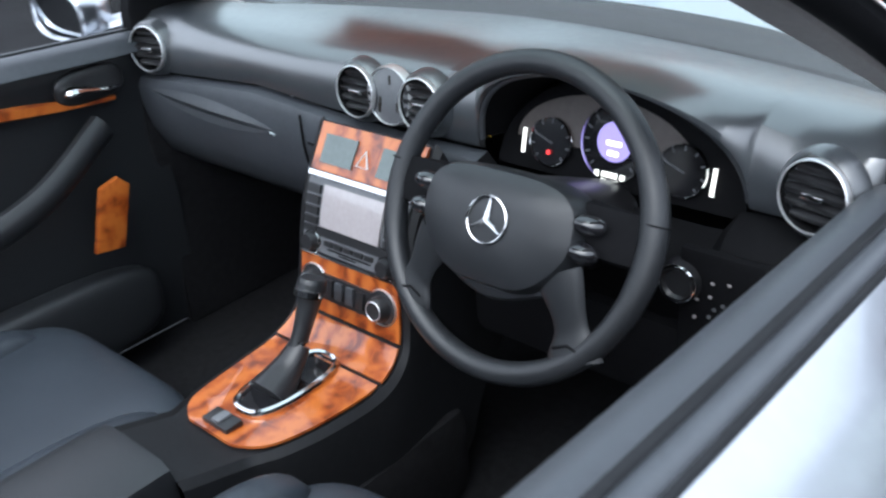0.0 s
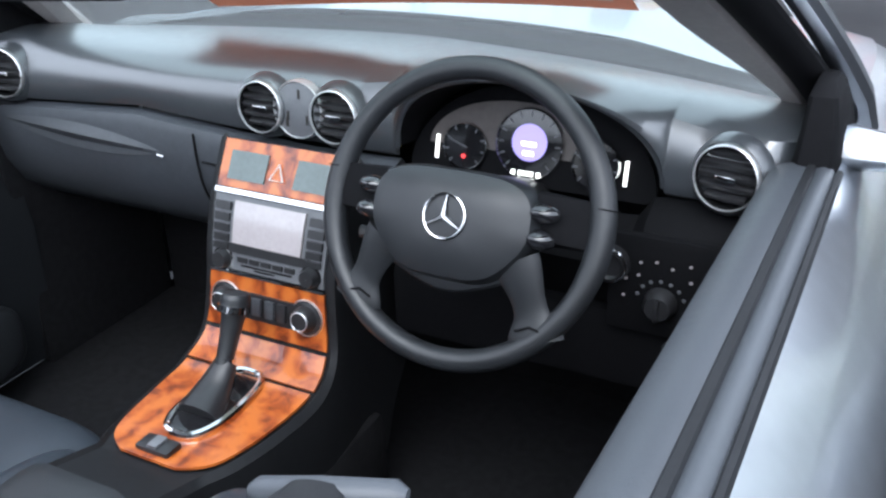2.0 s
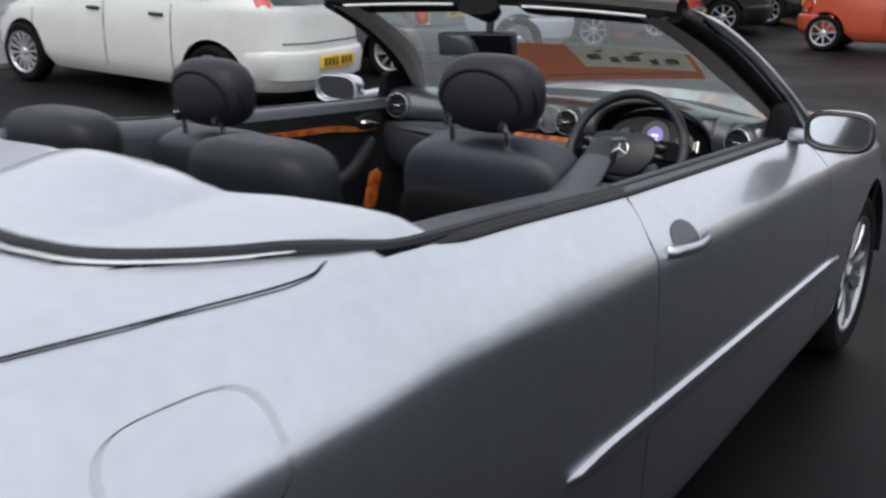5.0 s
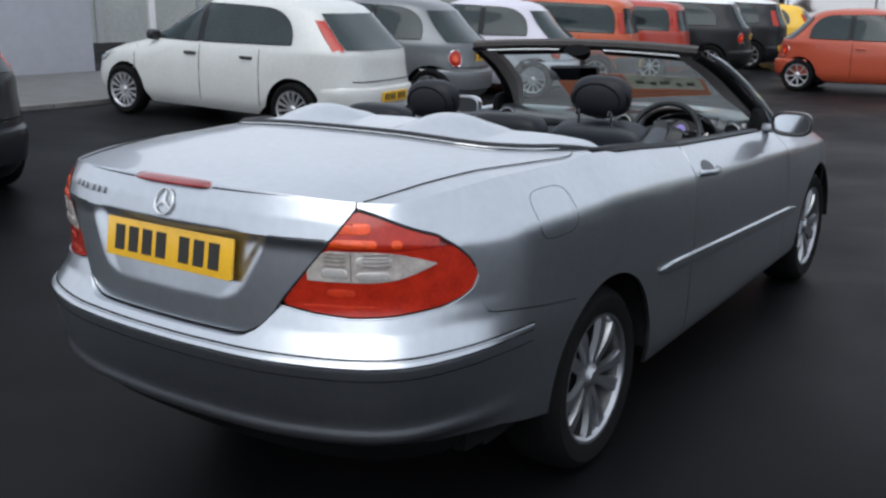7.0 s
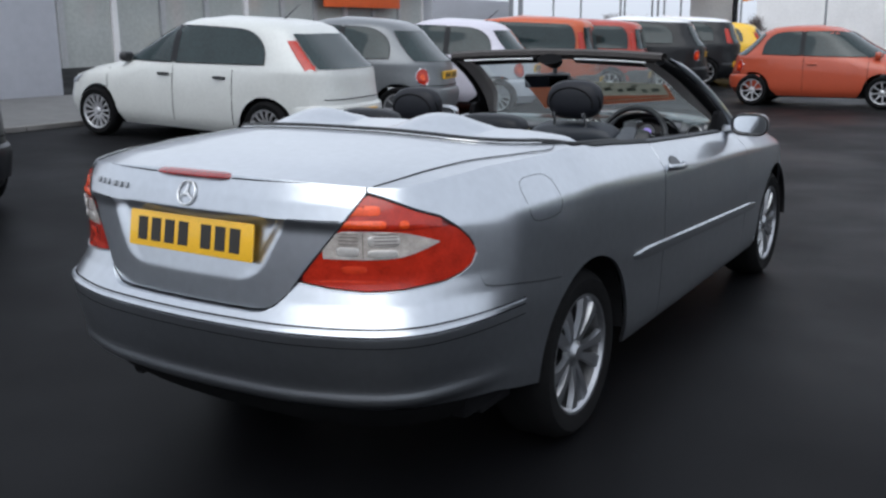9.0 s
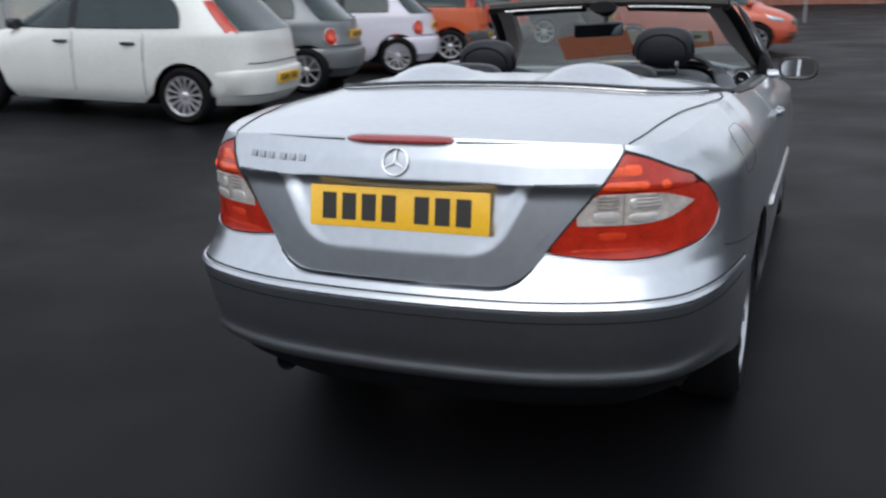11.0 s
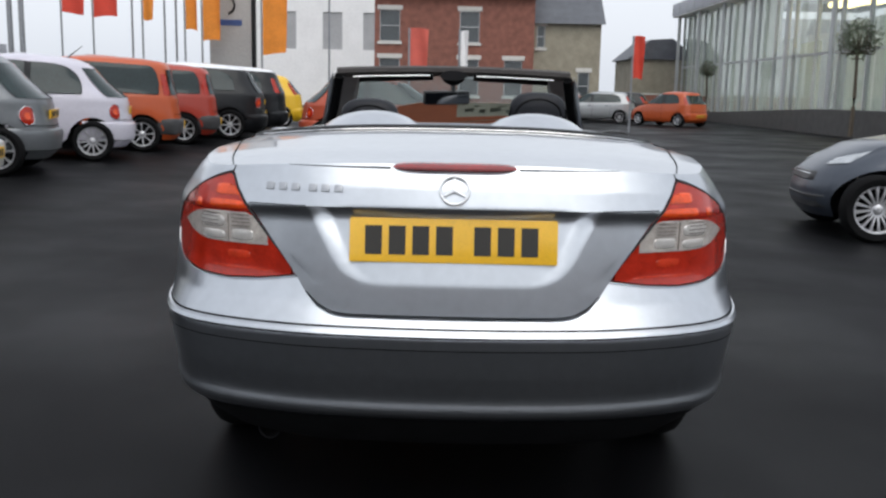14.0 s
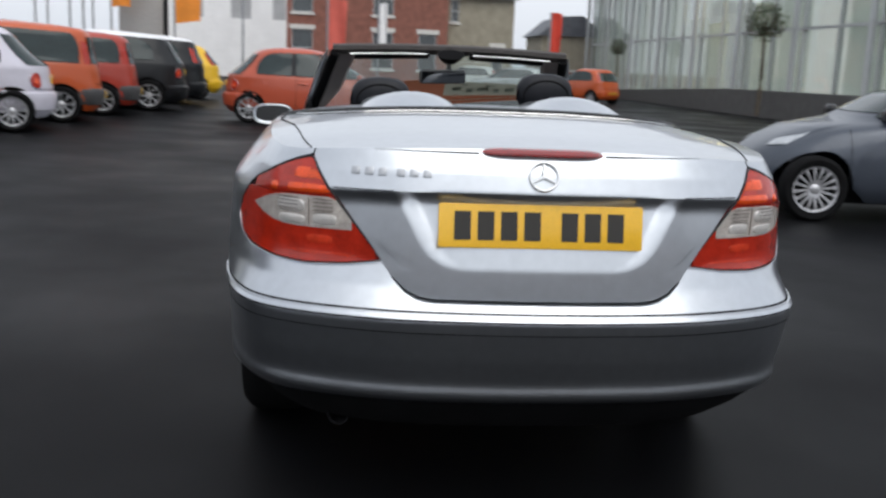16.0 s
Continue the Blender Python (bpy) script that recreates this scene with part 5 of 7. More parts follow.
def build_wheel():
    c = Vector((0.348, 2.775, 0.886))
    a = radians(25)
    N, U = Vector((0, -math.cos(a), math.sin(a))), Vector((0, math.sin(a), math.cos(a)))
    m = Matrix(((1, 0, 0, c.x), (0, U.y, N.y, c.y), (0, U.z, N.z, c.z), (0, 0, 0, 1)))
    sw = new("steering_wheel")
    sw.parent = car
    sw.matrix_local = m
    tagged(sw, "dark leather four-spoke steering wheel")
    R, r = 0.1775, 0.0145
    n = 72
    part("rim", Geo().grid(lambda i, j: ((R + (r + 0.0015 * smooth(0.9, 1.0, abs(math.cos(2 * math.pi * i / n)))) * math.cos(2 * math.pi * j / 14)) * math.cos(2 * math.pi * i / n), (R + r * math.cos(2 * math.pi * j / 14)) * math.sin(2 * math.pi * i / n), r * 1.05 * math.sin(2 * math.pi * j / 14)), n, 15, wrap=True), LEATHER, sw, "leather-bound rim")
    # airbag pad: straight top, full curved bottom
    out = [(0.109 * sq(math.cos(t), 0.55) * (1 - 0.16 * smooth(0, -0.9, math.sin(t))), (0.060 if math.sin(t) > 0 else 0.074) * sq(math.sin(t), 0.62 if math.sin(t) > 0 else 0.9) - 0.006) for t in np.linspace(0, 2 * math.pi, 65)[:-1]]
    pad = Geo()
    pad.grid(lambda i, j: (out[i][0] * (1.0, 1.0, 0.94, 0.72, 0.35, 0.001)[j], out[i][1] * (1.0, 1.0, 0.94, 0.72, 0.35, 0.001)[j], (-0.01, 0.020, 0.034, 0.044, 0.048, 0.049)[j]), 64, 6, wrap=True)
    part("airbag_pad", pad, LEATHER, sw, "smooth dark airbag pad")
    e = Matrix.Translation((0.002, -0.004, 0.050))
    ring = part("emblem_ring", Geo().tube([(0.0265 * math.cos(t), 0.0265 * math.sin(t), 0) for t in np.linspace(0, 2 * math.pi, 33)[:-1]], 0.0018, 8, closed=True).moved(e), CHROME, sw, "round chrome emblem")
    for k in range(3):
        t = math.pi / 2 + k * 2 * math.pi / 3
        part("emblem_bar", Geo().tube([(0, 0, 0.0015), (0.0255 * math.cos(t), 0.0255 * math.sin(t), 0)], [0.0038, 0.0008], 6).moved(e), CHROME, ring)
    for s in (1, -1):
        # upper arm with its glossy keys
        arm = Geo().grid(lambda i, j: (s * (0.10 + 0.066 * i / 6), (0.040 - 0.004 * i / 6, 0.036, 0.0, -0.018, -0.022)[j] + 0.004, (0.004, 0.016 - 0.009 * i / 6, 0.018 - 0.010 * i / 6, 0.014 - 0.008 * i / 6, 0.0)[j]), 7, 5, flip=s < 0)
        part("upper_spoke", arm, BLACKTRIM, sw)
        for z in (0.018, -0.012):
            part("wheel_key", Geo().grid(lambda i, j: (s * 0.112 + (0.022 - 0.002 * (z < 0)) * math.cos(2 * math.pi * i / 20) * math.cos(j * math.pi / 8), z + 0.0125 * math.sin(2 * math.pi * i / 20) * math.cos(j * math.pi / 8), 0.020 + 0.018 * math.sin(j * math.pi / 8)), 20, 5, wrap=True), GLOSS, sw, "glossy wheel key")
        # lower spoke sweeping to the rim
        ctr = curve([(s * 0.086, -0.040, 0.018), (s * 0.101, -0.070, 0.012), (s * 0.113, -0.100, 0.005), (s * 0.122, -0.130, 0.0)], 5)
        part("lower_spoke", Geo().tube(ctr, [0.030 - 0.009 * smooth(0, 8, k) + 0.014 * smooth(9, 15, k) for k in range(16)], 14, flat=0.34, up=(0, 0, 1)), LEATHER, sw)
        part("spoke_seam", Geo().tube([(s * 0.098, -0.122, 0.013), (s * 0.115, -0.114, 0.014), (s * 0.130, -0.118, 0.013)], 0.0016, 6), GAP, sw)
        part("rim_seam", Geo().tube([(s * (R + 1.03 * r * math.cos(t)), 0.034, 1.06 * r * math.sin(t)) for t in np.linspace(0, 2 * math.pi, 17)[:-1]], 0.0009, 5, closed=True, up=(0, 1, 0)), GAP, sw)
    part("lower_bridge", Geo().tube(curve([(-0.084, -0.050, 0.010), (0, -0.076, 0.012), (0.084, -0.050, 0.010)], 6), [0.018] * 13, 12, flat=0.5, up=(0, 0, 1)), LEATHER, sw)
    part("column", Geo().tube([c + N * 0.005, c - N * 0.08, c - N * 0.2], [0.05, 0.055, 0.06], 16), PLASTIC, car)
    for s, q in ((-1, 0.02), (1, 0.01), (-1, -0.045)):
        p0 = c - N * 0.05 + U * q
        part("column_stalk", Geo().tube([p0 + Vector((s * 0.05, 0, 0)), p0 + Vector((s * 0.11, -0.005, 0.002)), p0 + Vector((s * 0.155, -0.012, 0.004))], [0.006, 0.007, 0.009], 8), PLASTIC, car)


build_wheel()
CONS_Y = (2.905, 2.852, 2.826, 2.818, 2.798, 2.745, 2.66, 2.58, 2.53)
CONS_Z = (0.882, 0.800, 0.730, 0.690, 0.605, 0.568, 0.562, 0.564, 0.568)
CONS_W = (0.112, 0.106, 0.103, 0.104, 0.112, 0.118, 0.112, 0.098, 0.080)

CONS = np.array([tuple(p) for p in curve(list(zip(CONS_Y, CONS_Z, CONS_W)), 8)])
CONS_K = np.linspace(0, 8, len(CONS))


def cons(k):
    """Centre line of the console: y, z and half width at k from 0 (top of the stack) to 8."""
    return np.array([np.interp(k, CONS_K, CONS[:, q]) for q in range(3)])


def cons_pt(k, x, off=0.0):
    y, z = cons(k)[:2]
    a, b = cons(max(0, k - 0.15)), cons(min(8, k + 0.15))
    t = Vector((0, b[0] - a[0], b[1] - a[1])).normalized()
    n = Vector((0, t.z, -t.y))
    if n.y > 0 and n.z < 0:
        n = -n
    return Vector((x, y, z)) + n * off


def cons_plate(k0, k1, x0, x1, off, nk=8, nx=8, inset=0.004, round_end=0.0):
    def pt(i, j):
        a, b = min(max(i - 1, 0), nk - 1), min(max(j - 1, 0), nx - 1)
        k = k0 + (k1 - k0) * a / (nk - 1)
        w = cons(k)[2] * (1 - round_end * (a / (nk - 1)) ** 9)
        u = x0 + (x1 - x0) * b / (nx - 1)
        rim = i in (0, nk + 1) or j in (0, nx + 1)
        return cons_pt(k, u * w, off - (inset if rim else 0))
    return Geo().grid(pt, nk + 2, nx + 2, flip=True)


def build_console():
    con = part("centre_console", Geo(), TRIM, car, "centre console with burr walnut panels and automatic gear lever")

    def hull(i, j):
        k = 8.9 * i / 60
        y, z, w = cons(min(k, 8))
        p = cons_pt(min(k, 8), 0)
        if k > 8:
            p = Vector((0, 2.53 - 0.10 * (k - 8) / 0.9, 0.568 + 0.03 * (k - 8) / 0.9))
        xx = (-w - 0.026, -w - 0.022, -w - 0.015, -w - 0.005, -w, 0, w, w + 0.005, w + 0.015, w + 0.022, w + 0.026)[j]
        dz = (-0.35, -0.05, -0.006, 0.004, -0.002, -0.002, -0.002, 0.004, -0.006, -0.05, -0.35)[j]
        back = smooth(5, 2, k)
        return (xx, p.y + (0.10 if j in (0, 10) else 0.02 if j in (1, 9) else 0) * back, max(0.28, p.z + dz))
    part("console_body", Geo().grid(hull, 61, 11), CONSIDE, con, "black console sides")
    part("armrest", Geo().box((-0.085, 2.10, 0.50), (0.085, 2.44, 0.625), 0.03), LEATHER, con, "dark leather armrest")
    # stack: walnut panel with displays
    part("upper_walnut", cons_plate(0.05, 0.78, -0.98, 0.98, 0.006), WALNUT, con, "glossy burr walnut panel")
    for x0, x1 in ((-0.82, -0.20), (0.28, 0.85)):
        part("small_display", cons_plate(0.22, 0.66, x0, x1, 0.009), LCD, con, "grey-green display")
    pts = [cons_pt(0.58, -0.012, 0.0095), cons_pt(0.58, 0.012, 0.0095), cons_pt(0.34, 0.0, 0.0095)]
    part("hazard_mark", Geo().tube(pts, 0.0014, 6, closed=True), WHITE, con, "white warning triangle")
    part("bright_line", cons_plate(0.80, 0.88, -1.0, 1.0, 0.008, 3), CHROME, con)
    part("head_unit", cons_plate(0.90, 2.75, -0.99, 0.99, 0.004), GREYPANEL, con, "grey radio and navigation unit")
    # the screen's pale base colour carries the sky reflected in it
    part("grey_screen", cons_plate(0.98, 1.78, -0.60, 0.60, 0.009), SCREEN, con, "screen coloured pale for the reflected sky")
    part("screen_shade", cons_plate(1.80, 2.02, -0.74, 0.74, 0.007), PLASTIC, con)
    for s in (-1, 1):
        for q in range(5):
            part("unit_key", cons_plate(1.02 + 0.2 * q, 1.17 + 0.2 * q, s * 0.94 if s < 0 else 0.68, -0.68 if s < 0 else 0.94, 0.009, 3, 3), PLASTIC, con)
        m = Matrix.Translation(cons_pt(2.30, s * 0.080, 0.004)) @ Matrix.Rotation(radians(78), 4, "X")
        kn = part("unit_knob", Geo().lathe([(0.0005, 0.014), (0.012, 0.014), (0.0145, 0.008), (0.0155, 0.0)], 24, m), PLASTIC, con)
        part("knob_ring", Geo().lathe([(0.0155, 0.0), (0.0175, 0.004), (0.019, 0.0)], 24, m), CHROME, kn)
    for q in range(5):
        part("unit_key", cons_plate(2.12, 2.30, -0.5 + 0.21 * q, -0.34 + 0.21 * q, 0.008, 3, 3), PLASTIC, con)
    part("disc_slot", cons_plate(2.44, 2.50, -0.45, 0.45, 0.0055, 3), GAP, con)
    part("slot_mark", cons_plate(2.58, 2.64, -0.22, 0.14, 0.0055, 3), GAP, con)
    part("bright_line", cons_plate(2.80, 2.88, -1.0, 1.0, 0.008, 3), CHROME, con)
    # climate panel with two knobs
    part("climate_walnut", cons_plate(2.90, 3.93, -1.0, 1.0, 0.006), WALNUT, con, "glossy burr walnut panel")
    part("climate_pod", cons_plate(3.22, 3.66, -0.60, 0.60, 0.010), PLASTIC, con, "black climate control strip")
    for x in (-0.074, 0.074):
        m = Matrix.Translation(cons_pt(3.42, x, 0.006)) @ Matrix.Rotation(radians(80), 4, "X")
        kn = part("climate_knob", Geo().lathe([(0.0005, 0.020), (0.015, 0.020), (0.018, 0.016), (0.020, 0.004), (0.026, 0.002), (0.028, -0.004)], 28, m), PLASTIC, con)
        part("knob_ring", Geo().lathe([(0.0268, 0.002), (0.0278, 0.0036), (0.0290, 0.0), (0.0295, -0.004)], 28, m), SATIN, kn)
        part("knob_ring", Geo().lathe([(0.0135, 0.0203), (0.0142, 0.0209), (0.0150, 0.0200)], 28, m), SATIN, kn)
    for x in (-0.034, -0.012, 0.012, 0.034):
        part("climate_key", Geo().box((x - 0.008, -0.014, 0.0), (x + 0.008, 0.014, 0.006), 0.002).moved(Matrix.Translation(cons_pt(3.42, 0, 0.010)) @ Matrix.Rotation(radians(80), 4, "X")), TRIM if abs(x) < 0.02 else PLASTIC, con)
    # ashtray lid and gear lever panel
    part("ashtray_lid", cons_plate(4.03, 4.93, -0.99, 0.99, 0.006), WALNUT, con, "glossy burr walnut ashtray lid")
    part("lever_panel", cons_plate(5.02, 7.95, -0.97, 0.97, 0.006, 26, 10, round_end=0.40), WALNUT, con, "glossy burr walnut panel round the gear lever")
    loop = [(0.040 * sq(math.cos(t), 0.7), 2.672 + 0.082 * sq(math.sin(t), 0.75), 0.573) for t in np.linspace(0, 2 * math.pi, 41)[:-1]]
    part("lever_frame", Geo().tube(loop, 0.006, 8, closed=True), CHROME, con, "chrome frame of the gear lever")
    part("lever_gate", Geo().prism([(x * 0.96, y) for x, y, z in loop], 0.006, Matrix.Translation((0, 0, 0.567))), GLOSS, con)
    part("lever_gaiter", Geo().tube(curve([(0, 2.635, 0.572), (-0.002, 2.675, 0.592), (0, 2.705, 0.620)], 5), [0.036 - 0.0018 * k for k in range(11)], 14, flat=0.8), PLASTIC, con, "black sleeve of the gear lever")
    lever = part("gear_lever", Geo().tube(curve([(0, 2.690, 0.605), (0, 2.715, 0.645), (0, 2.738, 0.690), (0, 2.746, 0.712)], 5), [0.013, 0.013, 0.013, 0.013, 0.0135, 0.014, 0.0145, 0.0155, 0.0165, 0.018, 0.020, 0.022, 0.022, 0.0215, 0.021, 0.018], 16), LEATHER, con, "leather gear lever with a chrome ring")
    part("lever_ring", Geo().tube([(0, 2.733, 0.688), (0, 2.737, 0.697)], 0.0225, 18), CHROME, lever)
    part("lever_ring", Geo().tube([(0, 2.704, 0.622), (0, 2.706, 0.627)], 0.0145, 18), CHROME, lever)
    part("console_switch", Geo().box((-0.030, 2.542, 0.568), (0.026, 2.572, 0.580), 0.004), PLASTIC, con, "dark rocker switch")
    part("switch_cap", Geo().box((-0.010, 2.545, 0.578), (0.006, 2.569, 0.584), 0.002), GREYPANEL, con)


build_console()


def cushion(lo, hi, r, n=10):
    """A padded block with well-rounded edges."""
    g = Geo()
    c = [(a + b) / 2 for a, b in zip(lo, hi)]
    h = [(b - a) / 2 for a, b in zip(lo, hi)]
    e = r

    def pt(i, j):
        u, v = 2 * math.pi * i / (4 * n), -math.pi / 2 + math.pi * j / (2 * n)
        x, y, z = sq(math.cos(u), e) * sq(math.cos(v), e), sq(math.sin(u), e) * sq(math.cos(v), e), sq(math.sin(v), e)
        return (c[0] + h[0] * x, c[1] + h[1] * y, c[2] + h[2] * z)
    return g.grid(pt, 4 * n, 2 * n + 1, wrap=True)


def build_seats():
    for sx in (0.37, -0.37):
        dy, dh = (0.066, 0) if sx > 0 else (-0.085, -0.04)
        front = 2.55 if sx > 0 else 2.70
        wide = 0.0 if sx > 0 else 0.035
        seat = new("front_seat")
        seat.matrix_local = Matrix.Translation((0, dy, dh))
        seat.parent = car
        tagged(seat, "dark leather front seat with headrest")
        lean = Matrix.Translation((sx, 2.06, 0.52)) @ Matrix.Rotation(radians(14), 4, "X")
        part("seat_cushion", cushion((sx - 0.235, 2.05, 0.38), (sx + 0.235 + wide, front, 0.58), 0.45 if sx > 0 else 0.36), HIDE_SKYLIT, seat)
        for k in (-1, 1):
            part("side_bolster", cushion((sx + k * 0.195 - 0.05 + wide, 2.08, 0.42), (sx + k * 0.195 + 0.05 + wide, front - 0.06, 0.61), 0.6), HIDE_SKYLIT, seat)
            part("back_bolster", cushion((k * 0.19 - 0.06, -0.02, 0.02), (k * 0.19 + 0.06, 0.15, 0.42), 0.6).moved(lean), HIDE_SHADED, seat)
        part("backrest", cushion((-0.235, -0.085, -0.05), (0.235, 0.075, 0.540), 0.42).moved(lean), HIDE_TOPLIT, seat, "smooth leather backrest")
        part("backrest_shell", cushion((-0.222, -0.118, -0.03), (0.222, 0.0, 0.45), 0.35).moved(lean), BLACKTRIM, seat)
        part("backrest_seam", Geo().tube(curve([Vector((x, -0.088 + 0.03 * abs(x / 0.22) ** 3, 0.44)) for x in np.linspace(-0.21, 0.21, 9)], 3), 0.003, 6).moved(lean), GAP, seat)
        head = part("headrest", cushion((sx - 0.126 + 0.008, 1.858, 1.060), (sx + 0.126 + 0.008, 1.992, 1.232), 0.76), HIDE_DEEP_SHADE, seat, "padded dark leather headrest")
        part("headrest_seam", Geo().tube([(sx + 0.008 + 0.127 * math.cos(a), 1.905 - 0.02 * math.sin(a), 1.13 + 0.086 * math.sin(a)) for a in np.linspace(-0.2, math.pi + 0.2, 24)], 0.004, 6), GAP, head)
        arch = []
        for a in np.linspace(-0.25, math.pi + 0.25, 26):
            px, pz = 0.80 * math.cos(a), -0.16 + 0.80 * math.sin(a)
            py = max(0.0, 1 - abs(px) ** 2.63 - abs(pz) ** 2.63) ** (1 / 2.63)
            arch.append((sx + 0.008 + 0.126 * px, 1.925 - 0.067 * py, 1.146 + 0.086 * pz))
        part("pad_seam", Geo().tube(arch, 0.0045, 6), GAP, head)
        for k in (-1, 1):
            part("headrest_post", Geo().tube([(sx - 0.006 + k * 0.073, 1.900, 1.02), (sx - 0.004 + k * 0.073, 1.892, 1.105)], 0.0065, 10), CHROME, seat, "chrome headrest post")
            part("post_collar", Geo().tube([(sx - 0.006 + k * 0.073, 1.880, 1.074), (sx - 0.004 + k * 0.073, 1.880, 1.094)], 0.011, 10), CHROME, seat)
    # rear seats
    for sx in (0.30, -0.30):
        rear = new("rear_seat")
        rear.parent = car
        tagged(rear, "dark leather rear seat")
        part("seat_cushion", cushion((sx - 0.25, 1.40, 0.42), (sx + 0.25, 1.86, 0.60), 0.5), HIDE_DEEP_SHADE, rear)
        part("backrest", cushion((sx - 0.245, 1.27, 0.50), (sx + 0.245, 1.42, 1.02), 0.5), HIDE_SHADED, rear)
        part("rear_headrest", cushion((sx - 0.155, 1.30, 0.98), (sx + 0.155, 1.44, 1.13), 0.6), HIDE_SHADED, rear, "low rounded rear headrest")
    part("seat_bridge", cushion((-0.60, 1.15, 0.80), (0.60, 1.36, 1.045), 0.4), HIDE_SHADED, car)


build_seats()


def build_cabin():
    # carpet, tunnel, bulkheads
    part("carpet", Geo().box((-0.735, 1.30, 0.266), (0.735, 3.40, 0.285), 0.004), CARPET, car, "black carpet")
    part("bulkhead", Geo().box((-0.70, 3.30, 0.28), (0.70, 3.40, 0.90), 0.01), CARPET, car)
    part("rear_bulkhead", Geo().box((-0.68, 1.13, 0.28), (0.68, 1.22, 1.0), 0.01), CARPET, car)
    part("tunnel", Geo().box((-0.15, 1.3, 0.28), (0.15, 2.9, 0.46), 0.04), CARPET, car)
    for s in (1, -1):
        yy = np.linspace(1.93, 2.96, 30)

        def card(i, j):
            y = yy[i]
            b = belt_z(y)
            return (s * (0.742, 0.737, 0.725, 0.708, 0.692, 0.690, 0.70, 0.71, 0.69, 0.70, 0.715)[j], y, (b - 0.02, b - 0.002, b + 0.004, b - 0.004, b - 0.03, b - 0.055, b - 0.085, 0.72, 0.60, 0.45, 0.30)[j])
        dc = part("door_card", Geo().grid(card, 30, 11, flip=s > 0), LEATHER, car, "dark leather door lining with walnut strip")
        part("door_top", Geo().grid(lambda i, j: (s * (0.742, 0.730, 0.700, 0.675, 0.664)[j], yy[i], belt_z(yy[i]) + (-0.008, 0.004, 0.006, -0.002, -0.026)[j]), 30, 5, flip=s > 0), FEEDER, dc, "grey soft door top", 80)
        wy = np.linspace(2.0, 2.87, 24)
        part("walnut_strip", Geo().grid(lambda i, j: (s * (0.692, 0.682, 0.682, 0.692)[j], wy[i], belt_z(wy[i]) - 0.085 + (0.012, 0.008, -0.008, -0.012)[j] * (1 - 0.6 * smooth(2.7, 2.87, wy[i])) - 0.02 * smooth(2.6, 2.87, wy[i])), 24, 4, flip=s < 0), WALNUT, dc, "burr walnut strip")
        part("handle_bowl", cushion((s * 0.685 - 0.012, 2.755, 0.840), (s * 0.685 + 0.012, 2.895, 0.905), 0.7), PLASTIC, dc)
        if s < 0:
            part("inner_handle", Geo().tube(curve([(s * 0.672, 2.768, 0.872), (s * 0.658, 2.80, 0.872), (s * 0.656, 2.84, 0.864), (s * 0.670, 2.875, 0.860)], 5), [0.010, 0.016, 0.0175, 0.0165, 0.013] + [0.0095 - 0.0004 * k for k in range(11)], 10, flat=0.7), CHROME, dc, "chrome inner door handle")
        part("door_pull", Geo().tube(curve([(s * 0.66, 2.20, 0.66), (s * 0.625, 2.45, 0.67), (s * 0.63, 2.65, 0.71), (s * 0.665, 2.82, 0.795)], 6), 0.022, 10, flat=1.3), LEATHER, dc, "curved leather door pull")
        part("door_pocket", cushion((s * 0.66 - 0.04, 2.05, 0.34), (s * 0.66 + 0.04, 2.85, 0.52), 0.5), LEATHER, dc)
        part("speaker_walnut", Geo().prism([(-0.04, -0.06), (0.02, -0.07), (0.06, 0.05), (0.04, 0.07), (0.0, 0.06)], 0.012, Matrix.Translation((s * 0.635, 2.765, 0.635)) @ Matrix.Rotation(radians(90), 4, "Y") @ Matrix.Rotation(radians(90), 4, "Z"), 0.004) if s < 0 else Geo().box((0.66, 2.7, 0.55), (0.67, 2.8, 0.6)), WALNUT, dc, "walnut panel low on the door")
        part("kick_panel", Geo().box((s * 0.72 - 0.03, 2.93, 0.286), (s * 0.72 + 0.02, 3.30, 0.92), 0.01), CARPET, car)
        # lining behind the doors and the belt feeder
        qy = np.linspace(1.30, 1.96, 24)
        part("side_lining", Geo().grid(lambda i, j: (s * (0.735, 0.715, 0.66, 0.615, 0.600, 0.61, 0.62)[j], qy[i], belt_z(qy[i]) + (-0.012, 0.004, 0.004, -0.008, -0.035, -0.20, -0.7)[j]), 24, 7, flip=s > 0), LINING, car, "grey leather side lining", 80)
        if s > 0:
            way = curve([(0.668, 1.66, 0.968), (0.660, 1.82, 0.982), (0.632, 1.98, 1.012), (0.598, 2.09, 1.034), (0.584, 2.145, 1.043)], 6)
            wide = [lerp(k, (0, 6, 12, 18, 22, 24), (0.046, 0.044, 0.036, 0.029, 0.027, 0.016)) for k in range(25)]
            arm = part("belt_feeder", Geo().tube(way[:15], wide[:15], 14, flat=0.42), LINING, car, "dark grey padded seat belt feeder arm", 60)
            part("feeder_tip", Geo().tube(way[14:], [0.92 * w for w in wide[14:]], 14, flat=0.42), CONSIDE, arm, "black tip of the feeder arm", 60)
            part("feeder_bar", Geo().tube([(0.548, 2.136, 1.035), (0.553, 2.138, 1.036), (0.585, 2.147, 1.040), (0.622, 2.157, 1.044), (0.628, 2.158, 1.044)], [0.004, 0.0080, 0.0085, 0.0080, 0.004], 12, flat=0.85), FEEDER, car, "grey bar at the tip of the belt feeder")
            part("belt_strap", Geo().grid(lambda i, j: ((0.628, 0.622)[j] - 0.01 * (i / 9), 1.72 + 0.42 * i / 9, 0.955 + 0.055 * (i / 9) + (0.014, -0.022)[j]), 10, 2), SEAL, car)
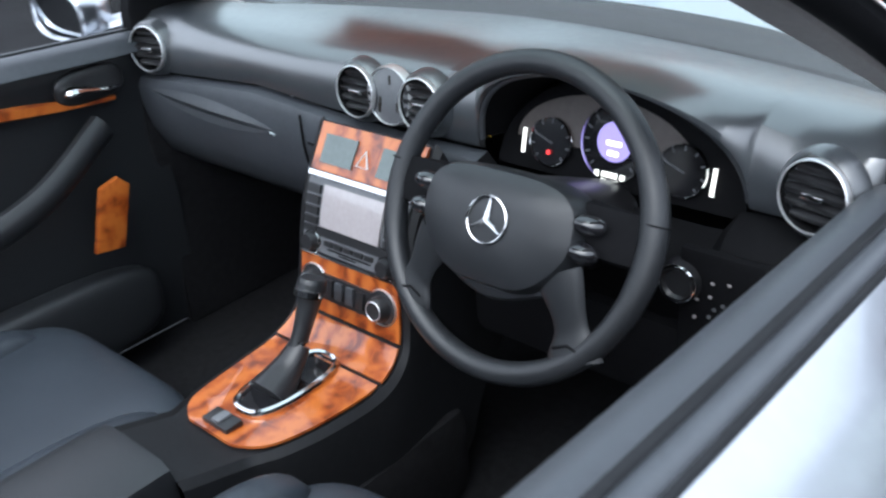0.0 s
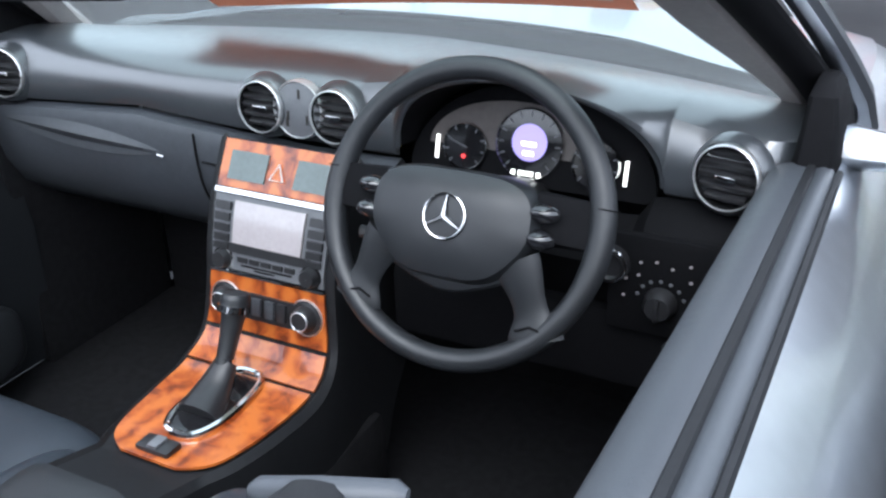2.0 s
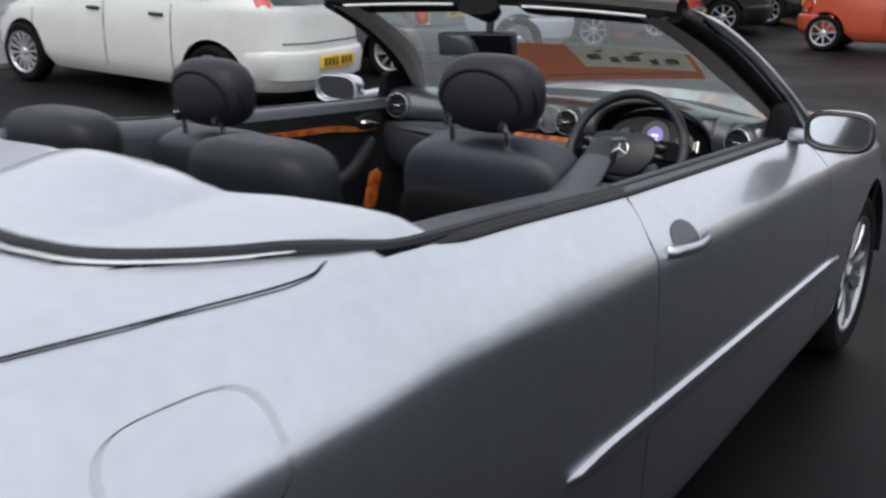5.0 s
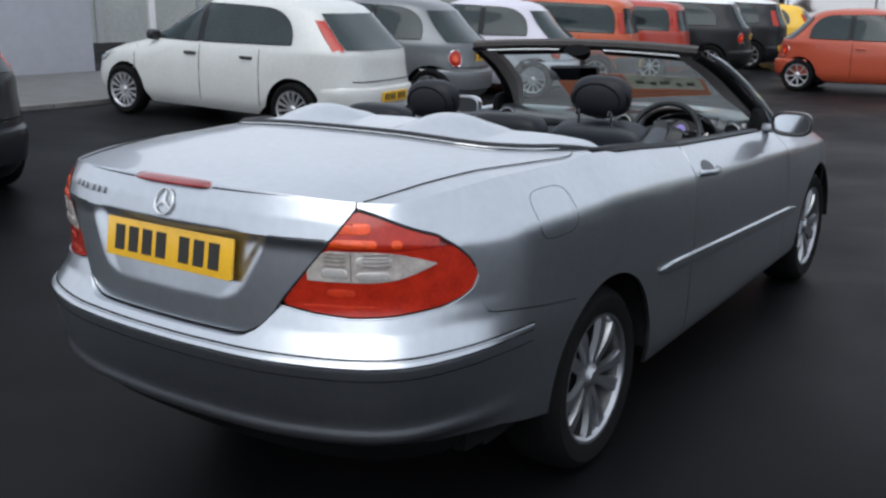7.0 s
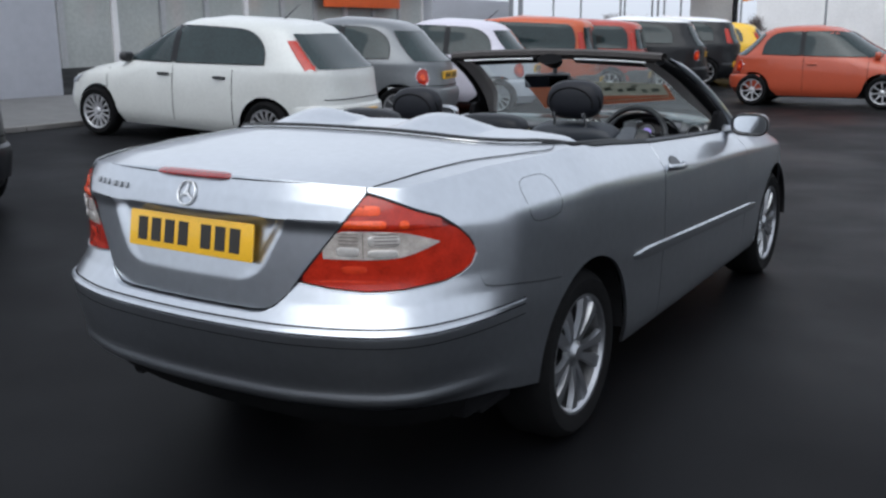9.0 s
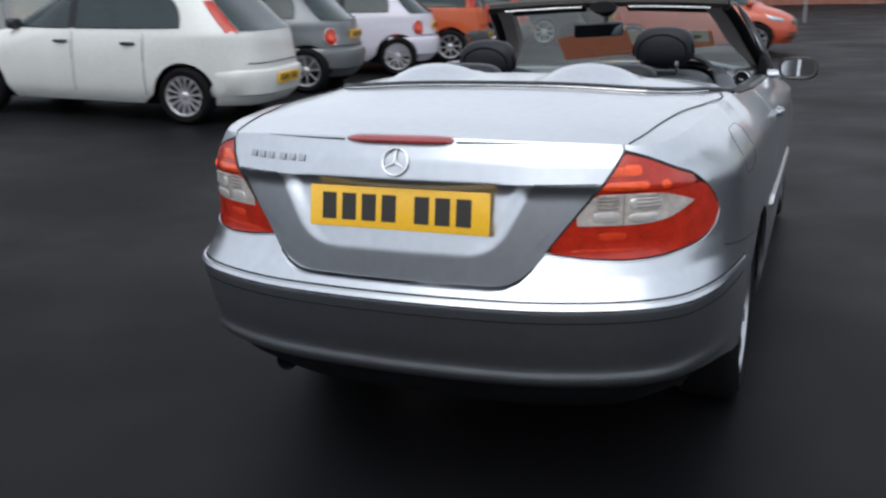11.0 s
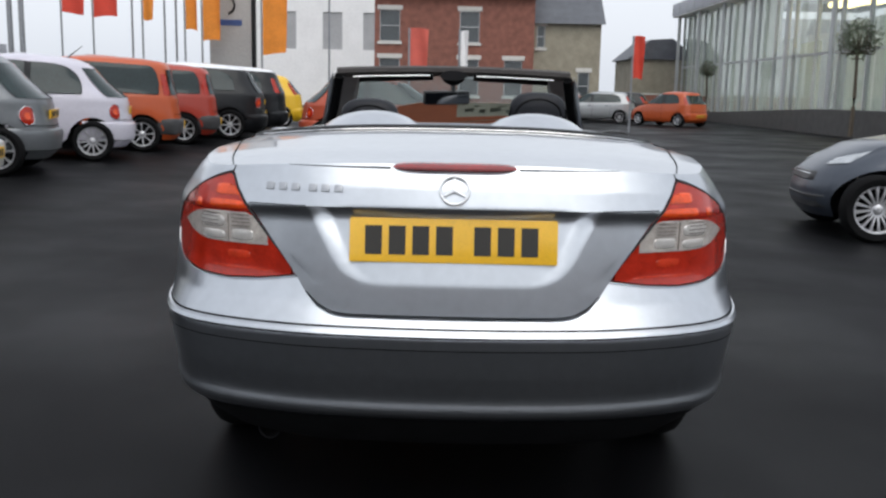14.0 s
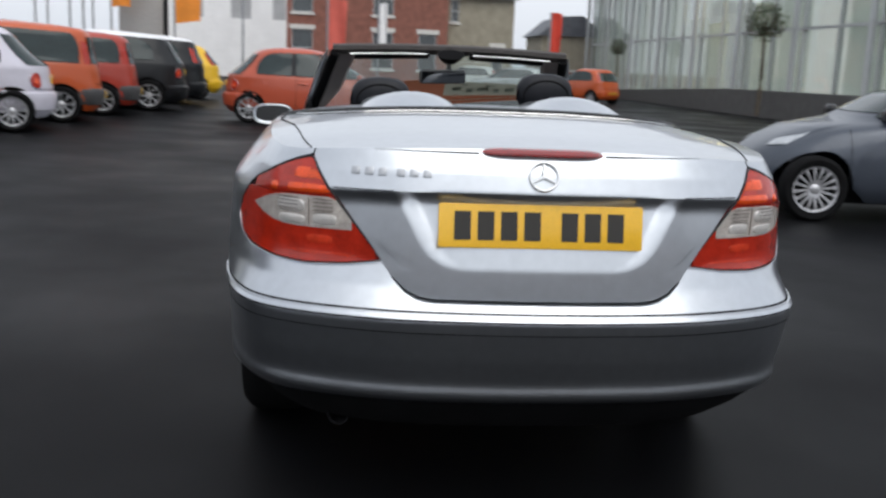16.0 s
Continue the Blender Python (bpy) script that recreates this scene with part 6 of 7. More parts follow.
            part("belt_buckle", Geo().box((0.40, 1.62, 0.60), (0.46, 1.67, 0.65), 0.012), CHROME, car)


build_cabin()

# ---- parked cars ----
ROOF_WHITE = paint("white_roof_paint", (0.75, 0.76, 0.78))
PLASTIC_GREY = mat("grey_bumper_plastic", (0.05, 0.05, 0.052), 0.6, var=0.15)
WHEEL_TRIM = mat("silver_wheel_trim", (0.5, 0.5, 0.52), 0.4, 0.7, var=0.1)


HEADLENS = mat("headlamp_lens", (0.42, 0.44, 0.46), 0.15, 0.5, coat=0.8, var=0.3, scale=9)


def parked_car(label, colour, L, W, H, m, group="", hood=0.95, rake=0.30, belt=0.62, wheel_r=0.295, base=2.4, boxy=0.0, roof=None, lamps="tall", spokes=8, doors=4, plate=True, N=4.2, nose=0.4, zh=0.60, aerial=False):
    """A hatchback: rings at rising heights make the shell; panes, lamps and trim lie on it. Its nose looks along +y."""
    c = thing("parked_car", label, "car", group, m)
    zb, l = belt * H, L / 2
    Z = (0.20, 0.27, 0.36, 0.50, 0.66, 0.74, zb - 0.10, zb - 0.03, zb, zb + 0.04, zb + 0.13, zb + 0.26, 0.90 * H, 0.945 * H, 0.98 * H, H)
    front_in = (0.10, 0.04, 0.0, 0.02 * nose, 0.03 + 0.09 * nose, 0.08 + 0.22 * nose, hood * 0.45, hood * 0.78, hood * 0.93, hood, hood + 0.17, hood + 0.40 - 0.1 * boxy, hood + 0.68 - 0.2 * boxy, hood + 0.83 - 0.2 * boxy, hood + 1.0, hood + 1.25)
    rear_in = (0.10, 0.03, 0.0, 0.0, 0.02, 0.05, 0.06, 0.07, 0.08, 0.09, 0.10 + rake * 0.25, 0.11 + rake * 0.55, 0.12 + rake * 0.9, 0.14 + rake * 1.05, 0.22 + rake * 1.2, 0.6 + rake)
    wid = (0.08, 0.03, 0.01, 0.0, 0.0, 0.0, 0.012, 0.022, 0.03, 0.045, 0.075, 0.115 - 0.03 * boxy, 0.165 - 0.05 * boxy, 0.20 - 0.05 * boxy, 0.29 - 0.06 * boxy, 0.45)
    ax = (-base / 2 + 0.02, base / 2 + 0.02) if doors == 4 else (-base / 2 - 0.08, base / 2 - 0.08)
    inset = 0.115 if N > 3 else 0.165

    def ext(z):
        return W / 2 - lerp(z, Z, wid), l - lerp(z, Z, front_in), -l + lerp(z, Z, rear_in)

    def ring(s, co, z, off=0.0):
        """A point of the shell by the sine and cosine of its ring."""
        w, yf, yr = ext(z)
        x, y = w * sq(co, 2 / N), (yf + yr) / 2 + (yf - yr) / 2 * sq(s, 2 / N)
        n = Vector((sq(co, 2 - 2 / N) / w, sq(s, 2 - 2 / N) / ((yf - yr) / 2), 0)).normalized()
        return Vector((x, y, z)) + n * off

    def side(y, z, k, off=0.004):
        yf, yr = ext(z)[1:]
        f = max(-0.999, min(0.999, (y - (yf + yr) / 2) / ((yf - yr) / 2)))
        s = sq(f, N / 2)
        return ring(s, k * math.sqrt(max(0, 1 - s * s)), z, off)

    def end(x, z, k, off=0.004):
        w = ext(z)[0]
        co = sq(max(-0.999, min(0.999, x / w)), N / 2)
        return ring(k * math.sqrt(max(0, 1 - co * co)), co, z, off)
    # columns of the shell, denser at the arches
    R = wheel_r + 0.045
    ymax = min(0.96, max(0.86, (base / 2 + 0.02 + R) / l + 0.01))
    xmax = (1 - ymax ** N) ** (1 / N) * 0.97
    ys = set(np.linspace(-l * ymax, l * ymax, 30))
    for a in ax:
        ys |= {a - R * 0.999 * math.cos(math.pi * k / 16) for k in range(17)}
    cols = []
    for k, lst in ((1, sorted(ys)), (-1, sorted(ys, reverse=True))):
        for y in lst:
            s = sq(max(-0.9995, min(0.9995, y / l)), N / 2)
            cols.append((s, k * math.sqrt(1 - s * s), y))
        xs = np.linspace(xmax, -xmax, 17) * k
        for x in xs:
            co = sq(x, N / 2)
            cols.append((k * math.sqrt(1 - co * co), co, None))
    lev = list(Z[:2]) + list(np.linspace(0.36, zb - 0.10, 5)) + list(Z[7:])

    def shell(i, j):
        s, co, y = cols[i]
        if j == len(lev):
            p = ring(s, co, H)
            return (p.x * 0.05, p.y * 0.5, H + 0.012)
        z = lev[j]
        if y is not None and z < zb:
            low = 0.20
            for a in ax:
                if abs(y - a) < R:
                    low = max(low, wheel_r + math.sqrt(R * R - (y - a) ** 2))
            z = low + (z - 0.20) * (zb - low) / (zb - 0.20)
        return ring(s, co, z)
    rows = len(lev) + 1
    if roof is None:
        part("body", Geo().grid(shell, len(cols), rows, wrap=True), colour, c)
    else:
        part("body", Geo().grid(shell, len(cols), rows - 3, wrap=True), colour, c)
        part("roof", Geo().grid(lambda i, j: shell(i, j + rows - 4), len(cols), 4, wrap=True), roof, c)
    part("underbody", Geo().box((-W / 2 + 0.24, -l + 0.42, 0.17), (W / 2 - 0.24, l - 0.42, 0.45), 0.03), UNDER, c)
    # side panes
    z0, z1 = zb + 0.035, 0.925 * H
    yr, yf = -l + (0.58 if doors == 4 and not boxy else 0.34 if boxy else 0.45) + rake * 0.5, l - hood - 0.12
    mid = (0.05 if doors == 4 else -0.35)
    for k in (1, -1):
        lean, curl, rise = 0.56 - 0.15 * boxy, 0.42 - 0.22 * boxy, 0.045 - 0.03 * boxy

        def sill(y):
            return z0 + rise * max(0.0, (yf - y) / (yf - yr)) ** 1.5

        def rail(y):
            """Upper edge of the side windows: sloping at the windscreen, rounded at the rear."""
            lo = sill(y)
            fore = min(1.0, max(0.0, (yf - y) / lean)) ** 0.85
            aft = max(0.0, 1 - max(0.0, 1 - max(0.0, y - yr) / curl) ** 2.4) ** (1 / 2.4)
            top = z1 - 0.035 * ((y - (yf + yr) / 2 + 0.1) / (yf - yr)) ** 2 * 4 * (1 - boxy)
            return lo + max(0.004, (top - lo) * fore * aft)
        for a, b in ((mid + 0.02, yf), (yr, mid - 0.02)):
            wy = [a + (b - a) * (0.5 - 0.5 * math.cos(math.pi * i / 19)) for i in range(20)]
            part("side_window", Geo().grid(lambda i, j: side(wy[i], sill(wy[i]) + (rail(wy[i]) - sill(wy[i])) * j / 9, k, 0.010), 20, 10, flip=k < 0), PANE, c)
            part("window_seal", Geo().tube([side(y, sill(y) - 0.006, k, 0.006) for y in wy[::2]], 0.008, 6), SEAL, c)
            part("window_seal", Geo().tube([side(y, rail(y) + 0.004, k, 0.006) for y in wy], 0.007, 6), SEAL, c)
        part("window_pillar", Geo().grid(lambda i, j: side(mid + (-0.045, 0.045)[i], sill(mid) + (rail(mid) - sill(mid)) * j / 6, k, 0.013), 2, 7, flip=k < 0), SEAL, c)
        for y in ([mid, mid + 1.02] if doors == 4 else [mid + 0.05, mid + 1.15]) + ([mid - 0.85] if doors == 4 else []):
            part("door_seam", Geo().tube([side(y, z, k, 0.0) for z in np.linspace(max(0.3, 0.3), zb, 8)], 0.005, 5), GAP, c)
        for y in ((mid + 0.13, mid - 0.68) if doors == 4 else (mid + 0.2,)):
            part("door_handle", Geo().tube([side(y - 0.08, zb - 0.10, k, 0.006), side(y, zb - 0.098, k, 0.022), side(y + 0.08, zb - 0.10, k, 0.006)], 0.017, 8), PLASTIC if doors == 4 else colour, c)
        mp = side(yf - 0.12, zb + 0.06, k, 0.10)
        part("door_mirror", cushion(tuple(mp - Vector((0.09, 0.05, 0.06))), tuple(mp + Vector((0.09, 0.06, 0.06))), 0.6, 6), colour if doors != 4 else PLASTIC, c)
        # rear lamps at the corners
        if lamps == "tall":
            za, zc, x0 = zb + 0.03, 0.85 * H, 0.84
        else:
            za, zc, x0 = zb - 0.27, zb - 0.05, 0.64

        def corner(deg, z, off):
            """The shell at an angle round its rear corner, 0 at the middle of the tail, 90 at the middle of the side."""
            th = radians(deg)
            return ring(-math.cos(th), k * math.sin(th), z, off)

        def lp(i, j):
            z = za + (zc - za) * j / 6
            rim = i in (0, 9) or j in (0, 6)
            return corner(34 + 13 * i / 9, z, 0.0 if rim else 0.014)
        if lamps == "tall":
            part("tail_lamp", Geo().grid(lp, 10, 7, flip=k < 0), RED_LENS, c, "red tail lamp")
        else:
            zm = (za + zc) / 2

            def oval(r, a, off):
                z = zm + 0.105 * r * math.sin(a)
                return corner(34 + 5.5 * r * sq(math.cos(a), 0.8), z, off)
            lamp = part("tail_lamp", Geo().grid(lambda i, j: oval(j / 5, 2 * math.pi * i / 24, 0.012 + 0.010 * (1 - (j / 5) ** 2)), 24, 6, flip=k > 0, wrap=True), RED_LENS, c, "tall oval red tail lamp")
            part("clear_lens", Geo().grid(lambda i, j: oval(0.42 * j / 3, 2 * math.pi * i / 20, 0.026), 20, 4, flip=k > 0, wrap=True), AMBER_LENS, lamp)
            part("lamp_rim", Geo().tube([oval(1.05, 2 * math.pi * i / 24, 0.010) for i in range(24)], 0.005, 6, closed=True, up=(0, 1, 0)), CHROME, lamp)
        # headlamps
        zh0, zh1 = zh, zh + 0.12
        def front_corner(deg, z, off):
            return ring(math.cos(radians(deg)), k * math.sin(radians(deg)), z, off)
        part("headlamp", Geo().grid(lambda i, j: front_corner((31 if nose < 0.5 else 14) + 15 * i / 9, zh0 + (zh1 - zh0) * (j / 4) * (0.55 + 0.45 * i / 9) + 0.03 * i / 9, 0.0 if i in (0, 9) or j in (0, 4) else 0.010), 10, 5, flip=k > 0), HEADLENS, c, "clear headlamp")
    # rear pane, windscreen, bumper line, plate
    part("rear_window", Geo().grid(lambda i, j: end((-0.60 + 1.2 * i / 20) * ext(zb + 0.05 + (0.90 * H - zb - 0.05) * j / 9)[0] * 1.25, zb + 0.05 + (0.90 * H - zb - 0.05) * j / 9, -1, 0.014), 21, 10), PANE, c)
    part("windscreen", Geo().grid(lambda i, j: end((-0.8 + 1.6 * i / 20) * ext(zb + 0.08 + (0.92 * H - zb - 0.08) * j / 9)[0], zb + 0.08 + (0.92 * H - zb - 0.08) * j / 9, 1, 0.014), 21, 10, flip=True), PANE, c)
    bx = np.linspace(-0.9, 0.9, 19) * W / 2
    part("rear_bumper", Geo().grid(lambda i, j: end(bx[i], (0.30, 0.32, 0.50, 0.56, 0.58)[j], -1, (0.0, 0.035, 0.045, 0.035, 0.0)[j] * (1 - smooth(0.72, 0.9, abs(bx[i]) / (W / 2)))), 19, 5), colour if not boxy else PLASTIC_GREY, c)
    part("hatch_seam", Geo().tube([end(x, zb - 0.28, -1, 0.002) for x in bx[2:-2]], 0.005, 5), GAP, c)
    gx = np.linspace(-0.42, 0.42, 13) * W / 2
    part("grille", Geo().grid(lambda i, j: end(gx[i], (0.54, 0.55, 0.62, 0.63)[j], 1, (0.0, 0.012, 0.012, 0.0)[j] if 0 < i < 12 else 0.0), 13, 4, flip=True), PLASTIC, c)
    part("grille_bar", Geo().tube([end(x, 0.60, 1, 0.014) for x in gx[1:-1]], 0.008, 6), CHROME, c)
    ix = np.linspace(-0.6, 0.6, 13) * W / 2
    part("air_intake", Geo().grid(lambda i, j: end(ix[i], (0.28, 0.29, 0.40, 0.41)[j], 1, (0.0, 0.010, 0.010, 0.0)[j] if 0 < i < 12 else 0.0), 13, 4, flip=True), PLASTIC_GREY, c)
    if plate:
        pz = 0.47 if lamps == "tall" else zb - 0.14
        p = end(0, pz, -1, 0.055 if lamps == "tall" else 0.012)
        pl = part("number_plate", Geo().box((-0.26, p.y - 0.006, pz - 0.055), (0.26, p.y + 0.012, pz + 0.055), 0.003), PLATE, c, "yellow number plate with dark bars")
        for q in range(7):
            x = -0.2 + 0.059 * q + (0.036 if q > 3 else 0)
            part("plate_bar", Geo().box((x - 0.02, p.y - 0.008, pz - 0.035), (x + 0.02, p.y - 0.0065, pz + 0.035)), INK, pl)
    if aerial:
        part("roof_aerial", Geo().tube([(0, -0.22 * L, H - 0.07), (0, -0.24 * L, H + 0.01), (0, -0.29 * L, H + 0.17)], [0.016, 0.010, 0.004], 8), PLASTIC, c, "thin black roof aerial")
    for X in (W / 2 - inset, -W / 2 + inset):
        for Y in ax:
            wheel_at(c, side_wheel(X, Y, wheel_r), wheel_r, 0.19, spokes, wheel_r * 0.68, WHEEL_TRIM)
    return c


def stand(x, y, heading):
    """Pose of a car whose middle stands at x, y on the ground, its nose along heading (degrees from +y to the left)."""
    a = radians(heading)
    f = Vector((-math.sin(a), math.cos(a), 0))
    p, q = Vector((x, y, 0)) + f * 1.2, Vector((x, y, 0)) - f * 1.2
    r = Vector((f.y, -f.x, 0))
    p1, q1 = Vector((x, y, 0)) + r * 0.7, Vector((x, y, 0)) - r * 0.7
    F = (p + Vector((0, 0, ground_z(p.x, p.y))) - q - Vector((0, 0, ground_z(q.x, q.y)))).normalized()
    Rr = (p1 + Vector((0, 0, ground_z(p1.x, p1.y))) - q1 - Vector((0, 0, ground_z(q1.x, q1.y)))).normalized()
    U = Rr.cross(F).normalized()
    Rr = F.cross(U)
    z = (ground_z(p.x, p.y) + ground_z(q.x, q.y)) / 2
    return Matrix(((Rr.x, F.x, U.x, x), (Rr.y, F.y, U.y, y), (Rr.z, F.z, U.z, z), (0, 0, 0, 1)))


P_WHITE = paint("white_car_paint", (0.55, 0.56, 0.545))
P_GREY = paint("grey_car_paint", (0.16, 0.17, 0.18), 0.5)
P_PEARL = paint("pearl_white_paint", (0.55, 0.53, 0.60))
P_ORANGE = paint("orange_car_paint", (0.44, 0.075, 0.016))
P_RED = paint("red_car_paint", (0.33, 0.032, 0.016))
P_CORAL = paint("orange_red_paint", (0.40, 0.070, 0.032))
P_BLACK = mat("black_car_paint", (0.011, 0.012, 0.014), 0.4, coat=0.25, var=0.05, scale=2.5, coat_rough=0.05, spec=0.25)
P_BLUE = paint("dark_blue_grey_paint", (0.055, 0.065, 0.085), 0.4)
P_YELLOW = paint("yellow_car_paint", (0.75, 0.45, 0.02))
P_SILVER = paint("silver_grey_paint", (0.35, 0.36, 0.37), 0.6)
ROW = "row of parked cars nose-in to the building"


def build_row():
    parked_car("white five-door hatchback with a yellow rear number plate", P_WHITE, 4.03, 1.69, 1.49, stand(-6.53, 6.62, 97), ROW, hood=1.02, rake=0.46, belt=0.62, base=2.51, spokes=14, wheel_r=0.30, aerial=True)
    parked_car("grey small hatchback with round chrome-rimmed tail lamps", P_GREY, 3.55, 1.63, 1.49, stand(-6.74, 9.26, 102), ROW, hood=0.66, rake=0.5, base=2.3, lamps="low", doors=2, belt=0.60, N=2.8)
    parked_car("pearl white small hatchback with silver wheel trims", P_PEARL, 3.55, 1.63, 1.49, stand(-6.62, 11.73, 107), ROW, hood=0.66, rake=0.5, base=2.3, lamps="low", doors=2, belt=0.60, N=2.8, spokes=12, aerial=True)
    parked_car("orange tall boxy hatchback on silver wheels", P_ORANGE, 3.54, 1.59, 1.56, stand(-6.52, 14.03, 106), ROW, hood=0.75, rake=0.10, base=2.3, boxy=1.0, belt=0.60)
    parked_car("red hatchback beside an orange one", P_RED, 3.6, 1.6, 1.52, stand(-6.46, 16.35, 105), ROW, hood=0.75, rake=0.10, base=2.3, boxy=1.0)
    parked_car("black crossover with a pale roof", P_BLACK, 4.1, 1.76, 1.60, stand(-6.21, 18.69, 104), ROW, hood=0.95, rake=0.3, base=2.53, roof=ROOF_WHITE, wheel_r=0.33, lamps="low")
    parked_car("black estate car with a pale roof", P_BLACK, 4.2, 1.76, 1.62, stand(-6.32, 21.76, 103), ROW, hood=0.95, rake=0.2, base=2.6, roof=ROOF_WHITE, wheel_r=0.33)
    parked_car("small bright yellow hatchback in the row", P_YELLOW, 3.5, 1.6, 1.5, stand(-6.08, 25.20, 102), ROW, hood=0.8, rake=0.35, base=2.3)
    parked_car("dark hatchback seen from behind", P_BLACK, 3.9, 1.7, 1.48, stand(-6.35, 1.72, 92), ROW, hood=0.95, rake=0.35, base=2.5, plate=False)


build_row()
parked_car("orange-red small hatchback standing across the forecourt", P_CORAL, 3.55, 1.63, 1.49, stand(-1.32, 17.35, -90), "", hood=0.66, rake=0.5, base=2.3, lamps="low", doors=2, belt=0.60, N=2.8)
parked_car("dark blue-grey hatchback with multi-spoke alloy wheels", P_BLUE, 3.86, 1.78, 1.45, stand(5.44, 7.04, 84), "", hood=1.05, rake=0.5, base=2.74, spokes=16, wheel_r=0.32, N=3.2, nose=0.55, belt=0.68, zh=0.70)
FAR = "cars at the far side of the forecourt"
parked_car("grey hatchback far off on the forecourt", P_SILVER, 4.0, 1.7, 1.45, stand(6.9, 43.0, 80), FAR, base=2.5)
parked_car("dark hatchback far off on the forecourt", P_BLACK, 4.1, 1.7, 1.45, stand(8.3, 46.5, 75), FAR, base=2.5)
parked_car("orange small car far off on the forecourt", P_ORANGE, 3.6, 1.6, 1.5, stand(9.7, 39.6, 35), FAR, base=2.3, doors=2)
parked_car("pale hatchback far off on the forecourt", P_WHITE, 4.0, 1.7, 1.45, stand(5.6, 50.2, 85), FAR, base=2.5)

# ---- buildings and street furniture ----
BRICK = mat("red_brick_wall", (0.235, 0.095, 0.070), 0.85, var=0.35, scale=3.0, bump=0.3, bump_scale=14)
STONE = mat("sandstone_wall", (0.30, 0.27, 0.21), 0.85, var=0.25, scale=2.0, bump=0.3, bump_scale=8)
SLATE = mat("slate_roof", (0.09, 0.095, 0.11), 0.6, var=0.25, scale=2.0)
RENDER = mat("white_render", (0.86, 0.85, 0.85), 0.8, var=0.06, scale=0.8)
CLAD = mat("grey_cladding", (0.42, 0.43, 0.47), 0.55, var=0.05, scale=0.7)
KERBSTONE = mat("dark_kerb_stone", (0.14, 0.135, 0.13), 0.8, var=0.25, scale=6)
FRAME = mat("grey_metal_frame", (0.46, 0.47, 0.48), 0.45, 0.3, var=0.1)
SILL = mat("pale_stone_lintel", (0.62, 0.60, 0.57), 0.8, var=0.12)
# far window grey, lightened to put the haze before it into the colour
HAZEPANE = mat("haze_paled_window", (0.40, 0.40, 0.41), 0.5, var=0.12, scale=1.2)
FARPANE = mat("far_window_glass", (0.05, 0.06, 0.065), 0.08, coat=0.5, var=0.2, scale=0.5)
SHOPPANE = mat("showroom_glass", (0.46, 0.48, 0.465), 0.06, coat=0.7, var=0.10, scale=0.9)
ORANGE_FLAG = mat("orange_flag_cloth", (0.72, 0.24, 0.03), 0.8, var=0.15, scale=2)
RED_FLAG = mat("red_flag_cloth", (0.62, 0.06, 0.035), 0.8, var=0.15, scale=2)
PINK_FLAG = mat("faded_red_banner", (0.60, 0.12, 0.09), 0.8, var=0.12, scale=2)
POLE = mat("grey_pole", (0.28, 0.29, 0.31), 0.5, 0.4, var=0.15)
BLUE = mat("blue_sign", (0.05, 0.09, 0.25), 0.5, var=0.1)
HALLGLASS = thin_glass("hall_glass", (0.95, 0.98, 0.96), 0.05, 1.6, solid=True)
ADDED_BLINDS = paper("added_pale_blind", (0.62, 0.64, 0.60), 0.4)
DARKWALL = mat("dark_grey_wall", (0.075, 0.072, 0.070), 0.7, var=0.25, scale=3, bump=0.2, bump_scale=20)
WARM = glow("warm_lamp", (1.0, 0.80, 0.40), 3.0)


def wall_with_openings(g, x0, x1, z0, z1, y, depth, holes):
    """A wall along x, one connected mesh, with rectangular openings through it."""
    xs = sorted({x0, x1, *[h[0] for h in holes], *[h[1] for h in holes]})
    zs = sorted({z0, z1, *[h[2] for h in holes], *[h[3] for h in holes]})
    nx, nz, b = len(xs), len(zs), len(g.v)
    g.v += [(x, yy, z) for yy in (y, y + depth) for x in xs for z in zs]

    def solid(i, j):
        if not (0 <= i < nx - 1 and 0 <= j < nz - 1):
            return False
        cx, cz = (xs[i] + xs[i + 1]) / 2, (zs[j] + zs[j + 1]) / 2
        return not any(h[0] < cx < h[1] and h[2] < cz < h[3] for h in holes)

    def vid(i, j, k):
        return b + k * nx * nz + i * nz + j
    for i in range(nx - 1):
        for j in range(nz - 1):
            if not solid(i, j):
                continue
            g.f.append((vid(i, j, 0), vid(i + 1, j, 0), vid(i + 1, j + 1, 0), vid(i, j + 1, 0)))
            g.f.append((vid(i, j, 1), vid(i, j + 1, 1), vid(i + 1, j + 1, 1), vid(i + 1, j, 1)))
            for di, dj, p, q in ((-1, 0, (i, j), (i, j + 1)), (1, 0, (i + 1, j + 1), (i + 1, j)), (0, -1, (i + 1, j), (i, j)), (0, 1, (i, j + 1), (i + 1, j + 1))):
                if not solid(i + di, j + dj):
                    g.f.append((vid(*p, 0), vid(*q, 0), vid(*q, 1), vid(*p, 1)))
    return g


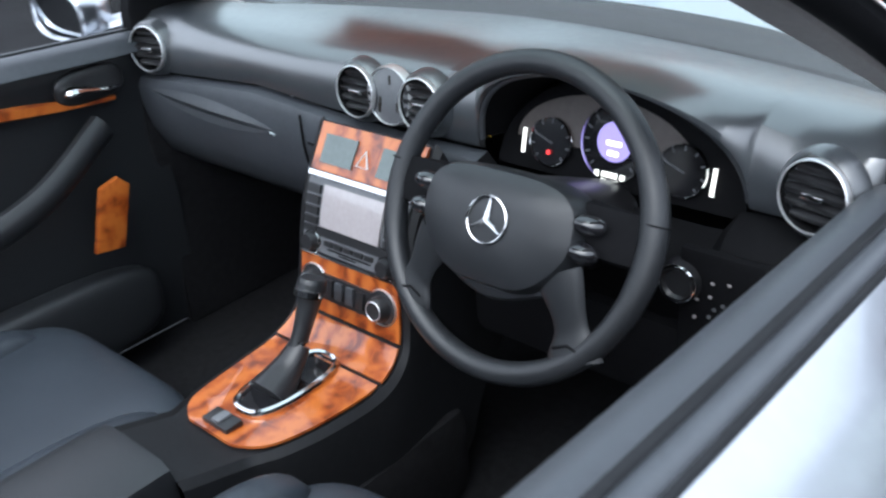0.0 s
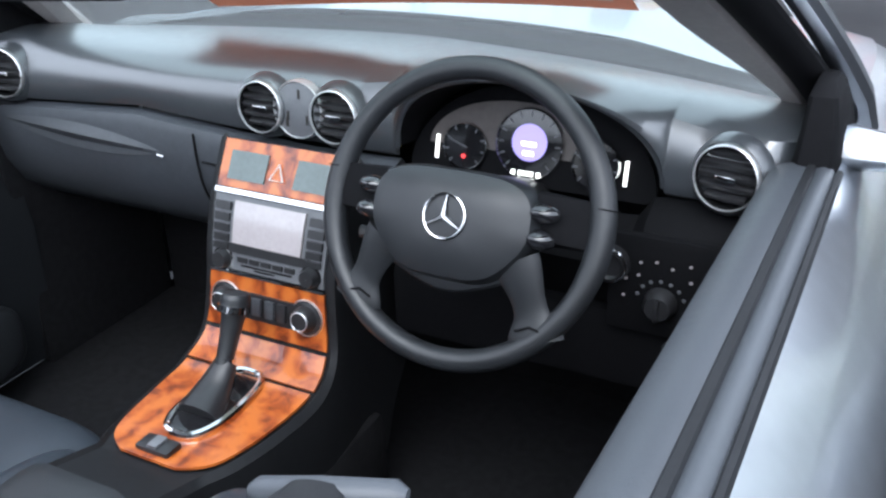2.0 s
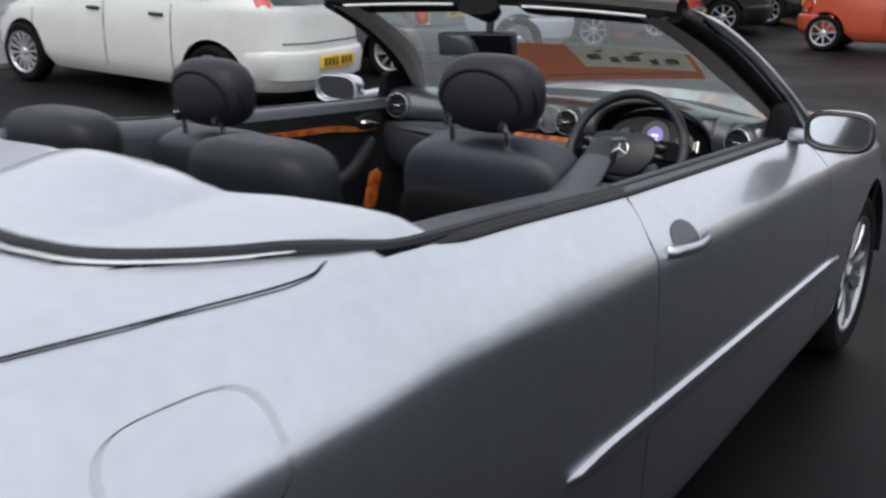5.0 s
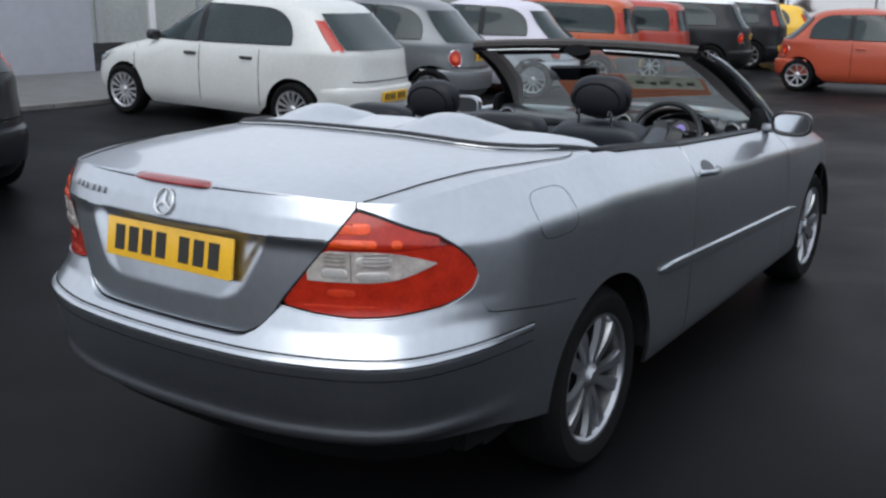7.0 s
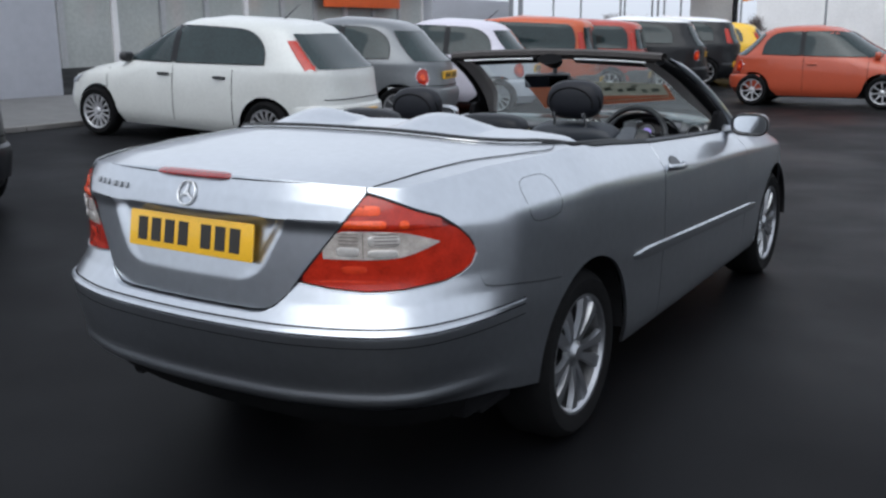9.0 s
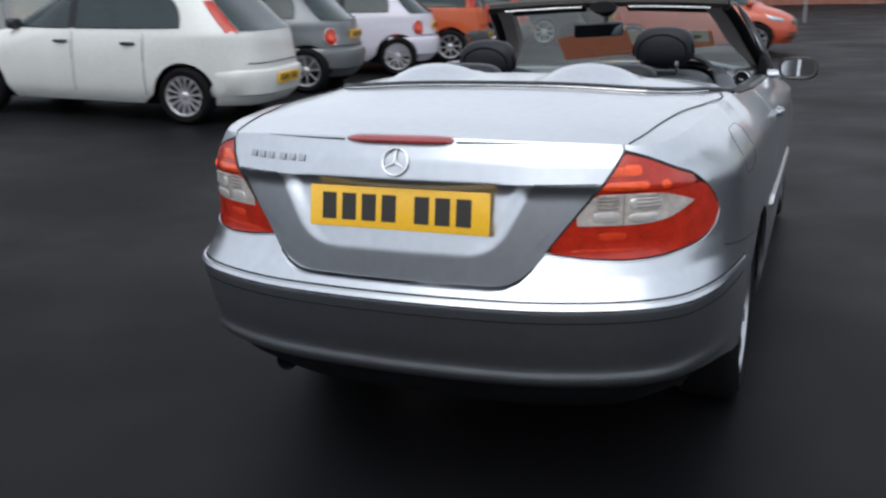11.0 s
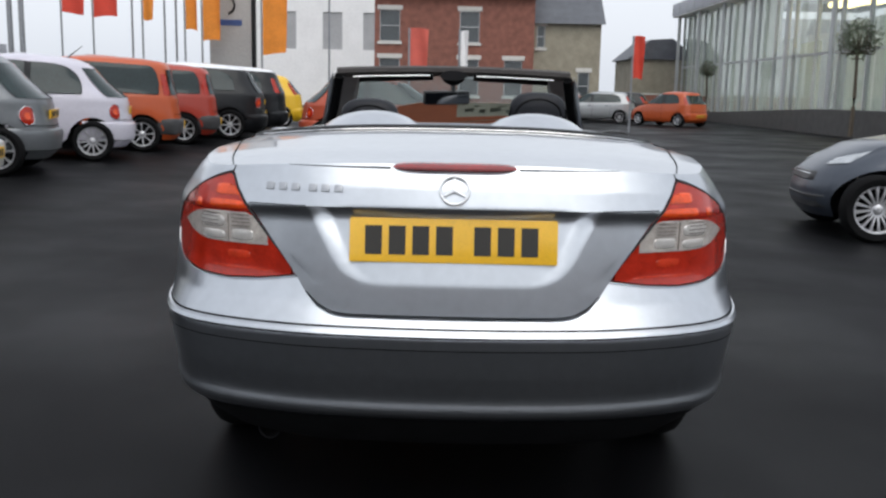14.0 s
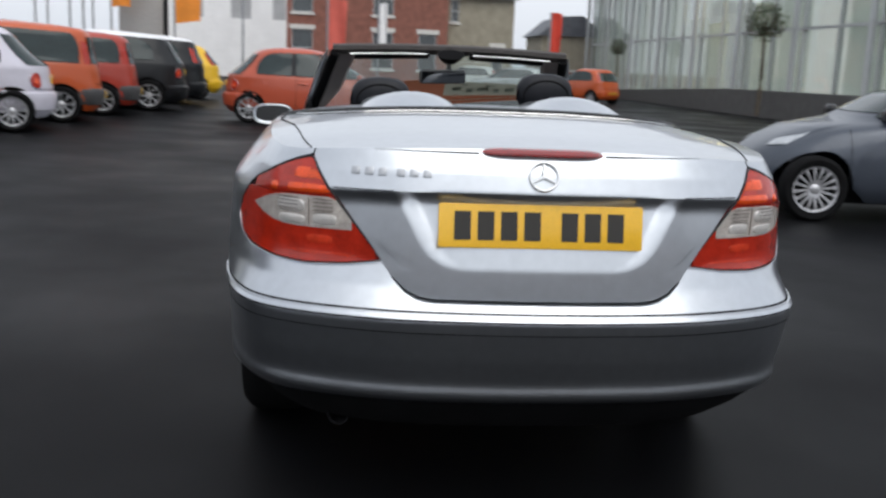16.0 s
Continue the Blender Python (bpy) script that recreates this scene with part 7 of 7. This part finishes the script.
def far_window(parent, x0, x1, z0, z1, y):
    w = new("window")
    w.parent = parent
    part("window_pane", Geo().box((x0, y + 0.12, z0), (x1, y + 0.14, z1)), FARPANE, w)
    fr = Geo()
    for a, b, c, d in ((x0, x0 + 0.05, z0, z1), (x1 - 0.05, x1, z0, z1), (x0 + 0.05, x1 - 0.05, z0, z0 + 0.05), (x0 + 0.05, x1 - 0.05, z1 - 0.05, z1), (x0 + 0.05, x1 - 0.05, (z0 + z1) / 2 - 0.025, (z0 + z1) / 2 + 0.025)):
        fr.box((a, y + 0.07, c), (b, y + 0.115, d))
    part("window_frame", fr, FRAME, w)
    part("window_sill", Geo().box((x0 - 0.1, y - 0.08, z0 - 0.14), (x1 + 0.1, y + 0.1, z0 - 0.002)), SILL, w)
    part("lintel", Geo().box((x0 - 0.12, y - 0.03, z1 + 0.002), (x1 + 0.12, y + 0.1, z1 + 0.24)), SILL, w)


def house():
    h = thing("brick_house", "two-storey red brick house with a slate roof and a stone annexe", "house")
    y = 50.0
    holes = [(-3.93, -2.8, 3.85, 5.55), (0.45, 1.55, 3.85, 5.55), (-3.93, -2.8, 1.0, 2.95), (0.45, 1.55, 1.0, 2.95), (2.95, 3.95, 1.0, 2.95)]
    part("wall", wall_with_openings(Geo(), -4.2, 4.55, 0, 6.45, y, 0.3, holes), BRICK, h, "red brick front")
    part("side_wall", Geo().box((-4.2, y + 0.302, 0), (-3.9, y + 8, 6.45)), BRICK, h)
    part("side_wall", Geo().box((4.25, y + 0.302, 0), (4.55, y + 8, 6.45)), BRICK, h)
    for q in holes:
        far_window(h, *q, y)
    part("roof", Geo().grid(lambda i, j: ((-4.5, 4.85)[i], (y - 0.35, y + 4.1, y + 8.5)[j], (6.4, 9.3, 6.4)[j]), 2, 3), SLATE, h, "slate roof")
    part("gutter", Geo().tube([(-4.5, y - 0.38, 6.40), (4.85, y - 0.38, 6.40)], 0.07, 8), PLASTIC, h)
    part("annexe_wall", wall_with_openings(Geo(), 4.56, 8.3, 0, 5.05, y + 0.6, 0.3, [(4.75, 5.2, 3.7, 4.9), (7.1, 7.75, 0.9, 2.4)]), STONE, h, "buff stone annexe wall")
    part("annexe_side", Geo().box((8.0, y + 0.902, 0), (8.3, y + 7, 5.05)), STONE, h)
    part("annexe_roof", Geo().grid(lambda i, j: ((4.5, 8.5)[i], (y + 0.3, y + 3.6, y + 7.2)[j], (5.0, 7.6, 5.0)[j]), 2, 3), SLATE, h, "slate annexe roof")
    far_window(h, 4.75, 5.2, 3.7, 4.9, y + 0.6)
    far_window(h, 7.1, 7.75, 0.9, 2.4, y + 0.6)


house()


def white_block():
    h = thing("white_building", "white rendered building with plain windows", "building")
    y = 66.0
    holes = [(-12.1, -11.1, 4.0, 6.6), (-9.2, -7.8, 4.0, 6.6), (-6.3, -5.4, 4.0, 6.6)]
    part("wall", wall_with_openings(Geo(), -15.0, -5.2, 0, 9.5, y, 0.3, holes), RENDER, h)
    for x0, x1, za, zb in holes:
        w = new("window")
        w.parent = h
        part("window_pane", Geo().box((x0, y + 0.08, za), (x1, y + 0.12, zb)), HAZEPANE, w, "window pane in a grey paled for haze")
        part("window_frame", Geo().box((x0, y + 0.06, (za + zb) / 2 - 0.03), (x1, y + 0.078, (za + zb) / 2 + 0.03)), HAZEPANE, w)
    part("roof", Geo().box((-15.2, y - 0.2, 9.502), (-5.0, y + 9, 9.8)), SLATE, h)


white_block()


def showroom():
    """A glass hall whose front runs along the forecourt, under a deep flat canopy."""
    h = thing("glass_showroom", "tall glass-fronted showroom with slim columns and a flat canopy", "building")
    x, y0, y1, z0, z1 = 15.2, 20.0, 60.0, -0.12, 6.3
    n = 8
    step = (y1 - y0) / n
    rnd = random.Random(5)
    part("canopy", Geo().box((x - 0.7, y0 - 1, z1), (x + 1.2, y1 + 0.6, z1 + 0.8), 0.05), CLAD, h, "flat grey canopy")
    # unseen clear roof, added so that the sky brightens the hall
    roof = part("unseen_light_roof", Geo().box((x + 1.21, y0 - 1, z1 + 0.5), (x + 11.4, y1 + 0.6, z1 + 0.54)), HALLGLASS, h, "unseen clear roof added to let sky light in")
    roof.visible_shadow = False
    for k in range(24):
        y = y0 - 0.9 + (y1 - y0 + 1.4) * k / 23
        part("fascia_rib", Geo().box((x - 0.73, y, z1 + 0.05), (x - 0.701, y + 0.06, z1 + 0.75)), FRAME, h)
    part("back_wall", Geo().box((x + 11, y0, z0), (x + 11.3, y1, z1 - 0.002)), RENDER, h, "pale back wall")
    part("end_wall", Geo().box((x + 0.2, y1 - 0.15, z0), (x + 10.998, y1, z1 - 0.002)), CLAD, h)
    part("end_wall", Geo().box((x + 0.2, y0, z0), (x + 10.998, y0 + 0.15, z1 - 0.002)), CLAD, h)
    part("hall_floor", Geo().box((x + 0.15, y0 + 0.16, z0 + 0.05), (x + 10.9, y1 - 0.16, z0 + 0.25)), SILL, h, "pale tiled hall floor")
    for k in range(n + 1):
        y = y0 + step * k
        part("column", Geo().tube([(x - 0.35, y, z0), (x - 0.35, y, z1)], 0.11, 14), FRAME, h, "slim grey column")
        if k == n:
            continue
        for q in range(2):
            a, b = y + step * q / 2, y + step * (q + 1) / 2
            for za, zb in ((z0 + 0.3, 3.0), (3.1, z1 - 0.002)):
                pane = part("glass_pane", Geo().box((x, a + 0.05, za), (x + 0.02, b - 0.05, zb)), HALLGLASS, h)
                pane.visible_shadow = False
            part("mullion", Geo().box((x - 0.06, b - 0.05, z0 + 0.3), (x + 0.10, b + 0.05, z1 - 0.002)), FRAME, h)
            # pale blinds added behind most panes to brighten the glass front
            if b < 43.0 and rnd.random() < 0.3:
                continue
            wide = b - a - 0.14
            m = max(3, int(wide / 0.16))
            top = z1 - 0.1 if b > 43.0 else rnd.uniform(3.4, 4.3)
            blind = Geo().grid(lambda i, j: (x + 0.26 + 0.05 * (i % 2), a + 0.07 + wide * i / m, (z0 + 0.5, top)[j]), m + 1, 2)
            part("brightening_blind", blind, ADDED_BLINDS, h, "pale pleated blind added to brighten the glass")
    part("transom", Geo().box((x - 0.04, y0, 3.001), (x + 0.08, y1, 3.099)), FRAME, h)
    part("plinth", Geo().box((x - 0.05, y0, z0), (x + 0.12, y1, z0 + 0.298)), CLAD, h)
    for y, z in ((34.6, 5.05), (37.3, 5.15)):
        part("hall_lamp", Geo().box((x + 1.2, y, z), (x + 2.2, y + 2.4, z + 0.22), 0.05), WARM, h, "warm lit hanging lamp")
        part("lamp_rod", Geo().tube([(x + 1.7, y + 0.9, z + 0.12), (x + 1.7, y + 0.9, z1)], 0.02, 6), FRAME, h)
    # white sheet puts the light under the grey canopy into its colour
    part("lit_soffit", Geo().box((x - 0.68, y0 - 0.98, z1 - 0.05), (x + 1.18, y1 + 0.58, z1 - 0.003)), RENDER, h, "canopy underside whitened for the light on it")
    # low dark wall along the edge of the hall's terrace
    w = thing("terrace_wall", "low dark grey wall before the glass showroom", "wall")

    def bank(i, j):
        y = 58.0 - 2.0 * i
        top = lerp(y, (10.0, 34.0, 56.0, 58.0), (0.95, 0.85, 0.20, 0.10))
        return (14.0 + (0.0, 0.02, 0.28, 0.30)[j], y, (z0 - 0.1, top - 0.02, top, z0 - 0.1)[j])
    part("wall", Geo().grid(bank, 21, 4), DARKWALL, w)


showroom()


def far_block():
    h = thing("stone_building", "grey stone building with a pitched roof", "building")
    y = 62.0
    part("wall", Geo().box((12.2, y, 0), (16.4, y + 6, 3.6)), STONE, h)
    part("roof", Geo().prism([(11.9, 3.602), (16.7, 3.602), (14.9, 5.0), (13.4, 4.9)], 6.4, Matrix(((1, 0, 0, 0), (0, 0, 1, y - 0.2), (0, 1, 0, 0), (0, 0, 0, 1)))), SLATE, h)
    g = thing("low_wall", "low dark brick boundary wall", "wall")
    part("wall", Geo().box((4.5, 55.0, 0), (16.5, 55.3, 1.25), 0.02), BRICK, g)
    part("coping", Geo().box((4.45, 54.95, 1.252), (16.55, 55.35, 1.34), 0.01), SILL, g)


far_block()


def flag(label, x, y, z0, z1, wide, cloth, sway=0.1, pole_top=None):
    """A tall banner on a pole that stands on the ground."""
    g0 = ground_z(x, y)
    f = thing("banner_flag", label, "flag", "flags along the forecourt")
    top = pole_top or z1 + 0.25
    part("pole", Geo().tube([(x, y, g0), (x, y, top)], 0.035, 8), POLE, f)
    rnd = random.Random(int(x * 100) + 7)
    ph = rnd.random() * 6
    part("cloth", Geo().grid(lambda i, j: (x + 0.04 + wide * i / 10 * (1 - 0.10 * (1 - j / 12)), y + sway * math.sin(2.6 * i / 10 * 2 + ph + j * 0.25) * i / 10, z0 + (z1 - z0) * j / 12 - 0.06 * math.sin(i / 10 * 2.2 + ph)), 11, 13), cloth, f)


for X, Z0, WD in ((-6.42, 2.35, 0.86), (-8.44, 2.72, 0.62), (-9.02, 3.05, 0.42), (-10.45, 3.42, 0.36)):
    flag("orange banner flag on a grey pole", X, 30.0, Z0, 5.4, WD, ORANGE_FLAG)
flag("red flag on a grey pole", -13.2, 30.0, 3.55, 5.2, 0.85, RED_FLAG)
flag("red flag on a grey pole", -12.2, 30.2, 3.45, 5.2, 0.85, RED_FLAG)
flag("faded red banner flag in front of the brick house", -1.42, 30.0, 1.6, 3.25, 0.62, PINK_FLAG, pole_top=3.3)
flag("white banner flag in front of the brick house", 0.28, 30.0, 1.6, 3.2, 0.26, RENDER, pole_top=3.3)
flag("red banner flag on the forecourt", 6.35, 31.0, 1.75, 3.2, 0.36, RED_FLAG, pole_top=3.25)


def totem():
    t = thing("totem_sign", "tall grey dealer sign with a blue strip", "sign")
    g0 = ground_z(-7.5, 31)
    part("panel", Geo().box((-8.45, 31.0, g0), (-6.98, 31.25, 6.5), 0.03), mat("pale_grey_sign", (0.42, 0.41, 0.40), 0.5), t)
    part("edge", Geo().box((-6.978, 31.0, g0), (-6.85, 31.25, 6.5), 0.02), SEAL, t)
    part("blue_strip", Geo().box((-8.15, 30.985, 3.32), (-7.3, 30.998, 3.52)), BLUE, t)
    part("plain_mark", Geo().tube([(-7.9 + 0.35 * math.cos(a), 30.985, 4.0 + 0.3 * math.sin(a)) for a in np.linspace(-1.2, 1.8, 16)], 0.04, 6), SEAL, t)
    for x in (-14.95, -14.55):
        p = thing("lamp_post", "dark grey lamp post", "lamp post", "lamp posts")
        part("post", Geo().tube([(x, 30, ground_z(x, 30)), (x, 30, 7.0)], 0.09, 10), POLE, p)
        part("lamp_head", Geo().box((x - 0.1, 29.4, 6.95), (x + 0.1, 30.1, 7.08), 0.03), POLE, p)
    for x, y in ((-9.6, 31.0), (-10.9, 34.0), (-4.9, 36.0), (-11.8, 33.0)):
        p = thing("flag_pole", "slim grey metal flag pole", "pole", "slim poles")
        part("post", Geo().tube([(x, y, ground_z(x, y)), (x, y, 7.0)], 0.04, 8), POLE, p)


totem()


def left_shop():
    h = thing("dealer_building", "grey clad dealer building with glazed front", "building")
    part("clad_wall", Geo().box((-14.5, 2.0, 0.2), (-11.6, 8.05, 4.5), 0.02), CLAD, h, "smooth grey cladding")
    y0, y1, x = 9.0, 27.0, -17.0
    n = 12
    part("back_wall", Geo().box((x - 4.0, y0, 0.3), (x - 3.7, y1, 4.2)), CLAD, h)
    part("fascia", Geo().box((x - 4.0, y0, 2.9), (x + 0.4, y1, 4.0), 0.03), CLAD, h)
    for k in range(n + 1):
        y = y0 + (y1 - y0) * k / n
        part("mullion", Geo().box((x - 0.1, y - 0.08, 0.3), (x + 0.1, y + 0.08, 2.898)), FRAME if k % 3 else RENDER, h)
        if k < n:
            part("glass_pane", Geo().box((x - 0.02, y + 0.082, 0.3), (x + 0.02, y + (y1 - y0) / n - 0.082, 2.898)), SHOPPANE, h)
    part("red_sign", Geo().box((x + 0.402, 21.0, 2.2), (x + 0.46, 25.0, 3.2), 0.01), mat("orange_red_sign", (0.75, 0.13, 0.03), 0.5), h, "orange-red plain sign")
    part("link_wall", Geo().box((x - 2, 27.01, 0.3), (x + 0.5, 33, 2.6), 0.02), CLAD, h)


left_shop()


def kerb():
    """A low paved edge in front of the dealer building."""
    ks = thing("paved_kerb", "grey concrete kerb edging the building's pavement", "kerb")
    for k in range(9):
        y = 1.6 + 0.92 * k
        z = ground_z(-8.6, y)
        part("kerb_stone", Geo().box((-8.72, y, z - 0.1), (-8.57, y + 0.905, z + 0.06), 0.012), KERBSTONE, ks)
    part("paving", Geo().grid(lambda i, j: ((-8.722, -11.6)[i], (1.6, 9.87)[j], ground_z((-8.722, -11.6)[i], 5) + 0.045), 2, 2), mat("grey_paving", (0.12, 0.12, 0.12), 0.8, var=0.2, scale=4), ks)


def bare_tree(x, y, h, seed):
    t = thing("bare_tree", "small leafless tree with a dense twiggy crown", "tree", "trees on the skyline")
    rnd = random.Random(seed)
    bark = mat("bark", (0.22, 0.19, 0.18), 0.9, var=0.3)
    g0 = ground_z(x, y)
    part("trunk", Geo().tube([(x, y, g0), (x + 0.05, y, g0 + h * 0.3), (x, y, g0 + h * 0.5)], [0.16, 0.12, 0.07], 8), bark, t)
    tw = Geo()
    for k in range(90):
        a, e = rnd.random() * 6.28, 0.2 + rnd.random() * 1.25
        r = h * (0.25 + 0.27 * rnd.random())
        b = Vector((x, y, g0 + h * (0.35 + 0.2 * rnd.random())))
        d = Vector((math.cos(a) * math.cos(e), math.sin(a) * math.cos(e), math.sin(e)))
        m = b + d * r * 0.55 + Vector((rnd.uniform(-0.1, 0.1), rnd.uniform(-0.1, 0.1), 0.1))
        tip = b + d * r
        tw.tube([b, m, tip], [0.03, 0.018, 0.006], 4)
        for q in range(4):
            o = Vector((rnd.uniform(-0.4, 0.4), rnd.uniform(-0.4, 0.4), rnd.uniform(0, 0.5)))
            tw.tube([m, m + o * 0.6, m + o], [0.012, 0.009, 0.004], 3)
    part("crown", tw, bark, t, "twiggy bare crown")


kerb()
for X, Y, Hh, S in ((-23.2, 60.0, 2.7, 2), (-22.0, 62.0, 2.5, 5), (-14.5, 64.0, 2.4, 8)):
    bare_tree(X, Y, Hh, S)


LEAF = mat("dark_green_leaves", (0.045, 0.06, 0.03), 0.6, var=0.4, scale=2.0)


def ball_tree(x, y, zc, r, seed):
    """A clipped tree: a stem and a loose ball of small leaves."""
    t = thing("clipped_tree", "small tree with a clipped round leafy crown on a bare stem", "tree", "clipped trees at the showroom")
    rnd = random.Random(seed)
    bark = mat("stem_bark", (0.10, 0.08, 0.06), 0.9, var=0.3)
    part("trunk", Geo().tube(curve([(x, y, 0), (x + 0.03, y, zc * 0.4), (x - 0.02, y, zc)], 4), [0.09 - 0.006 * q for q in range(9)], 8), bark, t)
    br = Geo()
    for q in range(14):
        a, e = rnd.random() * 6.28, rnd.uniform(-0.3, 1.3)
        d = Vector((math.cos(a) * math.cos(e), math.sin(a) * math.cos(e), math.sin(e)))
        o = Vector((x, y, zc - r * 0.6))
        br.tube([o, o + d * r * 0.7, Vector((x, y, zc)) + d * r * 0.8], [0.03, 0.02, 0.008], 5)
    part("branches", br, bark, t)
    g = Geo()
    for q in range(1500):
        a, e = rnd.random() * 6.28, math.asin(rnd.uniform(-1, 1))
        d = Vector((math.cos(a) * math.cos(e), math.sin(a) * math.cos(e), math.sin(e)))
        rr = r * rnd.uniform(0.45, 1.0) * (1 + 0.10 * math.sin(3 * a + seed) * math.cos(4 * e))
        c = Vector((x, y, zc)) + d * rr
        u = Vector((rnd.uniform(-1, 1), rnd.uniform(-1, 1), rnd.uniform(-1, 1))).normalized()
        w = u.orthogonal().normalized()
        b, h = len(g.v), r * rnd.uniform(0.05, 0.09)
        g.v += [tuple(c - u * h), tuple(c + w * h * 0.5), tuple(c + u * h), tuple(c - w * h * 0.5)]
        g.f.append((b, b + 1, b + 2, b + 3))
    part("crown", g, LEAF, t, "round crown of small dark leaves")


ball_tree(13.4, 29.2, 3.2, 0.74, 4)
ball_tree(13.6, 48.0, 2.65, 0.48, 9)


def reflection_block():
    """Unseen block closing the forecourt behind the camera, added to darken the car's reflections."""
    h = thing("unseen_rear_block", "unseen grey block added to darken reflections in the car", "building")
    part("wall", Geo().box((-22, -26, 0), (26, -24, 2.8), 0.05), CLAD, h)
    part("plinth", Geo().box((-22, -23.998, 0), (26, -23.9, 0.9), 0.02), BRICK, h)


reflection_block()
